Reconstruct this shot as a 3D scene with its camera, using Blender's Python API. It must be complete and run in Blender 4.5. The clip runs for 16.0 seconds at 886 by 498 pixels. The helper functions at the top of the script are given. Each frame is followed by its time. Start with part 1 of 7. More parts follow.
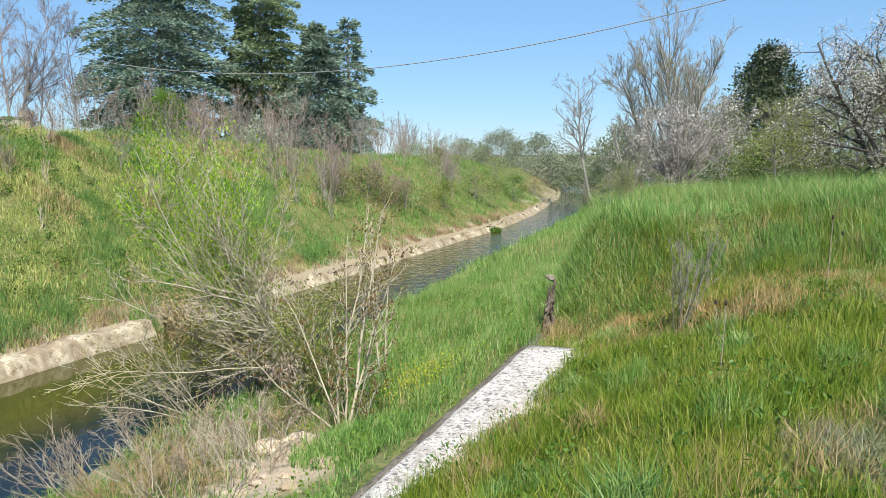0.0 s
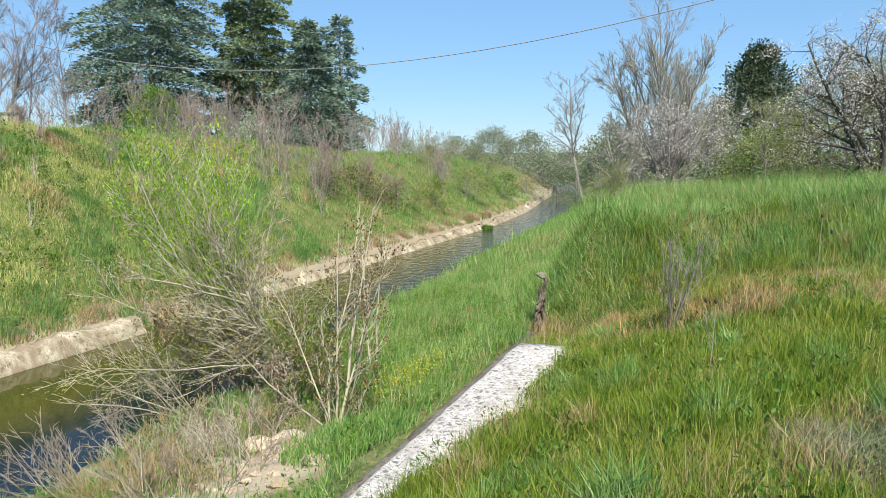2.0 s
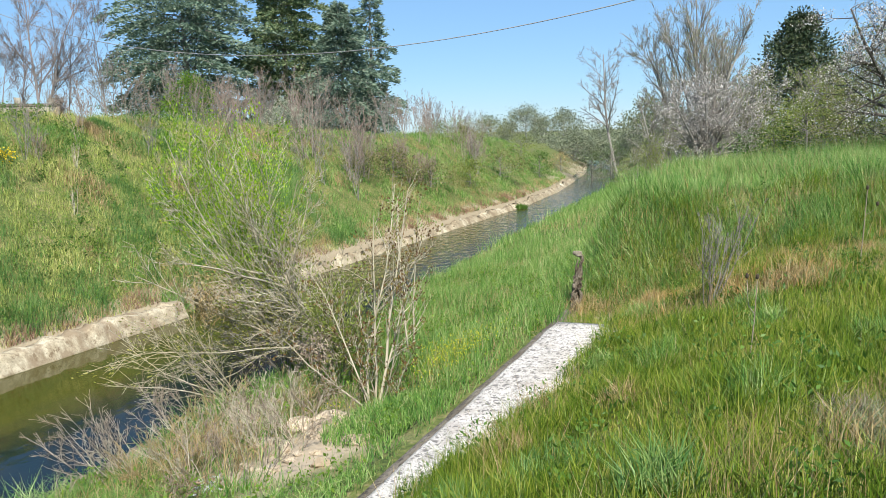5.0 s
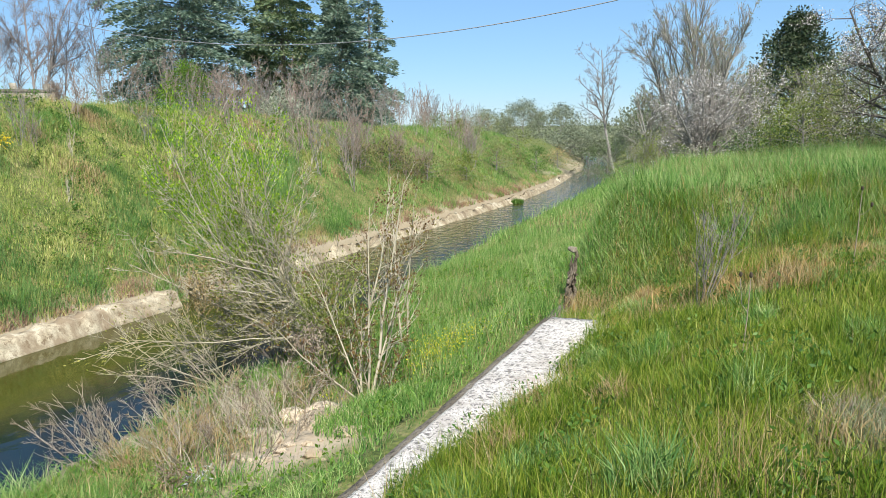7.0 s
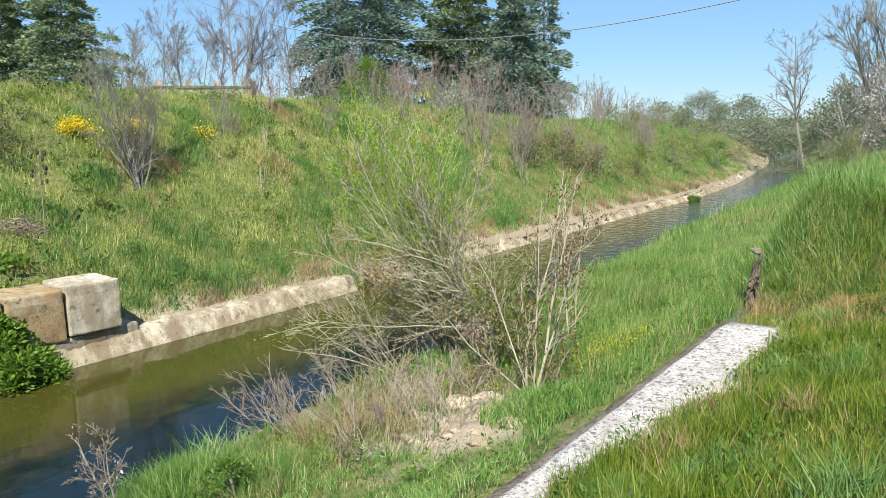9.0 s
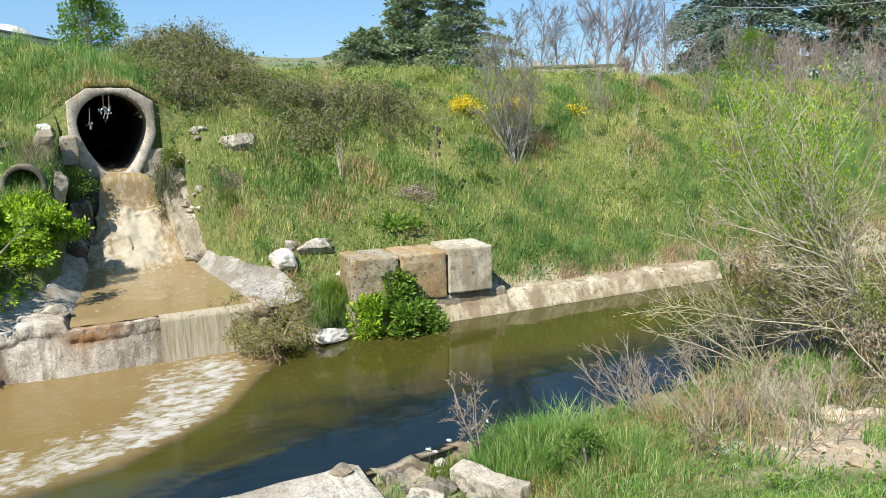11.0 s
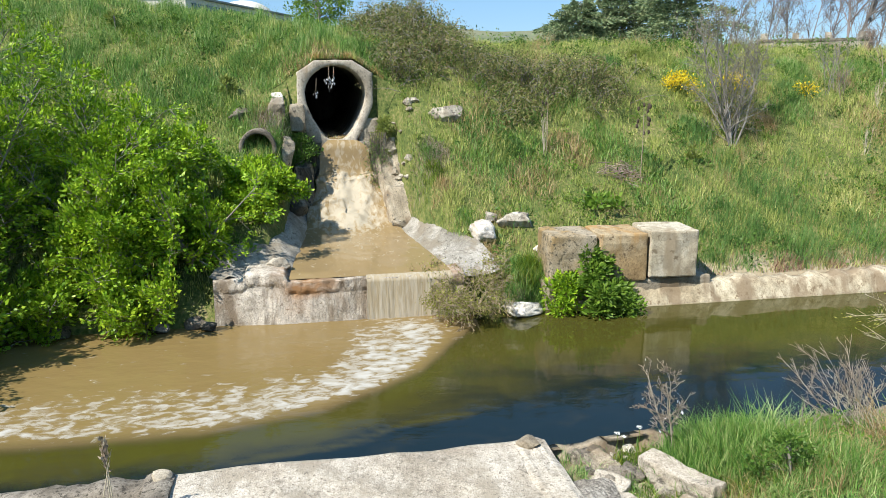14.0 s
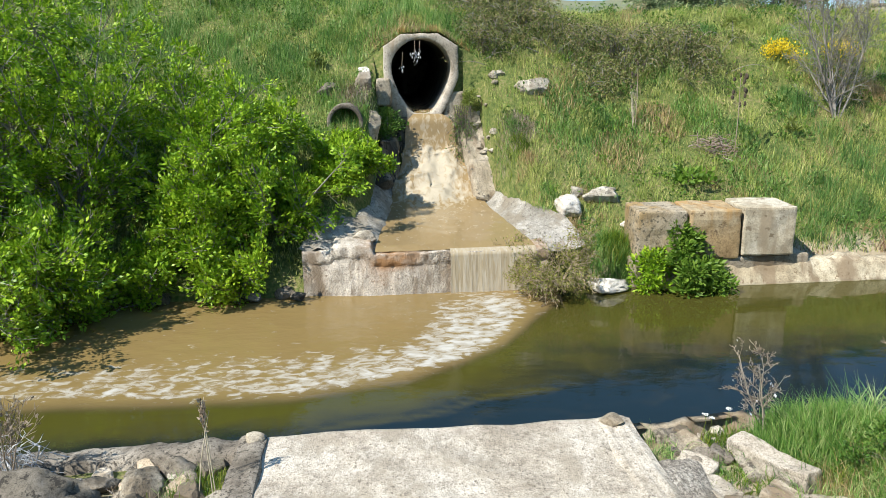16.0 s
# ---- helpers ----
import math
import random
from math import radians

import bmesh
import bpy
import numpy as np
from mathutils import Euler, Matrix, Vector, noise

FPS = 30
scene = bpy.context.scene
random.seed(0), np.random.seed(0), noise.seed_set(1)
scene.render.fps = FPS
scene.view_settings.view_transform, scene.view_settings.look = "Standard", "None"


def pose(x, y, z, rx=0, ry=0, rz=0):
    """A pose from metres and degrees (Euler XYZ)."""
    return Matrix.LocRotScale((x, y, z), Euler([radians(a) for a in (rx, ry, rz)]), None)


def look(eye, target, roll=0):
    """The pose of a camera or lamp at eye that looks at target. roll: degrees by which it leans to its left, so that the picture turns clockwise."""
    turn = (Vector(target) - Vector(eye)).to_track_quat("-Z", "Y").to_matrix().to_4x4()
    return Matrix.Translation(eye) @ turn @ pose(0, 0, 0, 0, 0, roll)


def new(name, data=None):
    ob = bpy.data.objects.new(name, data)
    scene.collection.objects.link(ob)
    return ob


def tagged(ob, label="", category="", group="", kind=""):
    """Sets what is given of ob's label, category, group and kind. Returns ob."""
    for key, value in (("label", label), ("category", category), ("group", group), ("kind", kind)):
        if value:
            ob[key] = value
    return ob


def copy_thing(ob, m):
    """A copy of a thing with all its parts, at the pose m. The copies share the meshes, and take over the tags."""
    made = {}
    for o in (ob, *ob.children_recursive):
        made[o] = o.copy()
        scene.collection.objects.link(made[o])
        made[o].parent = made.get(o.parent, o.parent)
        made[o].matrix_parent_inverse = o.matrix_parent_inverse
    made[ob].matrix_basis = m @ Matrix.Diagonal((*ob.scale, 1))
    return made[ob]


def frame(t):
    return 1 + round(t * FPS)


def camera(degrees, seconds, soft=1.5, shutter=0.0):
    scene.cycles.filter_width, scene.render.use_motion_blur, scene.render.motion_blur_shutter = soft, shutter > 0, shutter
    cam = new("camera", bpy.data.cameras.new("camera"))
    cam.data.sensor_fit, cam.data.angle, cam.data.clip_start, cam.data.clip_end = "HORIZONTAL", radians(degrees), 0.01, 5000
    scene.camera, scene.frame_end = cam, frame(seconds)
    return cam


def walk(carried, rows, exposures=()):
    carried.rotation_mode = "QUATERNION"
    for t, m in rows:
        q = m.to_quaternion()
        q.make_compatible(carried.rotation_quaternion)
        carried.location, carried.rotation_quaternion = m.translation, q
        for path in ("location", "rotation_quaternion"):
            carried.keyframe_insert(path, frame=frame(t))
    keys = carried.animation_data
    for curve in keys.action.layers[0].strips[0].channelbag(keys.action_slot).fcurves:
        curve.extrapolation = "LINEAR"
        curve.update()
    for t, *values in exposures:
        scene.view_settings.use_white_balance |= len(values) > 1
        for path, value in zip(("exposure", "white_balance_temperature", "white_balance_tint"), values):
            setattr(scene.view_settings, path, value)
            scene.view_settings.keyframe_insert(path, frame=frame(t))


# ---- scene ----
cam = camera(61.44, 16.0, soft=0.62)
PATH = (
    (0.0, 0.001, 0.001, 4.2, 82.744, 0.141, 21.616),
    (0.5, 0.002, 0.001, 4.2, 81.865, 0.214, 21.486),
    (1.0, 0.004, 0.002, 4.2, 81.829, 0.369, 20.888),
    (1.5, 0.004, 0.002, 4.2, 82.469, -0.115, 20.958),
    (2.0, 0.003, 0.002, 4.2, 82.564, -0.080, 20.984),
    (2.5, 0.001, 0.001, 4.2, 82.357, 0.047, 21.564),
    (3.0, 0.001, 0.001, 4.2, 82.073, -0.040, 21.673),
    (3.5, 0.001, 0.001, 4.2, 82.053, 0.150, 21.556),
    (4.0, -0.000, -0.000, 4.2, 81.817, 0.488, 22.025),
    (4.5, -0.006, -0.003, 4.2, 81.108, 0.969, 23.521),
    (5.0, -0.006, -0.003, 4.2, 81.089, 1.352, 23.458),
    (5.2, -0.005, -0.003, 4.2, 81.124, 1.315, 23.414),
    (7.3, -0.005, -0.003, 4.2, 80.433, 0.125, 23.485),
    (7.5, -0.008, -0.005, 4.2, 80.434, 0.162, 24.396),
    (8.0, -0.014, -0.008, 4.2, 79.706, 0.114, 26.122),
    (8.5, -0.028, -0.019, 4.2, 79.741, 0.056, 30.641),
    (9.0, -0.044, -0.033, 4.2, 80.167, 0.417, 36.116),
    (9.5, -0.059, -0.049, 4.2, 80.095, 1.377, 41.704),
    (10.0, -0.078, -0.076, 4.2, 79.965, 0.976, 50.227),
    (10.2, -0.084, -0.086, 4.2, 79.672, 1.069, 53.161),
    (12.3, -0.109, -0.160, 4.2, 78.284, -0.375, 73.904),
    (12.5, -0.110, -0.163, 4.2, 78.261, -0.449, 74.645),
    (13.0, -0.111, -0.172, 4.2, 78.289, -0.180, 76.900),
    (13.5, -0.111, -0.175, 4.2, 77.902, -0.178, 77.623),
    (14.0, -0.111, -0.180, 4.2, 77.078, 0.131, 78.836),
    (14.5, -0.112, -0.182, 4.2, 77.559, 0.367, 79.484),
    (15.0, -0.112, -0.185, 4.2, 76.952, 0.889, 80.012),
    (15.5, -0.112, -0.189, 4.2, 77.412, 1.816, 80.821),
    (16.0, -0.111, -0.205, 4.2, 75.163, 0.971, 85.157),
)
walk(cam, [(t, pose(*row)) for t, *row in PATH])

# ---- world and sun ----
SUN_TO = Vector((0.48, -0.78, 1.05)).normalized()
world = bpy.data.worlds.new("world")
scene.world = world
world.use_nodes = True
wn = world.node_tree.nodes
sky = wn.new("ShaderNodeTexSky")
sky.sky_type = "NISHITA"
sky.sun_disc = False
sky.sun_elevation = math.asin(SUN_TO.z)
sky.sun_rotation = math.atan2(SUN_TO.x, SUN_TO.y)
sky.altitude, sky.air_density, sky.dust_density, sky.ozone_density = 900, 1.1, 0.1, 3.5
tint = wn.new("ShaderNodeMix")
tint.data_type, tint.blend_type = "RGBA", "MULTIPLY"
tint.inputs[0].default_value, tint.inputs[7].default_value = 1.0, (0.84, 0.98, 1.14, 1)
world.node_tree.links.new(sky.outputs[0], tint.inputs[6])
even = wn.new("ShaderNodeMix")
even.data_type = "RGBA"
even.inputs[0].default_value, even.inputs[7].default_value = 0.5, (2.3, 4.5, 7.2, 1)
world.node_tree.links.new(tint.outputs[2], even.inputs[6])
world.node_tree.links.new(even.outputs[2], wn["Background"].inputs[0])
wn["Background"].inputs[1].default_value = 0.081
sun = new("sun", bpy.data.lights.new("sun", "SUN"))
sun.data.energy, sun.data.angle, sun.data.color = 5.0, radians(0.55), (1.0, 0.95, 0.86)
sun.matrix_world = look(SUN_TO * 50, (0, 0, 0))
scene.view_settings.exposure = 0.66

# ---- mesh helpers ----
def make_mesh(name, V, faces, mat=None, smooth=False):
    """A mesh from vertex rows and a list of index arrays of one width each."""
    V = np.asarray(V, np.float32).reshape(-1, 3)
    faces = [np.asarray(f, np.int32) for f in faces if len(f)]
    me = bpy.data.meshes.new(name)
    loops = np.concatenate([f.ravel() for f in faces])
    starts, at = [], 0
    for f in faces:
        starts.append(at + np.arange(len(f)) * f.shape[1])
        at += f.size
    starts = np.concatenate(starts).astype(np.int32)
    me.vertices.add(len(V))
    me.vertices.foreach_set("co", V.ravel())
    me.loops.add(len(loops))
    me.loops.foreach_set("vertex_index", loops)
    me.polygons.add(len(starts))
    me.polygons.foreach_set("loop_start", starts)
    me.update(calc_edges=True)
    if smooth:
        me.polygons.foreach_set("use_smooth", np.ones(len(starts), bool))
    if mat:
        me.materials.append(mat)
    return me


def from_bm(name, bm, mat, smooth=False):
    me = bpy.data.meshes.new(name)
    bmesh.ops.recalc_face_normals(bm, faces=bm.faces[:])
    bm.to_mesh(me)
    bm.free()
    if smooth:
        for p in me.polygons:
            p.use_smooth = True
    me.materials.append(mat)
    return me


def part(name, me, parent, label=""):
    """Links a mesh as one part under a thing."""
    ob = new(name, me)
    ob.parent = parent
    return tagged(ob, label)


def thing(name, label, category, place=(0, 0, 0), turn=0.0, group="", scale=1.0):
    ob = new(name)
    ob.empty_display_size = 0.1
    ob.location, ob.rotation_euler = place, (0, 0, turn)
    ob.scale = (scale,) * 3
    return tagged(ob, label, category, group)


def solo(name, me, label, category="", group="", kind="", place=(0, 0, 0)):
    ob = new(name, me)
    ob.location = place
    return tagged(ob, label, category, group, kind)


class Tubes:
    """Gathers tapered tubes along paths."""
    def __init__(self):
        self.jobs, self.n = {}, 0

    def add(self, path, radii, sides=4):
        self.jobs.setdefault((len(path), sides), []).append((path, radii))
        self.n += 1

    def mesh(self, name, mat):
        vs, qs, at = [], [], 0
        for (k, sides), jobs in self.jobs.items():
            p = np.array([j[0] for j in jobs], float)
            r = np.array([j[1] for j in jobs], float)
            d = np.empty_like(p)
            d[:, 1:-1] = p[:, 2:] - p[:, :-2]
            d[:, 0], d[:, -1] = p[:, 1] - p[:, 0], p[:, -1] - p[:, -2]
            d /= np.linalg.norm(d, axis=-1, keepdims=True) + 1e-9
            ref = np.where(np.abs(d[:, :1, 2:]) < 0.9, np.array((0.0, 0.0, 1.0)), np.array((1.0, 0.0, 0.0)))
            a = np.cross(d, ref * np.ones_like(d))
            a /= np.linalg.norm(a, axis=-1, keepdims=True) + 1e-9
            b = np.cross(d, a)
            ang = np.arange(sides) * 2 * np.pi / sides
            ring = p[:, :, None] + r[:, :, None, None] * (np.cos(ang)[:, None] * a[:, :, None] + np.sin(ang)[:, None] * b[:, :, None])
            vs.append(ring.reshape(-1, 3))
            i, j = np.meshgrid(np.arange(k - 1), np.arange(sides), indexing="ij")
            j2 = (j + 1) % sides
            q = np.stack([i * sides + j, i * sides + j2, (i + 1) * sides + j2, (i + 1) * sides + j], -1).reshape(-1, 4)
            qs.append((at + np.arange(len(jobs))[:, None, None] * k * sides + q[None]).reshape(-1, 4))
            at += len(jobs) * k * sides
        return make_mesh(name, np.concatenate(vs), [np.concatenate(qs)], mat, True)


def leaf_mesh(name, rng, at, along, size, mat, narrow=0.5, flat=0.0):
    """Diamond leaves at points, pointing along given ways, with random tilt. flat: pull towards lying level."""
    at, along = np.asarray(at, float), np.asarray(along, float)
    n = len(at)
    along = along / (np.linalg.norm(along, axis=1)[:, None] + 1e-9)
    side = np.cross(along, rng.normal(size=(n, 3)) * (1 - flat) + np.array((0, 0, 1.0)) * flat)
    side /= np.linalg.norm(side, axis=1)[:, None] + 1e-9
    nrm = np.cross(side, along)
    s = (np.asarray(size) * np.ones(n))[:, None]
    mid = at + along * s * 0.45 - nrm * s * 0.06
    w = side * s * narrow * 0.5
    V = np.stack([at, mid + w, at + along * s, mid - w], 1).reshape(-1, 3)
    return make_mesh(name, V, [np.arange(4 * n).reshape(-1, 4)], mat)


def blade_mesh(name, rng, at, height, width, mat, lean=0.5, wind=(0.0, 0.0), single=False):
    """Grass blades standing on points."""
    at = np.asarray(at, float)
    n = len(at)
    a = rng.uniform(0, 2 * np.pi, n)
    side = np.stack([np.cos(a), np.sin(a), 0 * a], 1) * (np.asarray(width) * np.ones(n))[:, None] * 0.5
    b = rng.uniform(0, 2 * np.pi, n)
    bend = np.stack([np.cos(b), np.sin(b), 0 * b], 1) * (rng.uniform(0.05, 1, n) * lean)[:, None] + np.array((*wind, 0.0))
    h = (np.asarray(height) * np.ones(n))[:, None]
    up = np.array((0, 0, 1.0))
    if single:
        V = np.stack([at - side, at + side, at + (up + bend * 0.8) * h], 1).reshape(-1, 3)
        return make_mesh(name, V, [np.arange(3 * n).reshape(-1, 3)], mat)
    mid = at + (up * 0.5 + bend * 0.22) * h
    tip = at + (up * (1 - 0.25 * np.linalg.norm(bend, axis=1)[:, None]) + bend) * h
    V = np.stack([at - side * 0.4, mid + side, tip, mid - side], 1).reshape(-1, 3)
    return make_mesh(name, V, [np.arange(4 * n).reshape(-1, 4)], mat)


def slab_mesh(name, size, mat, bevel=0.03, cuts=3, rough=0.012, seed=0):
    """A weathered block, its base centre at the origin."""
    bm = bmesh.new()
    bmesh.ops.create_cube(bm, size=1.0)
    bmesh.ops.scale(bm, vec=size, verts=bm.verts)
    bmesh.ops.bevel(bm, geom=bm.edges[:], offset=bevel, segments=2, affect="EDGES", profile=0.6)
    if cuts:
        bmesh.ops.subdivide_edges(bm, edges=bm.edges[:], cuts=cuts, use_grid_fill=True)
    for v in bm.verts:
        q = v.co * 3.1 + Vector((seed * 7.3, seed * 3.1, seed))
        v.co += noise.noise_vector(q) * rough + noise.noise_vector(q * 4) * rough * 0.5
        v.co.z += size[2] / 2
    return from_bm(name, bm, mat)


def rock_mesh(name, size, mat, seed=0, sub=3, rough=0.3, facets=9):
    """An angular stone: a rough ball with flats cut off it."""
    bm = bmesh.new()
    bmesh.ops.create_icosphere(bm, subdivisions=sub, radius=1.0)
    o = Vector((seed * 5.7, seed * 2.3, -seed))
    rr = random.Random(seed)
    flats = []
    for k in range(facets):
        f = Vector((rr.gauss(0, 1), rr.gauss(0, 1), rr.gauss(0, 1) + (0.8 if k == 0 else 0))).normalized()
        flats.append((f, rr.uniform(0.52, 0.8)))
    for v in bm.verts:
        c = v.co * (1 + rough * 0.6 * noise.noise(v.co * 1.1 + o))
        for f, d in flats:
            over = c.dot(f) - d
            if over > 0:
                c = c - f * over
        c = c * (1 + rough * 0.24 * noise.noise(c * 3.1 + o) + rough * 0.20 * noise.noise(c * 7 + o) + rough * 0.10 * noise.noise(c * 17 + o))
        v.co = Vector((c.x * size[0], c.y * size[1], c.z * size[2])) * 0.62
    return from_bm(name, bm, mat, sub > 3)


# ---- materials ----
def mat(name, colors, scale=4.0, rough=0.9, bump=0.0, bump_scale=None, fine=0.0, island=0.0, translucent=0.0, detail=6.0, world_space=True, spec=0.3, per_object=0.0, stretch=None, span=None):
    """Noise-driven colours with optional bump, per-piece variation and light passing through leaves."""
    m = bpy.data.materials.new(name)
    m.use_nodes = True
    nt = m.node_tree
    N, L = nt.nodes, nt.links
    bsdf = N["Principled BSDF"]
    geo = N.new("ShaderNodeNewGeometry")
    tex = N.new("ShaderNodeTexCoord")
    src = geo.outputs["Position"] if world_space else tex.outputs["Object"]
    if stretch:
        mp = N.new("ShaderNodeMapping")
        mp.inputs["Scale"].default_value = stretch
        L.new(src, mp.inputs["Vector"])
        src = mp.outputs[0]
    nz = N.new("ShaderNodeTexNoise")
    nz.inputs["Scale"].default_value = scale
    nz.inputs["Detail"].default_value = detail
    nz.inputs["Roughness"].default_value = 0.62
    L.new(src, nz.inputs["Vector"])
    fac = nz.outputs["Fac"]

    def blend(a, b, k):
        x = N.new("ShaderNodeMix")
        x.data_type = "FLOAT"
        x.inputs[0].default_value = k
        L.new(a, x.inputs[2])
        L.new(b, x.inputs[3])
        return x.outputs[0]
    if fine:
        n2 = N.new("ShaderNodeTexNoise")
        n2.inputs["Scale"].default_value = scale * 9
        n2.inputs["Detail"].default_value = 4
        L.new(src, n2.inputs["Vector"])
        fac = blend(fac, n2.outputs["Fac"], fine)
    if island:
        fac = blend(fac, geo.outputs["Random Per Island"], island)
    if per_object:
        oi = N.new("ShaderNodeObjectInfo")
        fac = blend(fac, oi.outputs["Random"], per_object)
    ramp = N.new("ShaderNodeValToRGB")
    lo, hi = (0.28, 0.72) if not (island or per_object) else (0.18, 0.82)
    lo, hi = span or (lo, hi)
    el = ramp.color_ramp.elements
    while len(el) < len(colors):
        el.new(0.5)
    for i, c in enumerate(colors):
        el[i].position = lo + (hi - lo) * i / max(1, len(colors) - 1)
        el[i].color = (*c, 1)
    L.new(fac, ramp.inputs[0])
    L.new(ramp.outputs[0], bsdf.inputs["Base Color"])
    bsdf.inputs["Roughness"].default_value = rough
    bsdf.inputs["Specular IOR Level"].default_value = spec
    if bump:
        n3 = N.new("ShaderNodeTexNoise")
        n3.inputs["Scale"].default_value = bump_scale or scale * 6
        n3.inputs["Detail"].default_value = 8
        L.new(src, n3.inputs["Vector"])
        bp = N.new("ShaderNodeBump")
        bp.inputs["Strength"].default_value = bump
        bp.inputs["Distance"].default_value = 0.03
        L.new(n3.outputs["Fac"], bp.inputs["Height"])
        L.new(bp.outputs[0], bsdf.inputs["Normal"])
    if translucent:
        tr = N.new("ShaderNodeBsdfTranslucent")
        L.new(ramp.outputs[0], tr.inputs["Color"])
        mx = N.new("ShaderNodeMixShader")
        mx.inputs[0].default_value = translucent
        L.new(bsdf.outputs[0], mx.inputs[1])
        L.new(tr.outputs[0], mx.inputs[2])
        L.new(mx.outputs[0], N["Material Output"].inputs["Surface"])
    return m


def concrete(name, tones, spot=None, amount=0.5, spot_scale=9.0, stain=None, stain_amount=0.45, bump=0.35, rough=0.92, large=0.9, dots=None):
    """Weathered concrete or stone: broad tones, mottling, dark lichen spots, stains and a pitted surface."""
    m = bpy.data.materials.new(name)
    m.use_nodes = True
    N, L = m.node_tree.nodes, m.node_tree.links
    b = N["Principled BSDF"]
    pos = N.new("ShaderNodeNewGeometry").outputs["Position"]

    def noise_tex(scale, detail, roughness, stretch=None):
        src = pos
        if stretch:
            mp = N.new("ShaderNodeMapping")
            mp.inputs["Scale"].default_value = stretch
            L.new(pos, mp.inputs["Vector"])
            src = mp.outputs[0]
        t = N.new("ShaderNodeTexNoise")
        t.inputs["Scale"].default_value, t.inputs["Detail"].default_value, t.inputs["Roughness"].default_value = scale, detail, roughness
        L.new(src, t.inputs["Vector"])
        return t.outputs["Fac"]

    def ramp(fac, stops):
        r = N.new("ShaderNodeValToRGB")
        el = r.color_ramp.elements
        while len(el) < len(stops):
            el.new(0.5)
        for k, (p, c) in enumerate(stops):
            el[k].position, el[k].color = p, (*c, 1)
        L.new(fac, r.inputs[0])
        return r.outputs[0]

    def mixed(fac, one, two, kind="MIX"):
        x = N.new("ShaderNodeMix")
        x.data_type, x.blend_type = "RGBA", kind
        if isinstance(fac, float):
            x.inputs[0].default_value = fac
        else:
            L.new(fac, x.inputs[0])
        for s, v in ((6, one), (7, two)):
            if isinstance(v, tuple):
                x.inputs[s].default_value = (*v, 1)
            else:
                L.new(v, x.inputs[s])
        return x.outputs[2]
    base = ramp(noise_tex(large, 9, 0.65), [(0.32, tones[0]), (0.47, tones[1]), (0.60, tones[2])])
    mott = ramp(noise_tex(large * 7, 8, 0.7), [(0.3, (0.62, 0.60, 0.57)), (0.52, (1, 1, 1)), (0.7, (1.18, 1.17, 1.15))])
    col = mixed(1.0, base, mott, "MULTIPLY")
    grit = ramp(noise_tex(70, 3, 0.6), [(0.34, (0.66, 0.65, 0.63)), (0.55, (1.06, 1.06, 1.05))])
    col = mixed(1.0, col, grit, "MULTIPLY")
    pits = ramp(noise_tex(26, 6, 0.75), [(0.36, (0.55, 0.53, 0.50)), (0.47, (1.0, 1.0, 1.0)), (0.66, (1.12, 1.11, 1.10))])
    col = mixed(0.8, col, pits, "MULTIPLY")
    if stain:
        f = ramp(noise_tex(1.7, 6, 0.6, (1.0, 1.5, 0.35)), [(0.62 - stain_amount * 0.3, (0, 0, 0)), (0.74 - stain_amount * 0.3, (0.85, 0.85, 0.85))])
        col = mixed(f, col, stain)
    hgt = noise_tex(24, 10, 0.72)
    if spot:
        f = ramp(noise_tex(spot_scale, 9, 0.72), [(0.64 - amount * 0.14, (0, 0, 0)), (0.67 - amount * 0.14, (0.92, 0.92, 0.92))])
        col = mixed(f, col, spot)
    if dots:
        # separate rounded lichen spots of uneven size, closer together in some patches
        warp = N.new("ShaderNodeVectorMath")
        warp.operation = "MULTIPLY_ADD"
        wn = N.new("ShaderNodeTexNoise")
        wn.inputs["Scale"].default_value, wn.inputs["Detail"].default_value = 30, 4
        L.new(pos, wn.inputs["Vector"])
        warp.inputs[1].default_value = (0.05, 0.05, 0.05)
        L.new(wn.outputs["Color"], warp.inputs[0])
        L.new(pos, warp.inputs[2])
        for scale, most in ((9.0, 0.30), (17.0, 0.38), (31.0, 0.44)):
            v = N.new("ShaderNodeTexVoronoi")
            v.voronoi_dimensions = "2D"
            v.inputs["Scale"].default_value = scale
            L.new(warp.outputs[0], v.inputs["Vector"])
            sep = N.new("ShaderNodeSeparateColor")
            L.new(v.outputs["Color"], sep.inputs[0])
            lim = N.new("ShaderNodeMapRange")
            lim.inputs[1].default_value, lim.inputs[2].default_value, lim.inputs[4].default_value = 0.38, 1.0, most
            L.new(sep.outputs[0], lim.inputs[0])
            inside = N.new("ShaderNodeMath")
            inside.operation = "SUBTRACT"
            L.new(lim.outputs[0], inside.inputs[0])
            L.new(v.outputs["Distance"], inside.inputs[1])
            edge = N.new("ShaderNodeMapRange")
            edge.inputs[1].default_value, edge.inputs[2].default_value, edge.inputs[4].default_value = 0.0, 0.06, 0.85
            L.new(inside.outputs[0], edge.inputs[0])
            col = mixed(edge.outputs[0], col, dots)
    L.new(col, b.inputs["Base Color"])
    b.inputs["Roughness"].default_value, b.inputs["Specular IOR Level"].default_value = rough, 0.25
    bp = N.new("ShaderNodeBump")
    bp.inputs["Strength"].default_value, bp.inputs["Distance"].default_value = bump, 0.02
    L.new(hgt, bp.inputs["Height"])
    L.new(bp.outputs[0], b.inputs["Normal"])
    return m


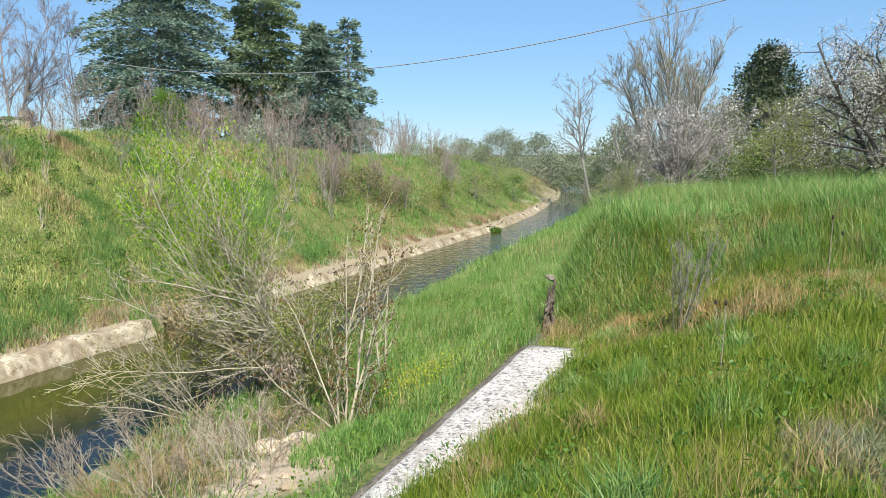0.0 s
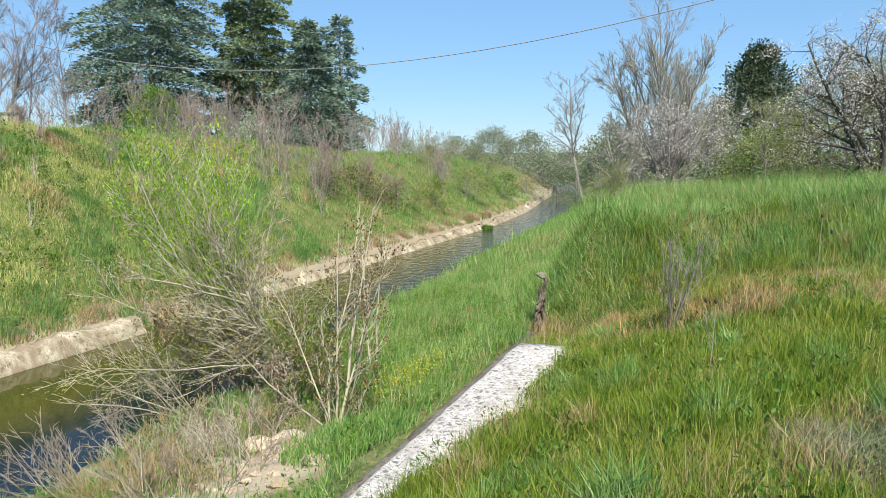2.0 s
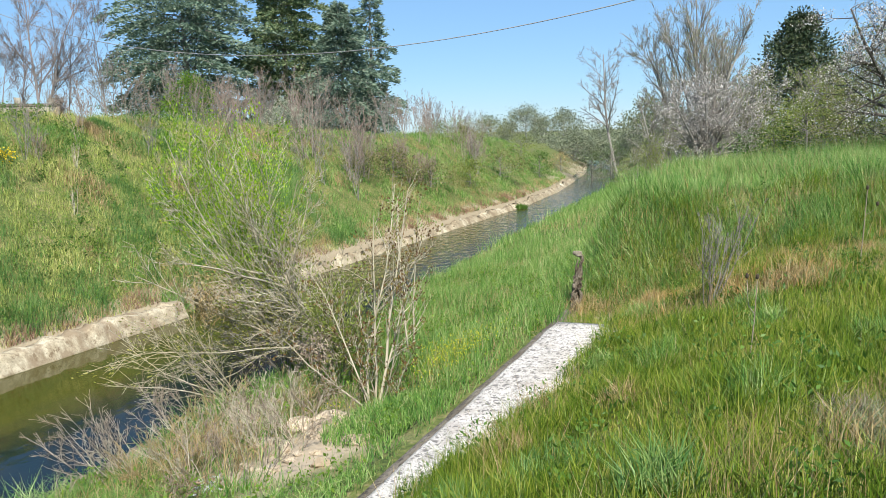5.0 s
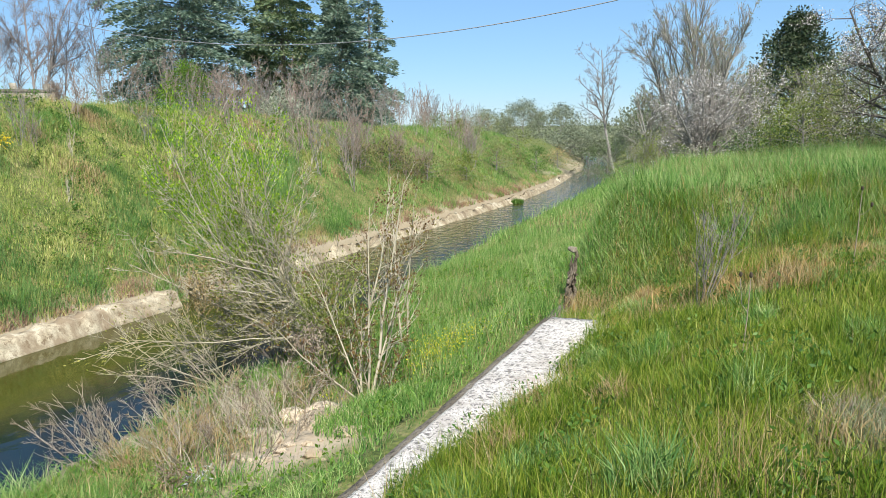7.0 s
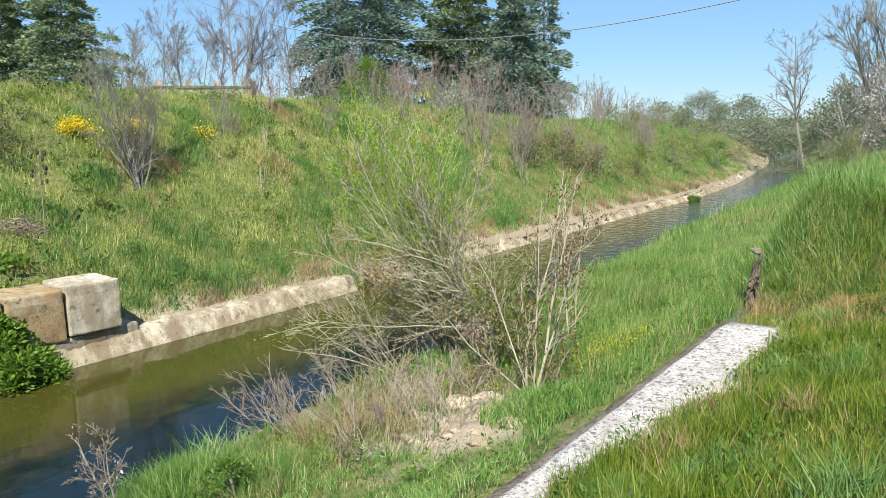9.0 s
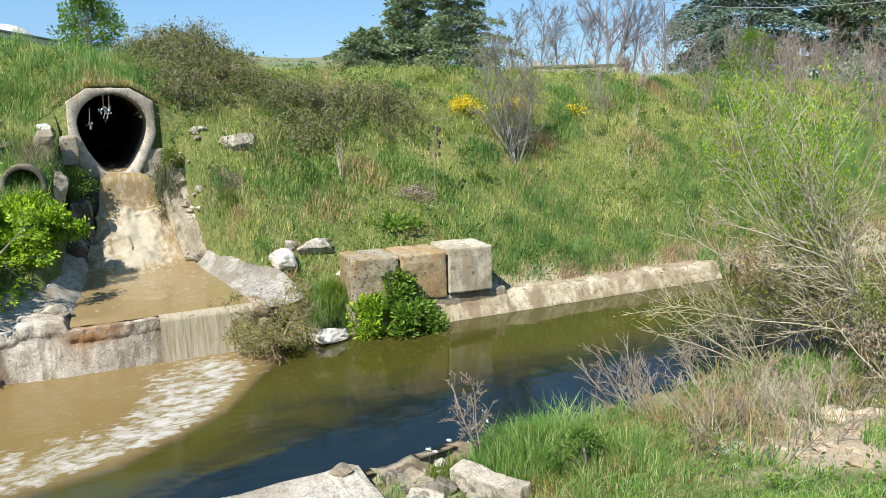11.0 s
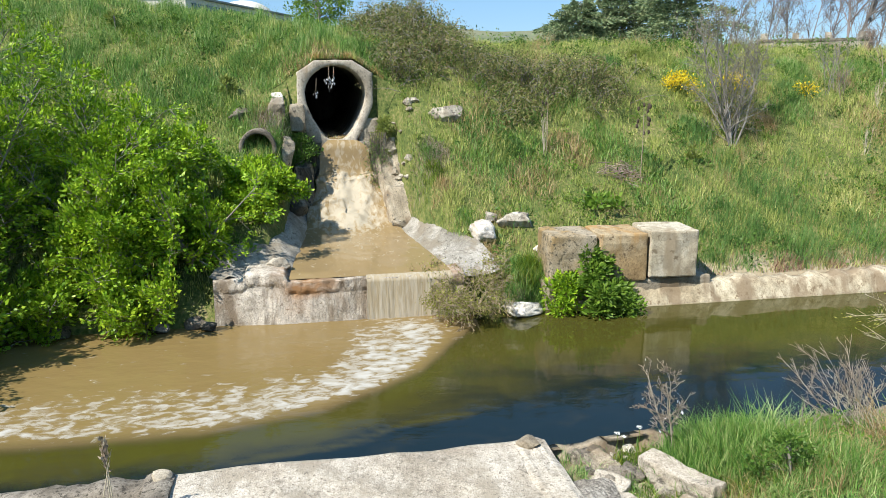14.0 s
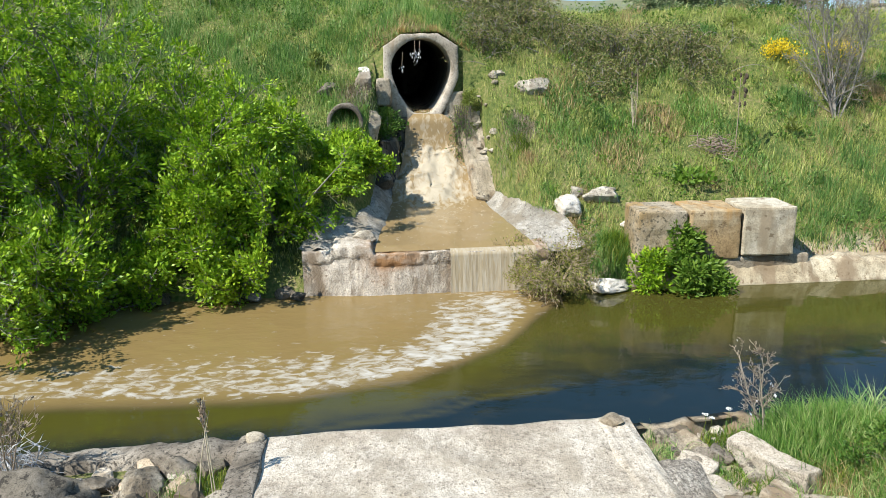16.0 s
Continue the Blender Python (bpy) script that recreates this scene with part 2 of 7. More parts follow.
M = {}
M["grass"] = mat("grass", [(0.030, 0.078, 0.006), (0.105, 0.185, 0.014), (0.205, 0.27, 0.028), (0.40, 0.375, 0.10)], 1.1, 0.5, fine=0.4, island=0.3, translucent=0.24, span=(0.32, 0.70))
M["grass_far"] = mat("grass_far", [(0.105, 0.165, 0.036), (0.275, 0.35, 0.082), (0.46, 0.49, 0.15), (0.70, 0.60, 0.30)], 0.7, 0.6, fine=0.45, island=0.25, translucent=0.25, span=(0.32, 0.71))
M["grass_lush"] = mat("grass_lush", [(0.04, 0.12, 0.025), (0.11, 0.25, 0.045), (0.22, 0.36, 0.085), (0.44, 0.50, 0.22)], 1.0, 0.5, fine=0.4, island=0.3, translucent=0.28, span=(0.30, 0.68))
M["grass_deep"] = mat("grass_deep", [(0.032, 0.095, 0.022), (0.085, 0.195, 0.045), (0.17, 0.30, 0.08), (0.30, 0.385, 0.14)], 1.0, 0.5, fine=0.4, island=0.3, translucent=0.25, span=(0.30, 0.70))
M["straw"] = mat("straw", [(0.24, 0.16, 0.07), (0.42, 0.31, 0.15), (0.56, 0.46, 0.26)], 1.5, 0.8, island=0.6, translucent=0.25)
M["russet"] = mat("russet", [(0.15, 0.08, 0.05), (0.28, 0.17, 0.11), (0.38, 0.27, 0.18)], 3, 0.9, island=0.6)
M["straw_grey"] = mat("straw_grey", [(0.09, 0.13, 0.05), (0.18, 0.21, 0.10), (0.33, 0.33, 0.21)], 1.5, 0.7, island=0.6, translucent=0.25)
M["russet_straw"] = mat("russet_straw", [(0.30, 0.17, 0.06), (0.46, 0.29, 0.11), (0.56, 0.42, 0.20)], 1.5, 0.8, island=0.6, translucent=0.25)
M["concrete"] = concrete("concrete", [(0.20, 0.165, 0.12), (0.33, 0.285, 0.215), (0.42, 0.375, 0.30)], (0.09, 0.08, 0.065), 0.35, 8, (0.19, 0.14, 0.09), 0.35)
M["lining"] = concrete("lining", [(0.27, 0.215, 0.14), (0.43, 0.365, 0.255), (0.56, 0.50, 0.375)], (0.20, 0.145, 0.09), 0.45, 9, (0.24, 0.18, 0.115), 0.45)
M["concrete_dark"] = concrete("concrete_dark", [(0.10, 0.085, 0.07), (0.17, 0.15, 0.12), (0.26, 0.235, 0.195)], (0.04, 0.036, 0.03), 0.6, 7, (0.07, 0.06, 0.045), 0.5)
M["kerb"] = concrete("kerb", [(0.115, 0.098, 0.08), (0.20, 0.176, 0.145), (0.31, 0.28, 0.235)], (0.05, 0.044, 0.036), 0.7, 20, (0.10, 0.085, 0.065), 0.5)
M["concrete_pale"] = concrete("concrete_pale", [(0.33, 0.285, 0.225), (0.46, 0.41, 0.34), (0.58, 0.53, 0.455)], (0.17, 0.145, 0.115), 0.45, 24, (0.33, 0.285, 0.22), 0.35, 0.9, large=1.3)
M["cement"] = concrete("cement", [(0.20, 0.188, 0.162), (0.31, 0.295, 0.26), (0.40, 0.382, 0.345)], (0.12, 0.108, 0.09), 0.5, 10, (0.21, 0.18, 0.135), 0.4, 0.9, large=1.1)
M["coping"] = concrete("coping", [(0.46, 0.425, 0.385), (0.61, 0.57, 0.53), (0.69, 0.65, 0.61)], (0.24, 0.22, 0.20), 0.45, 15, (0.42, 0.37, 0.32), 0.3, 0.7, large=2.0, dots=(0.15, 0.138, 0.128))
M["rock"] = concrete("rock", [(0.28, 0.25, 0.20), (0.42, 0.385, 0.32), (0.55, 0.515, 0.44)], (0.14, 0.125, 0.10), 0.55, 7, (0.22, 0.18, 0.13), 0.5, 0.6)
M["rock_white"] = concrete("rock_white", [(0.50, 0.46, 0.39), (0.66, 0.62, 0.55), (0.74, 0.71, 0.65)], (0.26, 0.23, 0.19), 0.4, 7, (0.40, 0.34, 0.26), 0.35, 0.6)
M["portal"] = concrete("portal", [(0.28, 0.245, 0.195), (0.42, 0.38, 0.315), (0.54, 0.495, 0.425)], (0.13, 0.11, 0.085), 0.45, 8, (0.27, 0.205, 0.13), 0.35)
M["gravel"] = concrete("gravel", [(0.24, 0.215, 0.18), (0.35, 0.32, 0.275), (0.46, 0.43, 0.38)], (0.13, 0.115, 0.10), 0.9, 34, (0.22, 0.185, 0.14), 0.4, 1.4, large=2.2)
M["rubble"] = concrete("rubble", [(0.19, 0.165, 0.125), (0.31, 0.275, 0.215), (0.44, 0.40, 0.33)], (0.09, 0.078, 0.062), 0.6, 18, (0.16, 0.125, 0.085), 0.5, 1.1)
M["bark"] = mat("bark", [(0.12, 0.105, 0.09), (0.235, 0.215, 0.19), (0.36, 0.34, 0.31)], 6, 0.9, world_space=False, island=0.3)
M["bark_pale"] = mat("bark_pale", [(0.26, 0.22, 0.15), (0.42, 0.37, 0.27), (0.58, 0.53, 0.42)], 6, 0.85, world_space=False, island=0.4)
M["bark_red"] = mat("bark_red", [(0.17, 0.12, 0.095), (0.28, 0.215, 0.175), (0.38, 0.32, 0.27)], 3, 0.9, world_space=False, island=0.5)
M["cedar"] = mat("cedar", [(0.085, 0.140, 0.108), (0.165, 0.245, 0.175), (0.30, 0.37, 0.27)], 0.8, 0.7, island=0.45, translucent=0.28, span=(0.28, 0.72))
M["pine"] = mat("pine", [(0.080, 0.135, 0.068), (0.155, 0.225, 0.108), (0.30, 0.345, 0.175)], 0.8, 0.7, island=0.45, translucent=0.15, span=(0.28, 0.72))
M["evergreen"] = mat("evergreen", [(0.020, 0.040, 0.018), (0.042, 0.068, 0.030), (0.11, 0.125, 0.06)], 1.0, 0.45, island=0.6, translucent=0.1, spec=0.5)
M["leaf"] = mat("leaf", [(0.085, 0.19, 0.008), (0.225, 0.385, 0.018), (0.43, 0.57, 0.04)], 1.6, 0.45, island=0.4, translucent=0.28, span=(0.25, 0.75))
M["leaf_mid"] = mat("leaf_mid", [(0.07, 0.15, 0.015), (0.14, 0.25, 0.03), (0.24, 0.36, 0.05)], 1.2, 0.5, island=0.5, translucent=0.4)
M["leaf_dark"] = mat("leaf_dark", [(0.04, 0.10, 0.015), (0.08, 0.17, 0.025), (0.15, 0.25, 0.045)], 1.2, 0.5, island=0.5, translucent=0.3)
M["leaf_olive"] = mat("leaf_olive", [(0.11, 0.15, 0.03), (0.20, 0.25, 0.05), (0.31, 0.35, 0.09)], 1.2, 0.6, island=0.5, translucent=0.3)
M["leaf_grey"] = mat("leaf_grey", [(0.22, 0.26, 0.17), (0.38, 0.41, 0.30), (0.58, 0.58, 0.48)], 1.2, 0.6, island=0.5, translucent=0.25)
M["blossom"] = mat("blossom", [(0.55, 0.50, 0.46), (0.75, 0.70, 0.66), (0.85, 0.82, 0.78)], 2, 0.6, island=0.6, translucent=0.3)
M["yellow"] = mat("yellow", [(0.65, 0.45, 0.01), (0.80, 0.60, 0.02), (0.85, 0.70, 0.05)], 2, 0.6, island=0.6, translucent=0.3)
M["bramble"] = mat("bramble", [(0.062, 0.085, 0.024), (0.145, 0.18, 0.048), (0.25, 0.28, 0.085), (0.31, 0.24, 0.13)], 1.6, 0.7, fine=0.3, island=0.5, translucent=0.3, span=(0.26, 0.72))
M["dead"] = mat("dead", [(0.16, 0.12, 0.09), (0.28, 0.22, 0.16), (0.42, 0.36, 0.29)], 2, 0.85, island=0.6)
M["bud"] = mat("bud", [(0.10, 0.05, 0.025), (0.19, 0.11, 0.04), (0.22, 0.23, 0.055)], 2, 0.6, island=0.7, translucent=0.3)
M["dark_head"] = mat("dark_head", [(0.04, 0.03, 0.02), (0.09, 0.07, 0.05)], 30, 0.9, world_space=False)
M["wire"] = mat("wire", [(0.20, 0.20, 0.20), (0.28, 0.28, 0.28)], 5, 0.6)
M["wall_far"] = mat("wall_far", [(0.50, 0.47, 0.42), (0.62, 0.60, 0.55)], 0.4, 0.9)
M["roof_far"] = mat("roof_far", [(0.20, 0.21, 0.22), (0.30, 0.31, 0.32)], 0.4, 0.8)
M["rag"] = mat("rag", [(0.35, 0.36, 0.38), (0.60, 0.61, 0.63)], 8, 0.7)
M["hill"] = mat("hill", [(0.10, 0.13, 0.07), (0.16, 0.18, 0.10), (0.22, 0.21, 0.13)], 0.006, 0.95)
# leaf and bark colours paled and greyed to imitate haze over distance
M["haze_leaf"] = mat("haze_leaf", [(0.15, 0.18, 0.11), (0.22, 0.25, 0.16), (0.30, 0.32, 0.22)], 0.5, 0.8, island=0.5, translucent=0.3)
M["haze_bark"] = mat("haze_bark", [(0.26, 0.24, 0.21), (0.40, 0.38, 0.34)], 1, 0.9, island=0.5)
M["bark_dark"] = mat("bark_dark", [(0.04, 0.034, 0.028), (0.09, 0.078, 0.065), (0.17, 0.15, 0.13)], 6, 0.9, world_space=False, island=0.3)
M["bark_mist"] = mat("bark_mist", [(0.15, 0.135, 0.115), (0.26, 0.24, 0.21), (0.38, 0.355, 0.315)], 3, 0.9, world_space=False, island=0.4)
M["post"] = mat("post", [(0.06, 0.045, 0.03), (0.16, 0.13, 0.095), (0.30, 0.26, 0.20)], 9, 0.95, 0.8, 40, world_space=False)
M["glass"] = mat("glass", [(0.03, 0.04, 0.05), (0.05, 0.06, 0.07)], 2, 0.1, spec=0.6)
M["leaf_gold"] = mat("leaf_gold", [(0.13, 0.145, 0.03), (0.25, 0.26, 0.06), (0.38, 0.36, 0.11)], 1.2, 0.6, island=0.5, translucent=0.35)
M["mustard"] = mat("mustard", [(0.28, 0.33, 0.02), (0.48, 0.48, 0.03), (0.70, 0.60, 0.04)], 2, 0.6, island=0.6, translucent=0.3)
M["sandlump"] = concrete("sandlump", [(0.36, 0.28, 0.19), (0.50, 0.41, 0.30), (0.60, 0.51, 0.40)], (0.30, 0.23, 0.15), 0.3, 9, (0.33, 0.25, 0.16), 0.3, 0.9)
M["bark_tan"] = mat("bark_tan", [(0.20, 0.145, 0.09), (0.36, 0.28, 0.19), (0.50, 0.42, 0.31)], 6, 0.85, world_space=False, island=0.3)
M["bark_lilac"] = mat("bark_lilac", [(0.13, 0.105, 0.10), (0.22, 0.19, 0.185), (0.33, 0.295, 0.29)], 3, 0.9, world_space=False, island=0.4)
M["petal"] = mat("petal", [(0.75, 0.75, 0.70), (0.85, 0.85, 0.82)], 5, 0.6, island=0.4)

# ---- terrain ----
def ease(x, a, b):
    s = np.clip((np.asarray(x, float) - a) / (b - a), 0, 1)
    return s * s * (3 - 2 * s)


def far_edge(y):
    return np.interp(y, (-60, -8, 40, 50, 58, 70, 90, 120, 160), (-13.5, -12.6, -12.4, -13.1, -14.2, -15.9, -20, -28, -42))


def near_edge(y):
    return np.interp(y, (-60, -8, 7, 10, 17, 25, 45, 58, 70, 90, 120, 160), (-8.0, -7.25, -7.15, -7.4, -8.2, -8.8, -9.6, -11.2, -12.9, -17, -25, -39))


def crest(y):
    return np.interp(y, (-60, -8, -4.6, 0, 2, 5.5, 10, 17, 24, 30, 38, 55, 65, 90, 160), (7.2, 6.8, 6.3, 5.72, 5.45, 5.12, 5.2, 4.98, 4.85, 4.5, 4.05, 3.9, 3.0, 2.4, 2.0))


def lumps(x, y):
    """Gentle unevenness of the banks."""
    return 0.6 * (0.05 * np.sin(1.3 * x + 0.7 * y + 1) * np.sin(0.9 * y - 0.4 * x) + 0.035 * np.sin(2.9 * x - 1.7 * y + 2) + 0.03 * np.sin(3.7 * y + 1.9 * x)
            + 0.05 * np.sin(0.5 * y + 0.3 * x))


def ground_z(x, y):
    x, y = np.asarray(x, float), np.asarray(y, float)
    xf, xn, zc = far_edge(y), near_edge(y), crest(y)
    d = xf - x
    run = 1.6 + (zc - 0.8) / 0.68
    far = np.where(d < 0.6, -0.7 + d * 1.75, np.where(d < 1.6, 0.35 + (d - 0.6) * 0.45, 0.8 + (zc - 0.8) * np.minimum(1, (d - 1.6) / (run - 1.6))))
    far = far - 0.22 * ease(d, run - 1.2, run) * (1 - ease(d, run, run + 1.2)) - 0.012 * np.maximum(0, d - run)
    far = far + lumps(x, y) * ease(d, 0.7, 2)
    # cutting of the outfall channel in the far bank
    floor_z = np.interp(-x, (12.2, 12.9, 13.3, 17.5, 18.0, 18.7, 18.8), (-0.8, -0.7, 0.45, 0.6, 1.2, 2.3, 2.45))
    half = np.interp(-x, (12.5, 13.2, 15.5, 18.2), (1.9, 1.75, 1.35, 1.0))
    mid = np.interp(-x, (13.0, 18.3), (0.95, 1.0))
    wide = np.interp(-x, (12.5, 13.2, 14.2, 15.5, 17.2, 18.2), (2.4, 2.2, 2.05, 1.5, 1.1, 1.0))
    cut = (1 - ease(np.abs(y - mid), np.where(y > mid, wide, half), np.where(y > mid, wide, half) + 0.4)) * (1 - ease(-x, 18.5, 18.7))
    far = far * (1 - cut) + np.minimum(far, floor_z) * cut
    # earth over the culvert
    far = far + 0.32 * np.exp(-(((x + 19.8) / 0.9) ** 2 + ((y - 0.8) / 1.3) ** 2))
    over = 4.66 - 0.68 * np.maximum(0, np.abs(y - 0.83) - 0.45) - 0.9 * np.maximum(0, -x - 20.2)
    far = np.where((x < -18.585) & (d < 30), np.maximum(far, over), far)
    e = x - xn
    low = np.where(e < 0.35, -0.7 + e * 3.2, np.minimum(0.42 + (e - 0.35) * 0.24, 1.40))
    up_y = ease(y, 11.0, 13.2)
    edge = np.interp(y, (2, 4.6, 6, 7, 9.7, 11.2), (-2.52, -2.44, -2.30, -2.10, -2.0, -1.9))
    south = np.where(x < edge, 1.40, 1.44 + np.minimum(0.46 * (x - edge), 1.06) + 0.05 * np.clip(x - 0.5, 0, 12))
    south = np.where(e < 4.0, low, south)
    shoulder = -2.6 - 0.02 * np.maximum(0, y - 12) - 2.5 * ease(y, 24, 60)
    rise = ease(x, shoulder - 0.8, shoulder + 0.5)
    north = low * (1 - rise) + (3.0 - 1.2 * ease(y, 35, 80) + 0.07 * np.clip(x - shoulder, 0, 14) + 0.05 * np.clip(x - 0.5, 0, 12)) * rise
    near = south * (1 - up_y) + north * up_y
    slab_side = 1 - ease(y, 2.9, 4.4)
    ramp = np.minimum(np.where(x < -4.6, 0.36, 0.36 + (x + 4.6) * 0.52), 2.5 + 0.05 * np.clip(x - 0.5, 0, 12))
    near = near * (1 - slab_side) + np.where(e < 0.35, low, ramp) * slab_side
    near = near + lumps(x, y) * 0.7 * ease(x, -2.2, -0.5) + lumps(y, x) * 0.5 * ease(e, 0.6, 1.5) * (1 - ease(x, -3.4, -3.0)) * (1 - slab_side)
    z = np.where(x < (xf + xn) / 2, far, near)
    return np.maximum(z, -0.7)


def gz(x, y):
    return float(ground_z(x, y))


def spot(bearing, distance, sink=0.05):
    """A place on the ground by bearing in degrees (0 ahead along the canal, to the right) and distance."""
    x, y = distance * math.sin(radians(bearing)), distance * math.cos(radians(bearing))
    return (x, y, gz(x, y) - sink)


def steps(lo, a, b, hi, fine, grow):
    core = list(np.arange(a, b, fine))
    out, s, v = [], fine, b
    while v < hi:
        out.append(v)
        s *= grow
        v += s
    out.append(hi)
    left, s, v = [], fine, a - fine
    while v > lo:
        left.append(v)
        s *= grow
        v -= s
    left.append(lo)
    return np.array(left[::-1] + core + out)


def sand(x, y):
    s = 0.85 * np.exp(-(((x + 5.9) / 0.95) ** 2 + ((y - 2.85) / 0.42) ** 2)) + 0.5 * np.exp(-(((x + 6.1) / 0.5) ** 2 + ((y + 2.6) / 0.9) ** 2)) + np.exp(-(((x + 4.30) / 0.85) ** 2 + ((y - 6.0) / 1.05) ** 2)) + 0.9 * np.exp(-(((x + 1.95) / 0.72) ** 2 + ((y - 10.45) / 0.55) ** 2))
    return np.clip(s * (1.5 + 0.9 * np.sin(x * 5.3 + 2 * np.sin(y * 3.1)) * np.sin(y * 4.7 + 1.3 * np.sin(x * 2.9))) - 0.12, 0, 1)


gx = steps(-3000, -23.0, 4.5, 3000, 0.22, 1.18)
gy = steps(-3000, -6.0, 20.0, 3000, 0.27, 1.15)
X, Y = np.meshgrid(gx, gy, indexing="ij")
Z = ground_z(X, Y)
ni, nj = X.shape
i, j = np.meshgrid(np.arange(ni - 1), np.arange(nj - 1), indexing="ij")
quads = np.stack([i * nj + j, (i + 1) * nj + j, (i + 1) * nj + j + 1, i * nj + j + 1], -1).reshape(-1, 4)
cx = X.ravel()[quads].mean(1)
cy = Y.ravel()[quads].mean(1)
quads = quads[~((cx > -18.6) & (cx < -18.38) & (cy > -0.05) & (cy < 1.70))]


def ground_material():
    m = mat("soil", [(0.04, 0.065, 0.015), (0.085, 0.115, 0.028), (0.14, 0.155, 0.045), (0.24, 0.20, 0.10)], 1.6, 0.95, 1.0, 22, fine=0.55, span=(0.34, 0.64))
    N, L = m.node_tree.nodes, m.node_tree.links
    b = N["Principled BSDF"]
    old = b.inputs["Base Color"].links[0].from_socket
    at = N.new("ShaderNodeAttribute")
    at.attribute_name = "bare"
    nz = N.new("ShaderNodeTexNoise")
    nz.inputs["Scale"].default_value = 5.0
    nz.inputs["Detail"].default_value = 8
    r = N.new("ShaderNodeValToRGB")
    r.color_ramp.elements[0].color = (0.26, 0.19, 0.12, 1)
    r.color_ramp.elements[1].color = (0.52, 0.44, 0.33, 1)
    r.color_ramp.elements[0].position, r.color_ramp.elements[1].position = 0.3, 0.65
    L.new(nz.outputs["Fac"], r.inputs[0])
    x = N.new("ShaderNodeMix")
    x.data_type = "RGBA"
    L.new(at.outputs["Fac"], x.inputs[0])
    L.new(old, x.inputs[6])
    L.new(r.outputs[0], x.inputs[7])
    L.new(x.outputs[2], b.inputs["Base Color"])
    return m


M["soil"] = ground_material()
me = make_mesh("ground", np.stack([X, Y, Z], -1).reshape(-1, 3), [quads], M["soil"], True)
bare = np.maximum(sand(X, Y), 0.8 * (1 - ease(np.abs(far_edge(Y) - X - 0.4), 0.5, 0.9)) * (X < -11) * (Y > 3.4)).ravel().astype(np.float32)
me.attributes.new("bare", "FLOAT", "POINT").data.foreach_set("value", bare)
solo("ground", me, "grassy earth banks of a small canal", kind="structure")

# distant hill behind the far bank
hb = np.radians(np.linspace(-125, -52, 90))
hr = np.array((700.0, 900, 1100, 1300, 1500, 1800))
rise = np.array((0.0, 0.15, 0.42, 0.72, 1.0, 0.9))
top = 96 * (0.55 + 0.45 * ease(np.degrees(hb), -125, -92)) * (1 - 0.5 * ease(np.degrees(hb), -74, -52)) * (1 + 0.03 * np.sin(hb * 40))
HV = np.stack([hr[:, None] * np.sin(hb), hr[:, None] * np.cos(hb), -2 + rise[:, None] * top], -1)
i, j = np.meshgrid(np.arange(5), np.arange(89), indexing="ij")
solo("backdrop", make_mesh("backdrop", HV.reshape(-1, 3), [np.stack([i * 90 + j, i * 90 + j + 1, (i + 1) * 90 + j + 1, (i + 1) * 90 + j], -1).reshape(-1, 4)], M["hill"], True), "distant pale green hill", kind="structure")


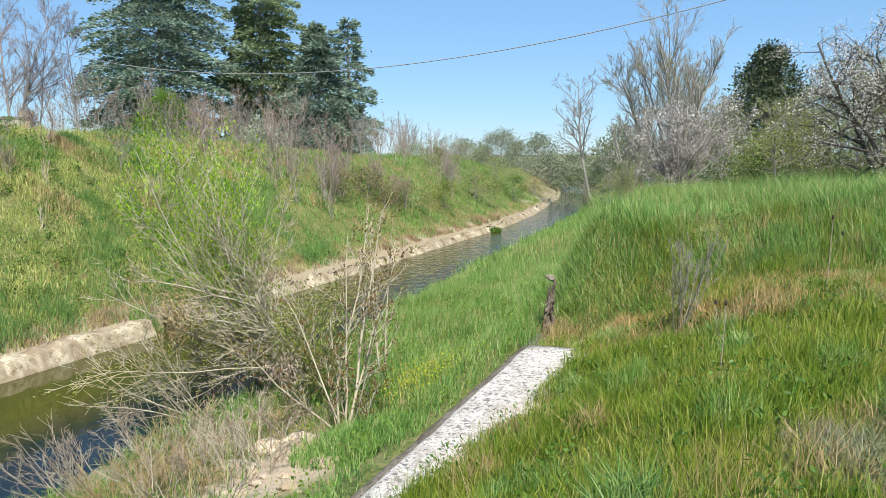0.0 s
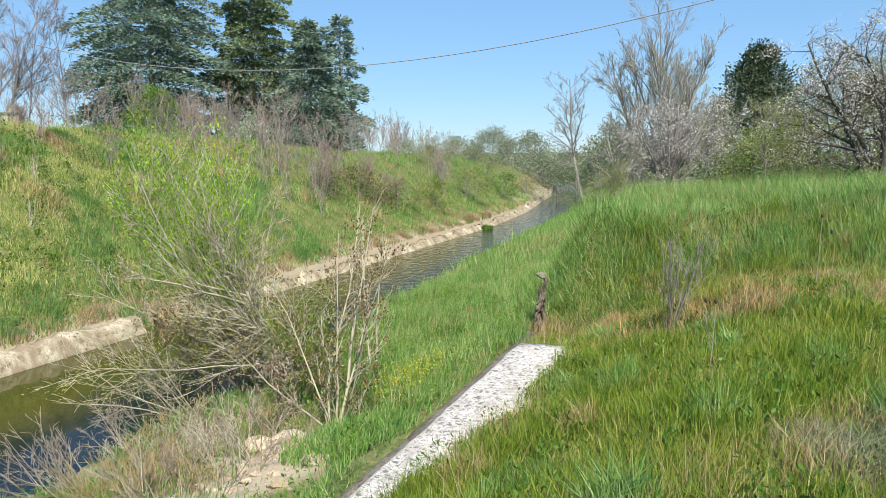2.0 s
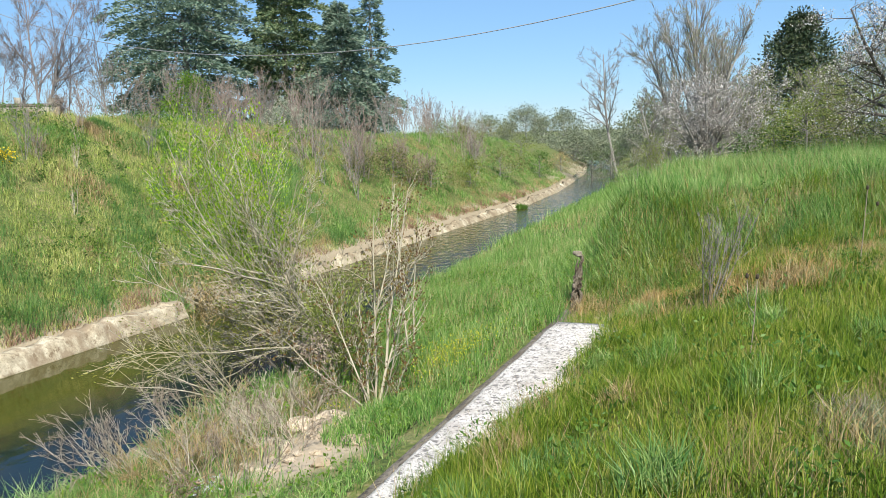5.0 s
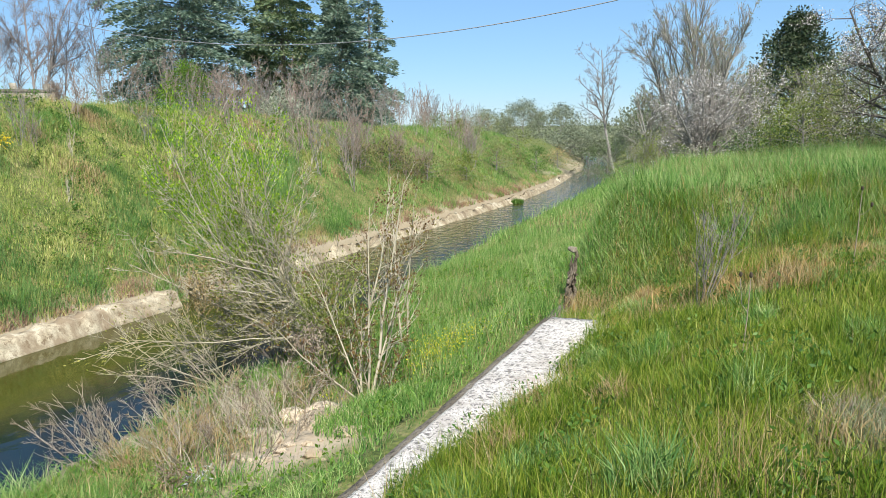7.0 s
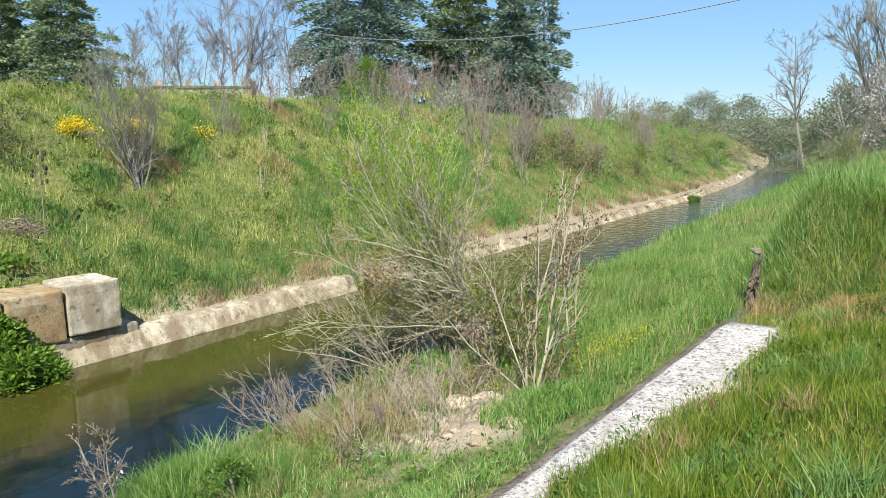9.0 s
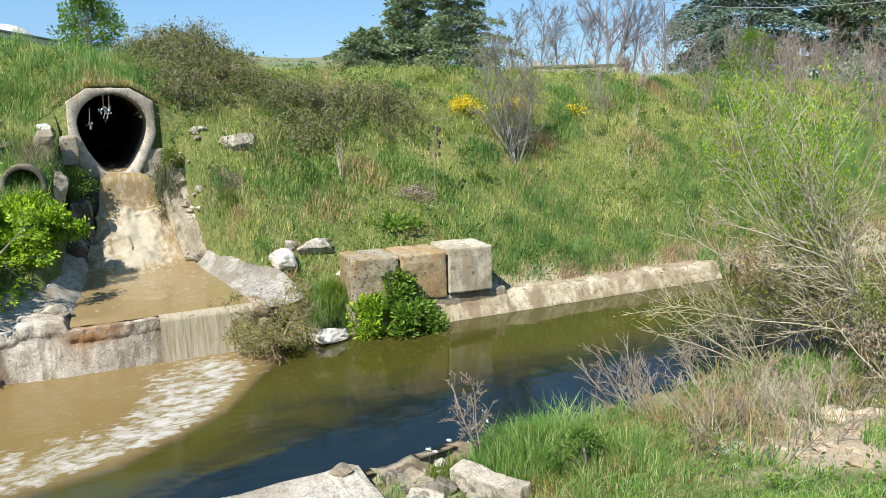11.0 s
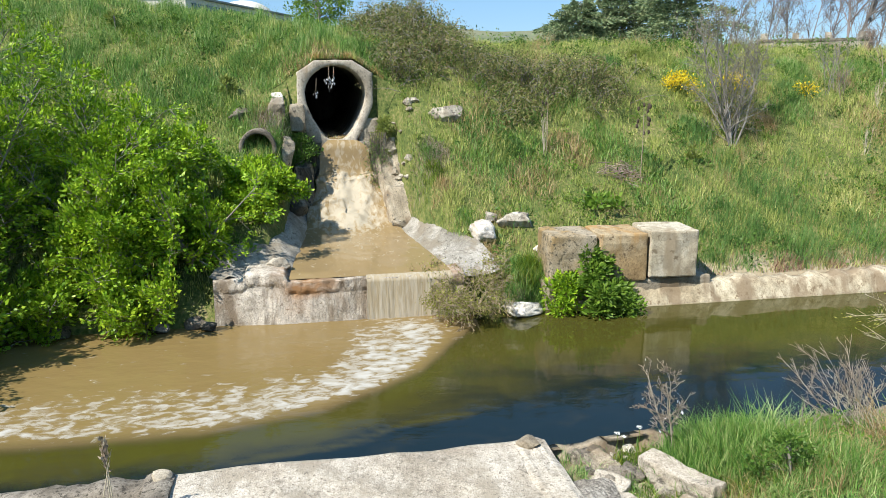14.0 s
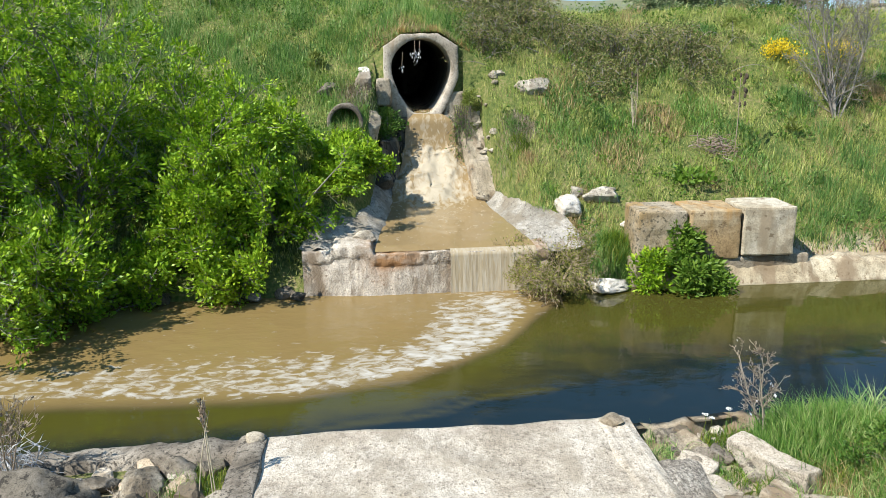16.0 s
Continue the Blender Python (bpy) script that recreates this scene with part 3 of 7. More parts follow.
# ---- water ----
def water_material(name, dark, muddy, ripple, rough=0.06, flow=(1.0, 1.0, 1.0), tinge=(0.056, 0.053, 0.010), froth=(0.43, 0.415, 0.37)):
    m = bpy.data.materials.new(name)
    m.use_nodes = True
    N, L = m.node_tree.nodes, m.node_tree.links
    b = N["Principled BSDF"]
    geo = N.new("ShaderNodeNewGeometry")
    mp = N.new("ShaderNodeMapping")
    mp.inputs["Scale"].default_value = flow
    L.new(geo.outputs["Position"], mp.inputs["Vector"])
    mud = N.new("ShaderNodeAttribute")
    mud.attribute_name = "mud"
    fo = N.new("ShaderNodeAttribute")
    fo.attribute_name = "foam"
    swirl = N.new("ShaderNodeTexNoise")
    swirl.inputs["Scale"].default_value, swirl.inputs["Detail"].default_value, swirl.inputs["Distortion"].default_value = 1.6, 6, 0.8
    L.new(mp.outputs[0], swirl.inputs["Vector"])
    ad = N.new("ShaderNodeMath")
    ad.operation = "MULTIPLY_ADD"
    ad.inputs[1].default_value = 0.16
    ad.inputs[2].default_value = -0.08
    L.new(swirl.outputs["Fac"], ad.inputs[0])
    su = N.new("ShaderNodeMath")
    su.use_clamp = True
    L.new(ad.outputs[0], su.inputs[0])
    L.new(mud.outputs["Fac"], su.inputs[1])
    col = N.new("ShaderNodeMix")
    col.data_type = "RGBA"
    col.inputs[6].default_value, col.inputs[7].default_value = (*dark, 1), (*muddy, 1)
    L.new(su.outputs[0], col.inputs[0])
    green = N.new("ShaderNodeMapRange")
    green.inputs[1].default_value, green.inputs[2].default_value = 0.02, 0.16
    L.new(su.outputs[0], green.inputs[0])
    g2 = N.new("ShaderNodeMapRange")
    g2.inputs[1].default_value, g2.inputs[2].default_value, g2.inputs[3].default_value, g2.inputs[4].default_value = 0.2, 0.6, 1.0, 0.0
    L.new(su.outputs[0], g2.inputs[0])
    gm = N.new("ShaderNodeMath")
    gm.operation = "MULTIPLY"
    L.new(green.outputs[0], gm.inputs[0])
    L.new(g2.outputs[0], gm.inputs[1])
    gc = N.new("ShaderNodeMix")
    gc.data_type = "RGBA"
    gc.inputs[7].default_value = (*tinge, 1)
    L.new(gm.outputs[0], gc.inputs[0])
    L.new(col.outputs[2], gc.inputs[6])
    # foam: broken patches where the attribute allows it
    fn = N.new("ShaderNodeTexNoise")
    fn.inputs["Scale"].default_value, fn.inputs["Detail"].default_value, fn.inputs["Distortion"].default_value = 5.0, 10, 0.6
    fn.inputs["Roughness"].default_value = 0.6
    L.new(mp.outputs[0], fn.inputs["Vector"])
    fs = N.new("ShaderNodeMath")
    L.new(fn.outputs["Fac"], fs.inputs[0])
    L.new(fo.outputs["Fac"], fs.inputs[1])
    fr = N.new("ShaderNodeMapRange")
    fr.inputs[1].default_value, fr.inputs[2].default_value = 0.97, 1.20
    L.new(fs.outputs[0], fr.inputs[0])
    c2 = N.new("ShaderNodeMix")
    c2.data_type = "RGBA"
    c2.inputs[7].default_value = (*froth, 1)
    L.new(fr.outputs[0], c2.inputs[0])
    L.new(gc.outputs[2], c2.inputs[6])
    L.new(c2.outputs[2], b.inputs["Base Color"])
    rr = N.new("ShaderNodeMapRange")
    rr.inputs[3].default_value, rr.inputs[4].default_value = rough, 0.7
    L.new(fr.outputs[0], rr.inputs[0])
    L.new(rr.outputs[0], b.inputs["Roughness"])
    b.inputs["IOR"].default_value = 1.33
    rp = N.new("ShaderNodeTexNoise")
    rp.inputs["Scale"].default_value, rp.inputs["Detail"].default_value = 2.6, 5
    L.new(mp.outputs[0], rp.inputs["Vector"])
    bp = N.new("ShaderNodeBump")
    bp.inputs["Strength"].default_value, bp.inputs["Distance"].default_value = ripple, 0.05
    rif = N.new("ShaderNodeAttribute")
    rif.attribute_name = "riffle"
    rs = N.new("ShaderNodeMath")
    rs.operation = "MULTIPLY_ADD"
    rs.inputs[1].default_value, rs.inputs[2].default_value = 1.1, ripple
    L.new(rif.outputs["Fac"], rs.inputs[0])
    L.new(rs.outputs[0], bp.inputs["Strength"])
    L.new(rp.outputs["Fac"], bp.inputs["Height"])
    L.new(bp.outputs[0], b.inputs["Normal"])
    return m


wy = np.concatenate([np.arange(-60, -8, 2.0), np.arange(-8, 6, 0.1), np.arange(6, 30, 0.4), np.arange(30, 170, 2.0)])
wu = np.linspace(0, 1, 70)
WX = far_edge(wy)[:, None] - 0.45 + wu[None] * (near_edge(wy) - far_edge(wy) + 0.9)[:, None]
WY = wy[:, None] + 0 * WX
# muddy plume from the outfall bending downstream (towards -y)
low_side = np.interp(WY, (-8, -4.2, -2.8, -1.5, 0, 0.9, 1.5, 2.2, 2.8, 3.2), (-8.95, -8.95, -8.85, -8.85, -9.2, -9.8, -10.3, -11.4, -12.2, -13.2))
mud = (1 - ease(WX, low_side - 0.35, low_side + 0.45)) * (1 - ease(WY, 2.6, 3.2))
clear = np.interp(WY, (-8, -3, -0.03, 0.9, 2.04, 3.26, 4.8, 6.8), (-7.5, -7.8, -8.1, -8.5, -8.78, -9.05, -9.1, -9.45)) + 0.04 * np.sin(WY * 4.0)
thin = (0.08 + 0.11 * (1 - ease(WX, low_side, low_side + 1.2))) * (1 - ease(WX, clear - 0.45, clear + 0.22)) * (1 - ease(WY, 2.2, 5.0))
streak = 0.10 * np.exp(-((WX - clear + 0.05) / 0.09) ** 2) * ease(WY, -2.5, -0.5) * (1 - ease(WY, 1.2, 3.2))
# olive band by the far bank: mud, plus the bank's reflection painted in
mud_reflection = 0.24 * (1 - ease(WX - far_edge(WY), 0.6, 3.8))
mud = np.maximum(np.maximum(mud, thin), np.maximum(streak, mud_reflection))
f_low = np.interp(WY, (-6, -4.4, -3.0, -1.5, -0.7, 0.7, 1.2, 1.8, 2.3), (-9.1, -9.1, -8.95, -8.9, -9.1, -9.7, -10.1, -11.1, -12.0))
f_up = np.interp(WY, (-6, -4.6, -2.6, -0.9, 0.1, 0.5, 0.7), (-10.6, -10.4, -10.5, -10.4, -10.7, -11.6, -12.6))
band = ease(WX, f_up - 0.15, f_up + 0.35) * (1 - ease(WX, f_low - 0.25, f_low + 0.1))
across = np.clip((WX - f_up) / (f_low - f_up), 0, 1)
foam = band * (0.10 + 0.13 * across + 0.07 * ease(WY, -3.5, 1.2)) * (1 - ease(WY, 2.0, 2.6)) * ease(WY, -9, -4)
boil = np.exp(-(((WX + 12.1) / 0.85) ** 2 + ((WY - 1.55) / 0.75) ** 2)) * 0.27
foam = np.maximum(foam, boil) + 0.34
foam = np.where(mud < 0.35, 0.0, foam)
i, j = np.meshgrid(np.arange(len(wy) - 1), np.arange(69), indexing="ij")
wme = make_mesh("water", np.stack([WX, WY, 0 * WX], -1).reshape(-1, 3), [np.stack([i * 70 + j, i * 70 + j + 1, (i + 1) * 70 + j + 1, (i + 1) * 70 + j], -1).reshape(-1, 4)], None, True)
wme.attributes.new("mud", "FLOAT", "POINT").data.foreach_set("value", mud.ravel().astype(np.float32))
wme.attributes.new("foam", "FLOAT", "POINT").data.foreach_set("value", foam.ravel().astype(np.float32))
wme.attributes.new("riffle", "FLOAT", "POINT").data.foreach_set("value", np.clip(ease(WY, 10, 20) + 0.25 * ease(mud, 0.3, 0.8), 0, 1).ravel().astype(np.float32))
M["water"] = water_material("water", (0.005, 0.012, 0.014), (0.205, 0.145, 0.058), 0.085, 0.03, flow=(1.45, 0.8, 1))
wme.materials.append(M["water"])
solo("water", wme, "dark green canal water with a muddy foaming plume", kind="structure")


# ---- canal lining and kerbs ----
def lining(name, y0, y1, edge_fn, sign, top, inward, label, mat_, seed=0, broken=0.07):
    """A concrete strip along the water with a worn upper edge. sign: -1 rises towards -x."""
    ys = np.concatenate([np.arange(y0, min(y1, 30), 0.09), np.arange(min(y1, 30), y1 + 0.01, 0.3)])
    prof = ((0.0, -0.8), (0.0, 0.0), (0.02, 0.12), (0.07, 0.35), (0.12, 0.62), (0.16, 0.85), (0.20, 0.97), (0.28, 1.0))
    rows = []
    for k, y in enumerate(ys):
        e = float(edge_fn(y))
        w = noise.noise(Vector((seed, y * 0.9, 1.3))) * broken + noise.noise(Vector((seed, y * 3.7, 4.0))) * broken * 0.7 + noise.noise(Vector((seed, y * 11.0, 7.0))) * broken * 0.4
        w2 = noise.noise(Vector((seed + 9, y * 2.3, 1.3))) * broken * 1.4 + noise.noise(Vector((seed + 9, y * 8.3, 1.3))) * broken * 0.8
        t = top + w
        row = []
        for c, (px_, pz_) in enumerate(prof):
            q = Vector((seed + px_ * 14, y * 5.0, pz_ * 4.0))
            rough = 0.45 * broken * (noise.noise(q) + 0.6 * noise.noise(q * 3.1)) * (c > 1)
            row.append((e + sign * (px_ + rough), y, pz_ * (t if pz_ > 0 else 1) + rough * 0.6))
        row += [(e + sign * (inward * 0.7 + w2), y, t + 0.015 + w2 * 0.5), (e + sign * (inward + w2), y, t + w2 * 0.4), (e + sign * (inward + 0.06 + w2), y, -0.8)]
        rows.append(row)
    V = np.array(rows)
    n, k = V.shape[:2]
    i, j = np.meshgrid(np.arange(n - 1), np.arange(k - 1), indexing="ij")
    q = np.stack([i * k + j, i * k + j + 1, (i + 1) * k + j + 1, (i + 1) * k + j], -1).reshape(-1, 4)
    if sign > 0:
        q = q[:, ::-1]
    caps = np.array([list(range(k)), list(range((n - 1) * k, n * k))[::-1]])
    return solo(name, make_mesh(name, V.reshape(-1, 3), [q, caps], mat_), label, kind="structure")


lining("trim", 4.6, 13.4, far_edge, -1, 0.36, 0.5, "worn pale concrete lining at the water's edge", M["lining"], 1, 0.085)
lining("trim", 14.0, 130, far_edge, -1, 0.24, 0.32, "long concrete lining of the far canal edge", M["lining"], 3, 0.14)
lining("trim", -9, -1.6, lambda y: near_edge(y) - 0.0, 1, 0.5, 0.5, "weathered concrete kerb beside the water", M["kerb"], 5, 0.06)
lining("trim", 2.3, 7.4, lambda y: near_edge(y) - 0.0, 1, np.float64(0.42), 0.26, "broken concrete kerb beside the water", M["concrete"], 6, 0.10)

# ---- near platform ----
slab = thing("concrete_slab", "pitted pale concrete platform slab at the water", "slab", (-5.55, 0.28, -0.6))
part("body", slab_mesh("body", (2.9, 3.9, 1.10), M["concrete_pale"], 0.04, 9, 0.022, 2), slab)
part("kerb", slab_mesh("kerb", (2.9, 0.30, 1.15), M["kerb"], 0.09, 8, 0.035, 4), slab, "dark lichened raised edge").location = (0.0, -1.85, 0)
part("kerb", slab_mesh("kerb", (2.95, 0.42, 1.13), M["concrete_pale"], 0.10, 8, 0.035, 6), slab).location = (0.02, 1.78, 0)
part("margin", slab_mesh("margin", (2.1, 0.55, 1.07), M["gravel"], 0.12, 9, 0.06, 9), slab, "gravelly crumbling margin").location = (0.42, 2.06, 0)
for yy, r in ((1.78, 0.15), (-1.85, 0.12)):
    part("corner", rock_mesh("corner", (r * 1.6, r * 1.6, r), M["concrete"], yy, 3, 0.15), slab, "worn rounded concrete corner").location = (-1.34, yy, 1.12)

# ---- wing wall strip beside the path ----
wing = thing("wing_wall", "white lichen-spotted concrete wall top running beside grass", "wall", (-2.28, 6.9, 0.4))
V = []
for k, y in enumerate(np.linspace(-5.0, 3.1, 60)):
    w = 0.03 * noise.noise(Vector((3.0, y * 1.7, 0))) + 0.012 * noise.noise(Vector((5.0, y * 7.0, 0)))
    end = 0.16 * ease(y, 2.75, 3.1)
    V += [(-0.46, y, 0), (-0.42 + w * 0.4, y, 1.06), (-0.41 + w, y, 1.095), (-0.36 + w, y, 1.118), (0.0, y, 1.125 + w * 0.6), (0.55 - end, y, 1.15 - w), (0.56 - end, y, 0)]
i, j = np.meshgrid(np.arange(59), np.arange(6), indexing="ij")
part("coping", make_mesh("coping", V, [np.stack([i * 7 + j, i * 7 + j + 1, (i + 1) * 7 + j + 1, (i + 1) * 7 + j], -1).reshape(-1, 4)[:, ::-1], np.array([list(range(7)), list(range(59 * 7, 60 * 7))[::-1]])], M["coping"]), wing)
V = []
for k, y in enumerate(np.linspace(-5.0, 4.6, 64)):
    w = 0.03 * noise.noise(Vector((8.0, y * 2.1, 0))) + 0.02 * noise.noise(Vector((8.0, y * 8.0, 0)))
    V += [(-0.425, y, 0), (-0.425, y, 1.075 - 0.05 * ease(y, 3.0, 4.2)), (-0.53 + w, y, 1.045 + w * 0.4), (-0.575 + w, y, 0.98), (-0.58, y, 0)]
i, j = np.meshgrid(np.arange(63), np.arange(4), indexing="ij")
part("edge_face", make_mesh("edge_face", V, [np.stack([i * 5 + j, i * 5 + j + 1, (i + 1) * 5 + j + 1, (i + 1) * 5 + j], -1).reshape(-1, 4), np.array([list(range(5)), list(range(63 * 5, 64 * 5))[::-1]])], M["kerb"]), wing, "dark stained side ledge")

# ---- culvert ----
def egg(a, cy, z0, z1, w):
    """Outline of an egg-shaped conduit, wide at the top, at the given angles."""
    zc = z0 + (z1 - z0) * 0.60
    up, dn = z1 - zc, zc - z0
    z = np.where(np.sin(a) > 0, zc + up * np.sin(a), zc + dn * np.sin(a))
    y = cy + w / 2 * np.cos(a) * np.where(np.sin(a) > 0, 1, (1 - 0.42 * np.abs(np.sin(a)) ** 1.4) * (np.abs(np.cos(a)) + 1e-6) ** -0.5)
    return y, z


culvert = thing("culvert", "octagonal concrete culvert mouth with egg-shaped dark opening", "culvert", (-18.5, 0.83, 2.72))
poly = np.array([(0.42, -0.1), (0.62, 0.25), (0.89, 0.85), (0.89, 1.60), (0.42, 1.90), (-0.48, 1.90), (-0.91, 1.62), (-0.91, 0.86), (-0.80, 0.25), (-0.55, -0.1)])


def ray_poly(cy, cz, dy, dz):
    best = 9.0
    for k in range(len(poly)):
        p, q = poly[k], poly[(k + 1) % len(poly)]
        ex, ezz = q - p
        det = dy * -ezz + dz * ex
        if abs(det) < 1e-9:
            continue
        t = ((p[0] - cy) * -ezz + (p[1] - cz) * ex) / det
        u = (dy * (p[1] - cz) - dz * (p[0] - cy)) / det
        if t > 0 and -1e-6 <= u <= 1 + 1e-6:
            best = min(best, t)
    return best


cz = 1.05
# angles of the opening's outline, with those that meet the portal's corners
fine_a = np.linspace(0, 2 * np.pi, 1440, endpoint=False)
fy, fz = egg(fine_a, 0.0, 0.03, 1.78, 1.46)
turns = [float(fine_a[np.argmin(np.abs((np.arctan2(fz - cz, fy) - math.atan2(p[1] - cz, p[0]) + np.pi) % (2 * np.pi) - np.pi))]) for p in poly]
ang_all = np.array(sorted(set(np.linspace(0, 2 * np.pi, 56, endpoint=False).tolist() + turns)))
ey, ez = egg(ang_all, 0.0, 0.03, 1.78, 1.46)
n = len(ang_all)
outer = []
for y, z in zip(ey, ez):
    d = math.hypot(y, z - cz)
    t = max(ray_poly(0.0, cz, y / d, (z - cz) / d), d + 0.05)
    outer.append((y / d * t, cz + (z - cz) / d * t))
outer = np.array(outer)
rings = [np.stack([np.full(n, -1.25), outer[:, 0], outer[:, 1]], 1), np.stack([np.full(n, -0.02), outer[:, 0], outer[:, 1]], 1), np.stack([np.full(n, 0.0), outer[:, 0] * 0.975, cz + (outer[:, 1] - cz) * 0.975], 1),
         np.stack([np.full(n, 0.0), ey * 1.04, cz + (ez - cz) * 1.04], 1), np.stack([np.full(n, -0.03), ey, ez], 1), np.stack([np.full(n, -1.25), ey, ez], 1)]
V = np.concatenate(rings)
V[:, 1] += np.array([0.012 * noise.noise(Vector(v) * 4) + 0.010 * noise.noise(Vector(v) * 11) for v in V])
V[:, 2] += np.array([0.012 * noise.noise(Vector(v) * 5 + Vector((5, 5, 5))) + 0.010 * noise.noise(Vector(v) * 12) for v in V])
i, j = np.meshgrid(np.arange(5), np.arange(n), indexing="ij")
j2 = (j + 1) % n
part("portal", make_mesh("portal", V, [np.stack([i * n + j, (i + 1) * n + j, (i + 1) * n + j2, i * n + j2], -1).reshape(-1, 4)], M["portal"]), culvert)
V = np.concatenate([np.stack([np.full(n, x), ey, ez], 1) for x in (-1.2, -3, -6, -9)] + [np.array([(-9.0, 0, cz)])])
i, j = np.meshgrid(np.arange(3), np.arange(n), indexing="ij")
j2 = (j + 1) % n
end = np.stack([3 * n + np.arange(n), 3 * n + (np.arange(n) + 1) % n, np.full(n, 4 * n)], 1)
part("tunnel", make_mesh("tunnel", V, [np.stack([i * n + j, (i + 1) * n + j, (i + 1) * n + j2, i * n + j2], -1).reshape(-1, 4), end], M["concrete_dark"], True), culvert, "dark damp conduit")
part("foot", slab_mesh("foot", (0.35, 0.34, 0.62), M["concrete"], 0.04, 3, 0.03, 8), culvert).location = (0.08, -0.93, 0.26)

for sy in (-1, 1):
    part("wing", slab_mesh("wing", (0.34, 0.5, 0.95), M["concrete"], 0.05, 3, 0.04, 3 + sy), culvert).location = (-0.22, sy * 0.78, -0.42)
    part("wing", slab_mesh("wing", (0.30, 0.44, 1.15), M["soil"], 0.05, 3, 0.03, 6 + sy), culvert).location = (-0.26, sy * 0.95, 0.40)

# small side pipe
pipe = thing("drain_pipe", "short round concrete drain pipe half buried in bank", "pipe", (-16.95, -0.98, 2.72))
aa = np.linspace(0, 2 * np.pi, 28, endpoint=False)
prof = ((-1.2, 0.40), (0.15, 0.40), (0.16, 0.38), (0.16, 0.325), (0.14, 0.31), (-1.2, 0.31))
V = np.concatenate([np.stack([np.full(28, px), pr * np.cos(aa), pr * np.sin(aa)], 1) for px, pr in prof])
i, j = np.meshgrid(np.arange(5), np.arange(28), indexing="ij")
j2 = (j + 1) % 28
part("shell", make_mesh("shell", V, [np.stack([i * 28 + j, (i + 1) * 28 + j, (i + 1) * 28 + j2, i * 28 + j2], -1).reshape(-1, 4)], M["kerb"], True), pipe)
part("plug", make_mesh("plug", np.concatenate([np.stack([np.full(28, -0.7), 0.315 * np.cos(aa), 0.315 * np.sin(aa)], 1)]), [np.arange(28)[None]], M["concrete_dark"]), pipe)

# ---- outfall channel ----
def sheet(name, xs, left, right, zs, mat_, nv=24, wob=0.0, seed=0):
    """A surface lofted across the channel: for each x its y limits and heights."""
    xs, left, right, zs = map(np.asarray, (xs, left, right, zs))
    t = np.linspace(0, 1, nv)
    V = np.stack([xs[:, None] + 0 * t, left[:, None] + (right - left)[:, None] * t, zs[:, None] + 0 * t], -1)
    if wob:
        for a_ in range(len(xs)):
            for b_ in range(nv):
                q = Vector(V[a_, b_]) * 2.2 + Vector((seed, 0, 0))
                V[a_, b_] += np.array(noise.noise_vector(q)) * wob + np.array(noise.noise_vector(q * 3)) * wob * 0.5
    k = len(xs)
    i, j = np.meshgrid(np.arange(k - 1), np.arange(nv - 1), indexing="ij")
    me = make_mesh(name, V.reshape(-1, 3), [np.stack([i * nv + j, i * nv + j + 1, (i + 1) * nv + j + 1, (i + 1) * nv + j], -1).reshape(-1, 4)[:, ::-1]], mat_, True)
    return me


chute = thing("outfall_channel", "stepped concrete outfall channel stained by muddy water", "channel", (0, 0, 0))
part("apron", slab_mesh("apron", (5.0, 3.3, 0.9), M["concrete_dark"], 0.04, 3, 0.02, 1), chute).location = (-15.72, 1.05, -0.24)
# weir wall in one piece, with a cap that stands proud
wy_ = np.linspace(-1.68, 2.72, 130)
wz_ = np.array((-0.7, -0.35, -0.1, 0.1, 0.25, 0.40, 0.50, 0.53, 0.56, 0.62, 0.69, 0.735, 0.748, 0.75, 0.75))
wx_ = np.array((0.26, 0.24, 0.22, 0.2, 0.185, 0.17, 0.16, 0.155, 0.175, 0.178, 0.178, 0.176, 0.17, -0.15, -0.5))
V = np.zeros((130, 15, 3))
for p_, yy in enumerate(wy_):
    up = 0.15 * ease(-yy, 0.40, 0.47) - 0.10 * ease(-yy, 1.1, 1.2) + 0.03 * noise.noise(Vector((2.0, yy * 3.1, 0)))
    for q_ in range(15):
        nv = noise.noise_vector(Vector((1.0, yy * 2.2, wz_[q_] * 3)))
        nf = noise.noise_vector(Vector((4.0, yy * 7, wz_[q_] * 8))) + noise.noise_vector(Vector((9.0, yy * 19, wz_[q_] * 19))) * 0.6
        back_off = -0.12 * ease(-yy, 0.3, 1.7)
        V[p_, q_] = (-13.06 + wx_[q_] + back_off + nv[0] * 0.03 + nf[0] * 0.03, yy, wz_[q_] + (up if wz_[q_] > 0.5 else up * max(0, wz_[q_]) * 1.6) + nf[2] * 0.012)
i_, j_ = np.meshgrid(np.arange(129), np.arange(14), indexing="ij")
wm_ = make_mesh("weir", V.reshape(-1, 3), [np.stack([i_ * 15 + j_, (i_ + 1) * 15 + j_, (i_ + 1) * 15 + j_ + 1, i_ * 15 + j_ + 1], -1).reshape(-1, 4)], None)
rust = np.exp(-((V[..., 1] + 0.02) / 0.42) ** 2) * ease(V[..., 2], 0.42, 0.56) + 0.6 * np.exp(-((V[..., 1] - 2.5) / 0.25) ** 2) * ease(V[..., 2], 0.42, 0.56) + 0.45 * np.exp(-((V[..., 1] + 0.3) / 0.25) ** 2) * ease(V[..., 2], 0.0, 0.3)
wm_.attributes.new("rust", "FLOAT", "POINT").data.foreach_set("value", rust.ravel().astype(np.float32))
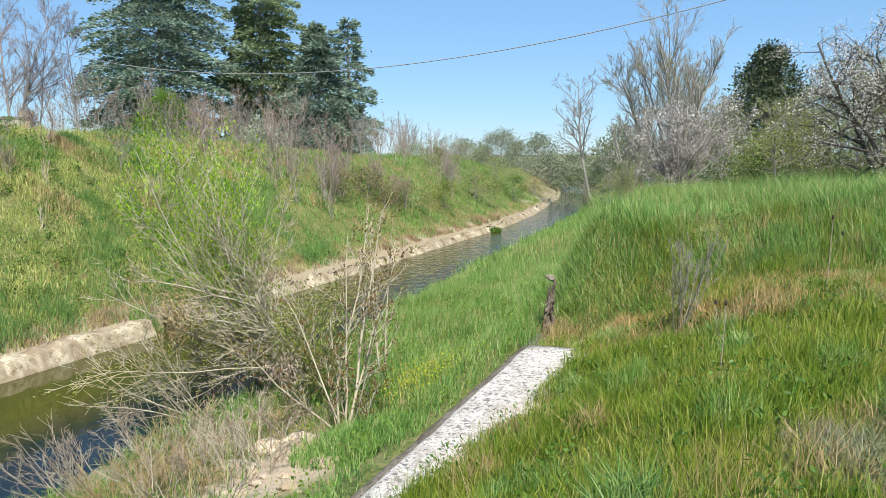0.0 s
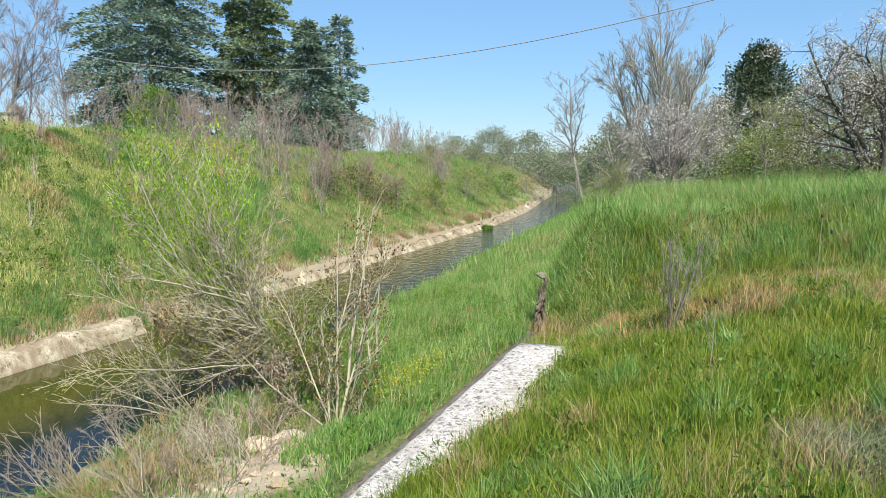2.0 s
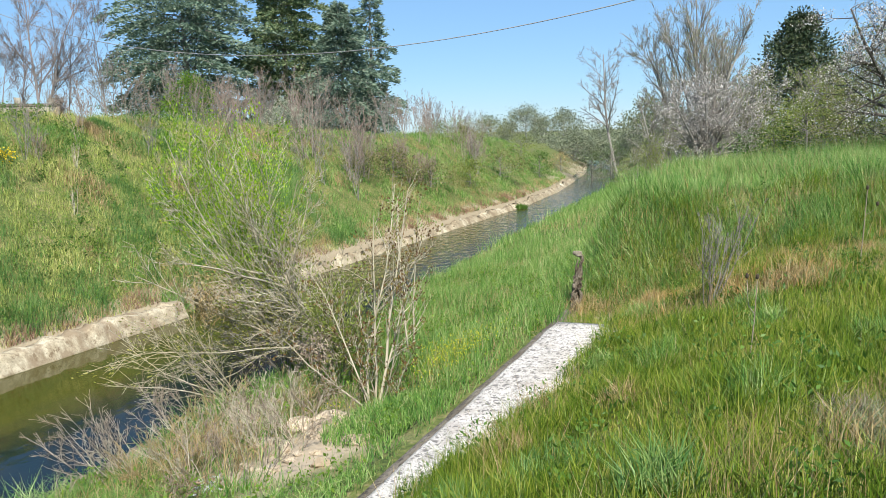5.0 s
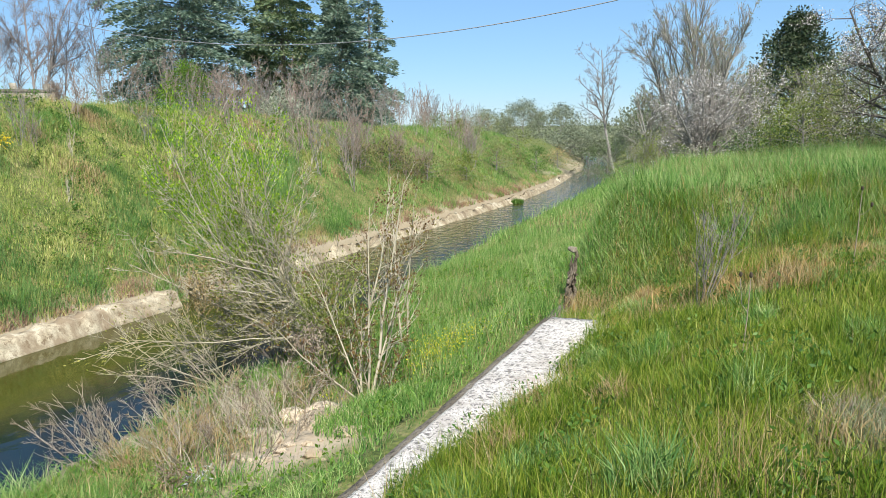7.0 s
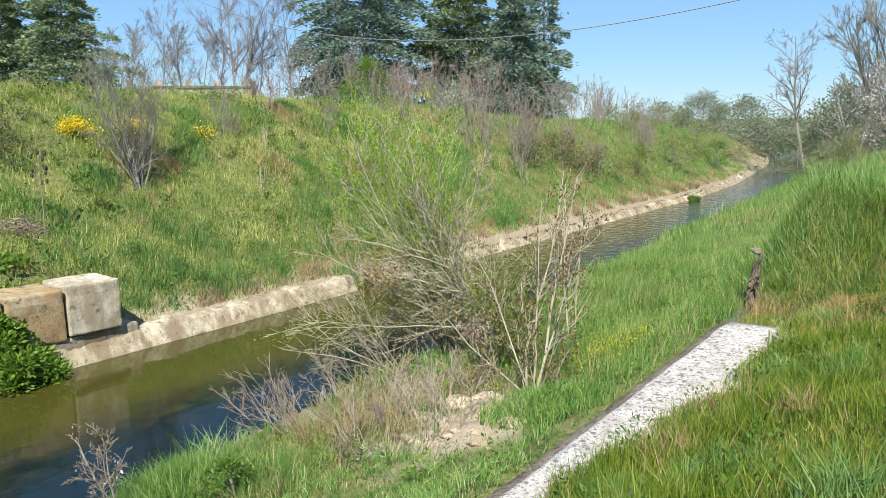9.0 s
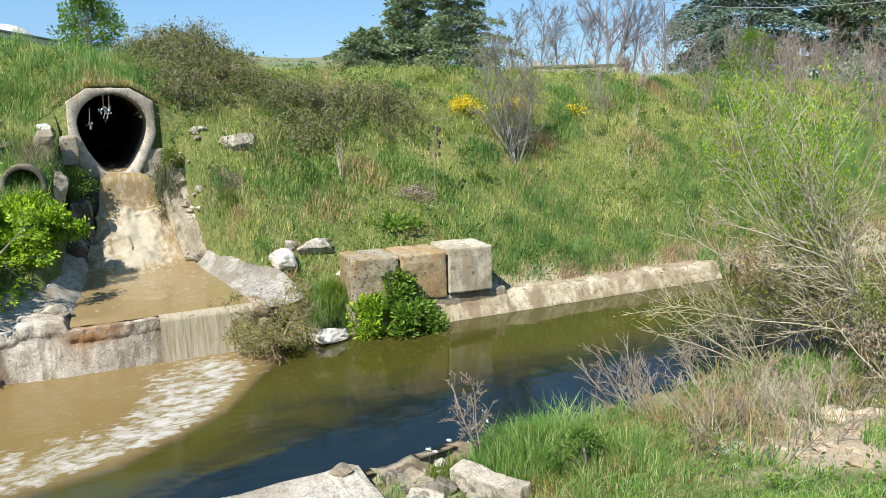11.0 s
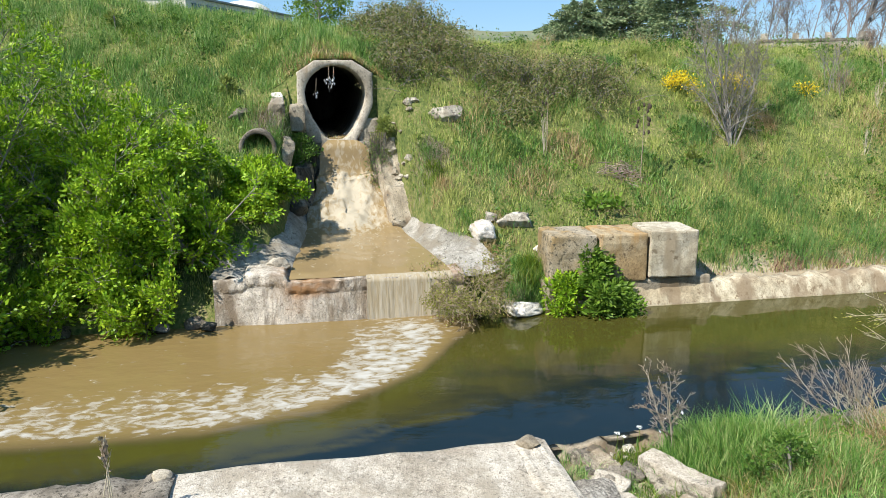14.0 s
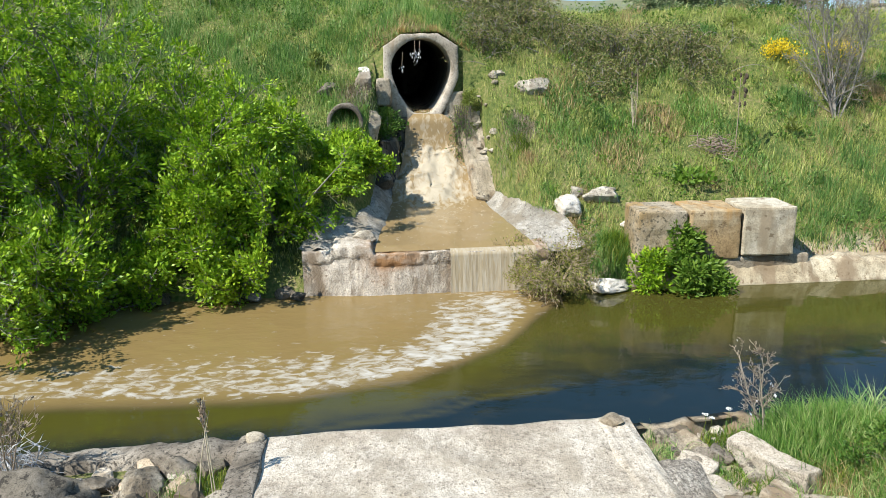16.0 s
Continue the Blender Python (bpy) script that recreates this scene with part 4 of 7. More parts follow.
M["weir"] = concrete("weir", [(0.36, 0.32, 0.26), (0.54, 0.49, 0.42), (0.68, 0.63, 0.555)], (0.22, 0.18, 0.14), 0.35, 14, (0.20, 0.15, 0.10), 0.5, 1.6)
N_, L_ = M["weir"].node_tree.nodes, M["weir"].node_tree.links
at_ = N_.new("ShaderNodeAttribute")
at_.attribute_name = "rust"
mx_ = N_.new("ShaderNodeMix")
mx_.data_type = "RGBA"
mx_.inputs[7].default_value = (0.34, 0.19, 0.09, 1)
nz_ = N_.new("ShaderNodeTexNoise")
nz_.inputs["Scale"].default_value, nz_.inputs["Detail"].default_value = 6.0, 8
sc_ = N_.new("ShaderNodeMapRange")
sc_.inputs[1].default_value, sc_.inputs[2].default_value = 0.32, 0.52
L_.new(nz_.outputs["Fac"], sc_.inputs[0])
ml_ = N_.new("ShaderNodeMath")
ml_.operation = "MULTIPLY"
L_.new(at_.outputs["Fac"], ml_.inputs[0])
L_.new(sc_.outputs[0], ml_.inputs[1])
L_.new(ml_.outputs[0], mx_.inputs[0])
L_.new(N_["Principled BSDF"].inputs["Base Color"].links[0].from_socket, mx_.inputs[6])
L_.new(mx_.outputs[2], N_["Principled BSDF"].inputs["Base Color"])
wm_.materials.append(M["weir"])
part("weir", wm_, chute, "rust-stained rough concrete weir face")
ux = np.linspace(-13.12, -17.9, 44)
sl = sheet("side_slope", ux, np.linspace(-1.75, -0.85, 44), np.linspace(-0.28, 0.18, 44), np.linspace(0.66, 0.80, 44), M["cement"], 26, 0.02, 2)
co = np.array([v.co for v in sl.vertices])
rise_t = np.tile(np.linspace(1, 0, 26), 44)
co[:, 2] += np.interp(rise_t, (0, 0.06, 0.3, 0.65, 1), (0, 0.12, 0.30, 0.42, 0.5)) * np.repeat(np.linspace(0.32, 2.0, 44), 26)
for k in range(len(co)):
    co[k, 2] += 0.06 * noise.noise(Vector(co[k]) * 2.6) + 0.05 * noise.noise(Vector(co[k]) * 7.5)
sl.vertices.foreach_set("co", co.astype(np.float32).ravel())
part("side_slope", sl, chute, "cracked pale concrete slope")
rx_ = np.linspace(-13.0, -17.8, 44)
inner, outer_y = np.linspace(2.46, 1.92, 44), np.interp(-rx_, (13.0, 14.2, 15.5, 17.8), (3.45, 3.35, 2.8, 2.25))
lv = sheet("side_ramp", rx_, inner, outer_y, np.linspace(0.64, 0.84, 44), M["cement"], 26, 0.0, 6)
co = np.array([v.co for v in lv.vertices])
co[:, 2] += np.tile(np.linspace(0, 1, 26), 44) * np.interp(-co[:, 0], (13.0, 14.0, 16.0, 17.8), (0.08, 0.30, 0.50, 0.8))
for k in range(len(co)):
    co[k] += np.array(noise.noise_vector(Vector(co[k]) * 1.9)) * 0.06 + np.array(noise.noise_vector(Vector(co[k]) * 6.5)) * 0.022
lv.vertices.foreach_set("co", co.astype(np.float32).ravel())
part("side_ramp", lv, chute, "pale rough sloping concrete side")
part("left_wall", slab_mesh("left_wall", (1.3, 0.4, 1.7), M["concrete_dark"], 0.05, 6, 0.09, 3), chute, "mossy wet side wall").location = (-18.05, -0.02, 0.55)
rw = slab_mesh("right_wall", (2.1, 0.5, 1.0), M["concrete"], 0.05, 9, 0.05, 4)
co = np.array([v.co for v in rw.vertices])
co[:, 2] *= np.interp(co[:, 0], (-1.05, -0.6, 0.1, 0.6, 1.05), (2.2, 2.05, 1.25, 0.95, 0.5))
co[:, 1] += 0.12 * co[:, 0] - 0.1 * (co[:, 2] > 0.3) + np.array([0.07 * noise.noise(Vector(v) * 2.3) for v in co])
co[:, 2] += np.array([0.10 * noise.noise(Vector(v) * 2.7 + Vector((3, 1, 0))) for v in co])
rw.vertices.foreach_set("co", co.astype(np.float32).ravel())
part("right_wall", rw, chute, "rough broken side wall").location = (-17.6, 2.12, 0.62)
part("bed", slab_mesh("bed", (0.5, 1.8, 0.9), M["concrete_dark"], 0.06, 4, 0.06, 8), chute).location = (-18.2, 1.0, 0.55)
part("bed_block", slab_mesh("bed_block", (0.5, 2.5, 2.5), M["concrete_dark"], 0.05, 3, 0.02, 5), chute).location = (-18.74, 0.83, 0.19)
part("sill", slab_mesh("sill", (0.4, 1.2, 1.9), M["concrete_dark"], 0.05, 5, 0.05, 2), chute).location = (-18.62, 0.9, 0.55)


def water_sheet(name, me, mud_v, foam_v, mat_, label):
    k = len(me.vertices)
    me.attributes.new("mud", "FLOAT", "POINT").data.foreach_set("value", np.full(k, mud_v, np.float32))
    fv = np.full(k, foam_v, np.float32) if np.isscalar(foam_v) else np.asarray(foam_v, np.float32)
    me.attributes.new("foam", "FLOAT", "POINT").data.foreach_set("value", fv)
    me.materials.clear()
    me.materials.append(mat_)
    return solo(name, me, label, "water", kind="structure")


M["muddy"] = water_material("muddy", (0.17, 0.125, 0.06), (0.29, 0.21, 0.105), 0.25, 0.12, flow=(1.0, 1.8, 1), froth=(0.40, 0.355, 0.27))
M["cascade"] = water_material("cascade", (0.30, 0.24, 0.15), (0.36, 0.30, 0.20), 0.35, 0.4, flow=(2.0, 5.0, 0.5), froth=(0.43, 0.385, 0.30))
# one sheet of water from the culvert down to the weir's lip
kx = (13.0, 13.3, 16.2, 16.7, 17.1, 17.45, 17.75, 17.95, 18.1, 18.2, 18.28, 18.33, 18.42, 18.6, 19.2)
kz = (0.765, 0.80, 0.86, 0.95, 1.15, 1.38, 1.62, 1.80, 1.93, 2.02, 2.28, 2.58, 2.71, 2.77, 2.80)
px = -np.concatenate([np.linspace(13.0, 16.6, 40), np.linspace(16.66, 17.9, 26), np.linspace(17.93, 18.33, 30), np.linspace(18.37, 19.2, 10)])
nw = 44
pm = sheet("stream", px, np.interp(-px, (13, 16.8, 17.6, 18.1, 18.3, 18.45, 18.6), (-0.40, -0.05, 0.20, 0.32, 0.40, 0.58, 0.6)), np.interp(-px, (13, 16.8, 17.6, 18.1, 18.3, 18.45, 18.6), (2.52, 2.05, 1.90, 1.66, 1.58, 1.32, 1.12)), np.interp(-px, kx, kz), None, nw, 0.012, 3)
co = np.array([v.co for v in pm.vertices])
churn = ease(-co[:, 0], 16.3, 17.2) * (1 - ease(-co[:, 0], 18.1, 18.25))
for k in range(len(co)):
    if churn[k] > 0:
        q = Vector(co[k])
        co[k] += (np.array(noise.noise_vector(q * 2.6)) * 0.10 + np.array(noise.noise_vector(q * 6.0)) * 0.05 + np.array(noise.noise_vector(q * 14.0)) * 0.02) * churn[k]
pm.vertices.foreach_set("co", co.astype(np.float32).ravel())
across = np.exp(-((np.tile(np.linspace(0, 1, nw), len(px)) - 0.5) / 0.42) ** 2)
foam_p = 0.37 + 0.30 * ease(-co[:, 0], 15.9, 17.0) * across * (1 - 0.8 * ease(-co[:, 0], 18.08, 18.2)) + 0.08 * across * ease(-co[:, 0], 13.6, 16)
water_sheet("water", pm, 0.8, foam_p, M["muddy"], "muddy stream churning white below the culvert")
V, Q, F = [], [], []
drop, fall_y = np.linspace(0, 1, 16), np.arange(0.95, 2.5, 0.012)
for yc in fall_y:
    w2 = 0.5 + 0.5 * noise.noise(Vector((yc * 4, 2.0, 1.0))) + 0.2 * noise.noise(Vector((yc * 17, 2.0, 1.0)))
    for q, t in enumerate(drop):
        V.append((-12.99 + 0.13 * min(1, t * 5) + (0.02 + 0.03 * w2) * t, yc, 0.785 - (0.03 * min(1, t * 5) + 0.785 * max(0, t - 0.12) ** 1.25 * 1.17)))
        F.append(0.47 + 0.10 * w2 + 0.16 * t ** 2)
at = len(V) - 16 * len(fall_y)
for p_ in range(len(fall_y) - 1):
    for q in range(15):
        o = at + p_ * 16 + q
        Q.append((o, o + 1, o + 17, o + 16))
water_sheet("water", make_mesh("fall", V, [np.array(Q)], None, True), 0.75, F, M["cascade"], "curtain of muddy water falling over the weir")

# ---- three concrete blocks ----
BLOCKS = [concrete("block_lichen", [(0.20, 0.15, 0.09), (0.33, 0.26, 0.16), (0.38, 0.33, 0.25)], (0.09, 0.078, 0.055), 0.65, 11, (0.30, 0.20, 0.08), 0.4),
          concrete("block_rust", [(0.24, 0.16, 0.08), (0.36, 0.26, 0.14), (0.42, 0.34, 0.22)], (0.14, 0.095, 0.055), 0.45, 5, (0.36, 0.215, 0.08), 0.4),
          concrete("block_pale", [(0.34, 0.285, 0.20), (0.46, 0.41, 0.31), (0.56, 0.515, 0.42)], (0.20, 0.155, 0.10), 0.4, 5, (0.30, 0.24, 0.16), 0.35)]
for k, (y0, y1, label) in enumerate(((4.34, 5.24, "lichen-darkened concrete block in a row"), (5.27, 6.21, "rust-stained concrete block beside the canal"), (6.25, 7.20, "pale concrete cube at the row's end"))):
    yc = (y0 + y1) / 2
    b = solo("concrete_block", slab_mesh("concrete_block", (0.95, y1 - y0, 0.90), BLOCKS[k], 0.04, 5, 0.022, k * 3 + 1), label, "block", "blocks in a row", place=(-13.09 - 0.06 * (6.7 - yc), yc, 0.50 + (0.015 if k == 2 else -0.02)))
    b.rotation_euler = (0, 0, radians(-3))
solo("block_footing", slab_mesh("block_footing", (0.9, 3.3, 0.7), M["concrete"], 0.04, 4, 0.03, 2), "crumbling concrete footing under the blocks", "footing", place=(-13.15, 5.9, -0.20))

# ---- plants: makers ----
UP = np.array((0.0, 0.0, 1.0))


def unit(v):
    return v / (math.sqrt(v[0] * v[0] + v[1] * v[1] + v[2] * v[2]) + 1e-9)


def branch(rng, p, d, length, r, level, most, T, tips, kids, ratio, spread, lift, wander, thin=0.004, shade=0.25):
    """One branch and, from it, its twigs. T: tubes for limbs and for twigs. tips: places and ways for leaves."""
    k = 6 if level == 0 else (4 if level < most else 2)
    step = length / (k - 1)
    rise = lift * (0.4 if level == 0 else 1)
    w = unit(np.asarray(d, float))
    wx, wy, wz = float(w[0]), float(w[1]), float(w[2])
    px, py, pz = float(p[0]), float(p[1]), float(p[2])
    path = [(px, py, pz)]
    jit = (rng.normal(size=(k, 3)) * wander).tolist()
    ways = []
    for q in range(k - 1):
        wx, wy, wz = wx + jit[q][0], wy + jit[q][1], wz + jit[q][2] + rise
        m = 1 / math.sqrt(wx * wx + wy * wy + wz * wz + 1e-12)
        wx, wy, wz = wx * m, wy * m, wz * m
        px, py, pz = px + wx * step, py + wy * step, pz + wz * step
        path.append((px, py, pz))
        ways.append((wx, wy, wz))
    r1 = max(r * (0.35 if level else 0.25), thin * 0.7)
    radii = [r + (r1 - r) * q / (k - 1) for q in range(k)]
    T[0 if level < max(1, most - 1) else 1].add(path, radii, 5 if level == 0 and r > 0.02 else (4 if level < most - 1 else 3))
    if level >= most - 1:
        for q in range(1, k):
            tips.append((path[q], ways[q - 1]))
    if level == most:
        return
    n = kids[level]
    ts = rng.uniform(shade if level == 0 else 0.15, 1.0, n).tolist()
    rnd = rng.normal(size=(n, 3)).tolist()
    ang = np.radians(rng.normal(spread, 10, n)).tolist()
    ln = rng.uniform(0.6, 1.15, n).tolist()
    for c in range(n):
        x = ts[c] * (k - 1)
        i0 = min(int(x), k - 2)
        f = x - i0
        a0, a1, b = path[i0], path[i0 + 1], ways[i0]
        q = (a0[0] + (a1[0] - a0[0]) * f, a0[1] + (a1[1] - a0[1]) * f, a0[2] + (a1[2] - a0[2]) * f)
        v = rnd[c]
        sx, sy, sz = b[1] * v[2] - b[2] * v[1], b[2] * v[0] - b[0] * v[2], b[0] * v[1] - b[1] * v[0]
        m = math.sin(ang[c]) / math.sqrt(sx * sx + sy * sy + sz * sz + 1e-12)
        co = math.cos(ang[c])
        branch(rng, q, (b[0] * co + sx * m, b[1] * co + sy * m, b[2] * co + sz * m), length * ratio * ln[c] * (1.15 - 0.55 * ts[c]), max(thin, (r + (r1 - r) * ts[c]) * 0.6), level + 1, most, T, tips, kids, ratio, spread, lift, wander, thin, shade)


def woody(name, label, category, place, seed, height, r, kids, most=3, ratio=0.55, spread=42, lift=0.10, wander=0.10, bark="bark", stems=1, fan=0.0, leaves=None, leaf_n=0, leaf_size=0.05, leaf_scatter=0.08, leaf_label="", lean=(0, 0), group="", thin=0.004, leaf_name="foliage", extra=None, shade=0.25, narrow=0.55, low=0.0):
    """A tree or shrub with limbs, twigs and, if wanted, leaves or blossom."""
    rng = np.random.default_rng(seed)
    T, tips = (Tubes(), Tubes()), []
    for s in range(stems):
        a = rng.uniform(0, 2 * np.pi) if stems > 1 else 0
        f = fan * rng.uniform(0.2, 1)
        d = np.array((math.cos(a) * f + lean[0], math.sin(a) * f + lean[1], 1.0))
        start = np.array((math.cos(a), math.sin(a), 0)) * 0.05 * (stems > 1)
        branch(rng, start, d, height * rng.uniform(0.75, 1.0) * (0.8 if kids[0] else 1), r * rng.uniform(0.7, 1), 0, most, T, tips, kids, ratio, spread, lift, wander, thin, shade)
    ob = thing(name, label, category, place, group=group)
    wood = part("stem_frame" if stems > 1 else "trunk", T[0].mesh("trunk", M[bark]), ob)
    if T[1].n:
        tagged(part("twig_work", T[1].mesh("twig_work", M[bark]), wood), kind="stuff")
    pos = np.array([t[0] for t in tips])
    way = np.array([t[1] for t in tips])
    for nm, mt, n, size, sc, lb in ([(leaf_name, leaves, leaf_n, leaf_size, leaf_scatter, leaf_label)] if leaves else []) + (extra or []):
        ok = np.where(pos[:, 2] > low)[0]
        pick = rng.choice(ok, n)
        at = pos[pick] - way[pick] * rng.uniform(0, 0.18, (n, 1)) + rng.normal(size=(n, 3)) * sc
        lv = part(nm, leaf_mesh(nm, rng, at, way[pick] * 8 + rng.normal(size=(n, 3)) * 0.9 + UP * 0.3, size * rng.uniform(0.6, 1.25, n), M[mt], narrow), ob, lb)
        if n < 300:
            tagged(lv, lb, kind="stuff")
    return ob


def conifer(name, label, place, seed, height, width, boughs, per, mt, droop=0.15, top=0.06, size=0.30, belly=0.3, base=0.08, gap=0.25, taper=0.75):
    """A conifer: trunk and layered boughs that carry flat sprays."""
    rng = np.random.default_rng(seed)
    ob = thing(name, label, "tree", place)
    T, B = Tubes(), Tubes()
    zz = np.linspace(0, height * 0.97, 9)
    T.add(np.stack([rng.normal(0, 0.05, 9) * zz / height, rng.normal(0, 0.05, 9) * zz / height, zz], 1), np.linspace(height * 0.022, 0.02, 9), 7)
    at, way = [], []
    for k in range(boughs):
        u = base + (1 - base) * (k + rng.uniform(0, 1)) / boughs
        shape = (min(1, (u - base + 0.05) / belly) ** 0.7) * (1 - u) ** taper * 1.15 + top
        a = k * 2.399 + rng.uniform(-0.4, 0.4)
        lump = noise.noise(Vector((math.cos(a) * 1.3, math.sin(a) * 1.3, u * 5.5 + seed)))
        L = width / 2 * shape * rng.uniform(1 - gap * 1.6, 1.12) * (1 + 0.55 * lump)
        out = np.array((math.cos(a), math.sin(a), 0))
        z = u * height
        s = np.linspace(0, 1, 6)
        path = out * (s * L)[:, None] + UP * (z + L * (0.22 * s - (0.22 + droop) * s**2))[:, None]
        B.add(path, np.linspace(0.05, 0.012, 6), 3)
        n = int(1.05 * per * (0.35 + L / (width / 2)))
        q = rng.uniform(0.12, 1.05, n) ** 0.7
        c = out * (q * L)[:, None] + UP * (z + L * (0.22 * q - (0.22 + droop) * q**2))[:, None]
        side = np.array((-out[1], out[0], 0))
        w = rng.normal(0, 1, n) * 0.24 * L * (0.35 + np.sin(np.clip(q, 0, 1) * np.pi) * 0.8)
        c = c + side * w[:, None] + UP * (rng.normal(0, 0.09, n) - 0.25 * np.abs(w))[:, None]
        at.append(c)
        way.append(out * 0.8 + side * (np.sign(w) * rng.uniform(0.2, 1.0, n))[:, None] + UP * rng.normal(-0.05, 0.35, n)[:, None])
    trunk = part("trunk", T.mesh("trunk", M["bark"]), ob)
    tagged(part("bough_frame", B.mesh("bough_frame", M["bark"]), trunk), kind="stuff")
    at, way = np.concatenate(at), np.concatenate(way)
    part("crown", leaf_mesh("crown", rng, at, way, 1.32 * size * rng.uniform(0.4, 1.25, len(at)), M[mt], 0.36, 0.35), ob)
    return ob


def crown_tree(name, label, place, seed, height, width, n, mt, size, trunk_h=0.25, clumps=60, bark="bark", narrow=0.5, pointed=0.5, category="tree", tight=1.0):
    """A tree whose crown is made of uneven clumps of leaves round limbs."""
    rng = np.random.default_rng(seed)
    ob = thing(name, label, category, place)
    T = Tubes()
    T.add(np.array([(0, 0, 0), (0.03, 0.02, height * 0.4), (0, 0, height * 0.85)]), np.array([height * 0.03, height * 0.02, 0.02]), 7)
    at, way = [], []
    for k in range(clumps):
        u = rng.uniform(0, 1)
        z = height * (trunk_h + (1 - trunk_h) * u)
        R = width / 2 * math.sin(math.pi * min(1, 0.18 + 0.82 * u) ** (1 - 0.35 * pointed)) ** 0.75 * rng.uniform(0.6, 1.1)
        a = rng.uniform(0, 2 * np.pi)
        c = np.array((math.cos(a) * R, math.sin(a) * R, z))
        T.add(np.array([(0, 0, z * 0.75), c * np.array((0.5, 0.5, 0.93)), c]), np.array([0.035, 0.02, 0.008]) * height / 5, 3)
        m = int(n / clumps)
        g = np.clip(rng.normal(size=(m, 3)), -1.5, 1.5) * np.array((0.20, 0.20, 0.16)) * width * rng.uniform(0.35, 0.65) * tight
        at.append(c + g)
        way.append(g * 1.5 + rng.normal(size=(m, 3)) * 0.3 * width * 0.2 + UP * 0.05)
    part("trunk", T.mesh("trunk", M[bark]), ob)
    at, way = np.concatenate(at), np.concatenate(way)
    keep = at[:, 2] > 0.05
    part("crown", leaf_mesh("crown", rng, at[keep], way[keep], size * rng.uniform(0.6, 1.2, keep.sum()), M[mt], narrow), ob)
    return ob


# ---- far bank: conifers and bare trees on the plateau ----
conifer("cedar_tree", "broad dark blue-green cedar with layered boughs", spot(-41.9, 52), 11, 12.6, 10.6, 150, 420, "cedar", 0.10, size=0.22, belly=0.10, base=0.0, gap=0.34, taper=0.42, top=0.05)
conifer("cypress_tree", "tall dense dark green conifer behind bare saplings", spot(-35.0, 54), 12, 13.0, 4.7, 150, 360, "pine", 0.05, size=0.19, belly=0.10, top=0.22, base=0.0, gap=0.32, taper=0.22)
conifer("cedar_tree", "slender dark cedar with drooping side boughs", spot(-30.9, 50), 13, 8.6, 6.6, 110, 380, "cedar", 0.16, size=0.20, belly=0.14, gap=0.42, base=0.0, taper=0.6)
conifer("cedar_tree", "ragged blue-green cedar with open top", spot(-28.7, 53), 14, 9.6, 5.4, 60, 230, "cedar", 0.10, size=0.21, belly=0.3, gap=0.55, base=0.03, taper=0.5)
conifer("pine_tree", "round-topped dark green pine", spot(-69.1, 60), 15, 5.4, 5.6, 80, 380, "pine", 0.0, size=0.20, belly=0.2, top=0.32, base=0.0, gap=0.35, taper=0.5)
conifer("pine_tree", "tall dark green pine with dense crown", spot(-66.0, 62), 16, 9.6, 5.4, 120, 340, "pine", 0.05, size=0.21, belly=0.15, top=0.2, base=0.0, gap=0.35, taper=0.45)
conifer("pine_tree", "dark pine with ragged brownish boughs", spot(-62.4, 58), 17, 9.0, 7.4, 110, 330, "pine", 0.08, size=0.21, belly=0.15, top=0.15, gap=0.45, base=0.0, taper=0.5)
for k, (b, d, h) in enumerate(((-51.4, 50, 9.5), (-53.8, 52, 7.0), (-49.8, 51, 8.0), (-47.4, 49, 7.2), (-56.5, 54, 6.2), (-58.6, 52, 5.5), (-52.6, 47, 6.0), (-55.2, 47, 4.8))):
    woody("bare_tree", "leafless grey tree with fine spreading twigs", "tree", spot(b, d), 30 + k, h * 1.4, 0.11 if k == 0 else 0.055, (17, 11, 8), 3, 0.42, 34, 0.10, 0.08, "bark_lilac", stems=2 if k == 0 else 1, fan=0.15, group="bare trees behind the bank", thin=0.0065)
woody("bare_shrub", "dense leafless reddish-brown shrub", "shrub", spot(-50.2, 44), 41, 2.6, 0.04, (8, 6, 5), 3, 0.5, 30, 0.15, 0.1, "bark_red", 7, 0.4, thin=0.008)

# reddish saplings along the crest: a few shapes, copied
rng0 = np.random.default_rng(5)
kinds = [woody("sapling", "thin leafless reddish sapling on the bank's crest", "sapling", (0, 0, 0), 50 + k, 3.1, 0.017, (9, 4), 2, 0.40, 34, 0.12, 0.07, "bark_red" if k % 3 else "bark", 3, 0.45, group="saplings along the crest", thin=0.007) for k in range(5)]
spots = []
for k in range(62):
    b = rng0.uniform(-47.5, -26.5)
    spots.append((b, rng0.uniform(30, 41), rng0.uniform(0.7, 1.25)))
for k in range(30):
    spots.append((rng0.uniform(-28, -20.5), rng0.uniform(42, 58), rng0.uniform(0.8, 1.2)))
for k in range(16):
    spots.append((rng0.uniform(-62, -48), rng0.uniform(34, 44), rng0.uniform(0.6, 0.95)))
for b, d in ((-52.1, 23.4), (-51.6, 23.0), (-52.6, 23.2), (-48.9, 25.8), (-49.3, 25.0), (-45.0, 25.9), (-40.5, 29.0), (-44.6, 26.5), (-39.0, 30.5), (-36.2, 31.0), (-35.0, 31.5), (-33.2, 33.0), (-32.0, 33.5), (-30.6, 33.0), (-37.5, 30.0), (-34.2, 30.0), (-42.6, 24.8), (-41.8, 27.9)):
    spots.append((b, d, rng0.uniform(0.45, 0.75)))
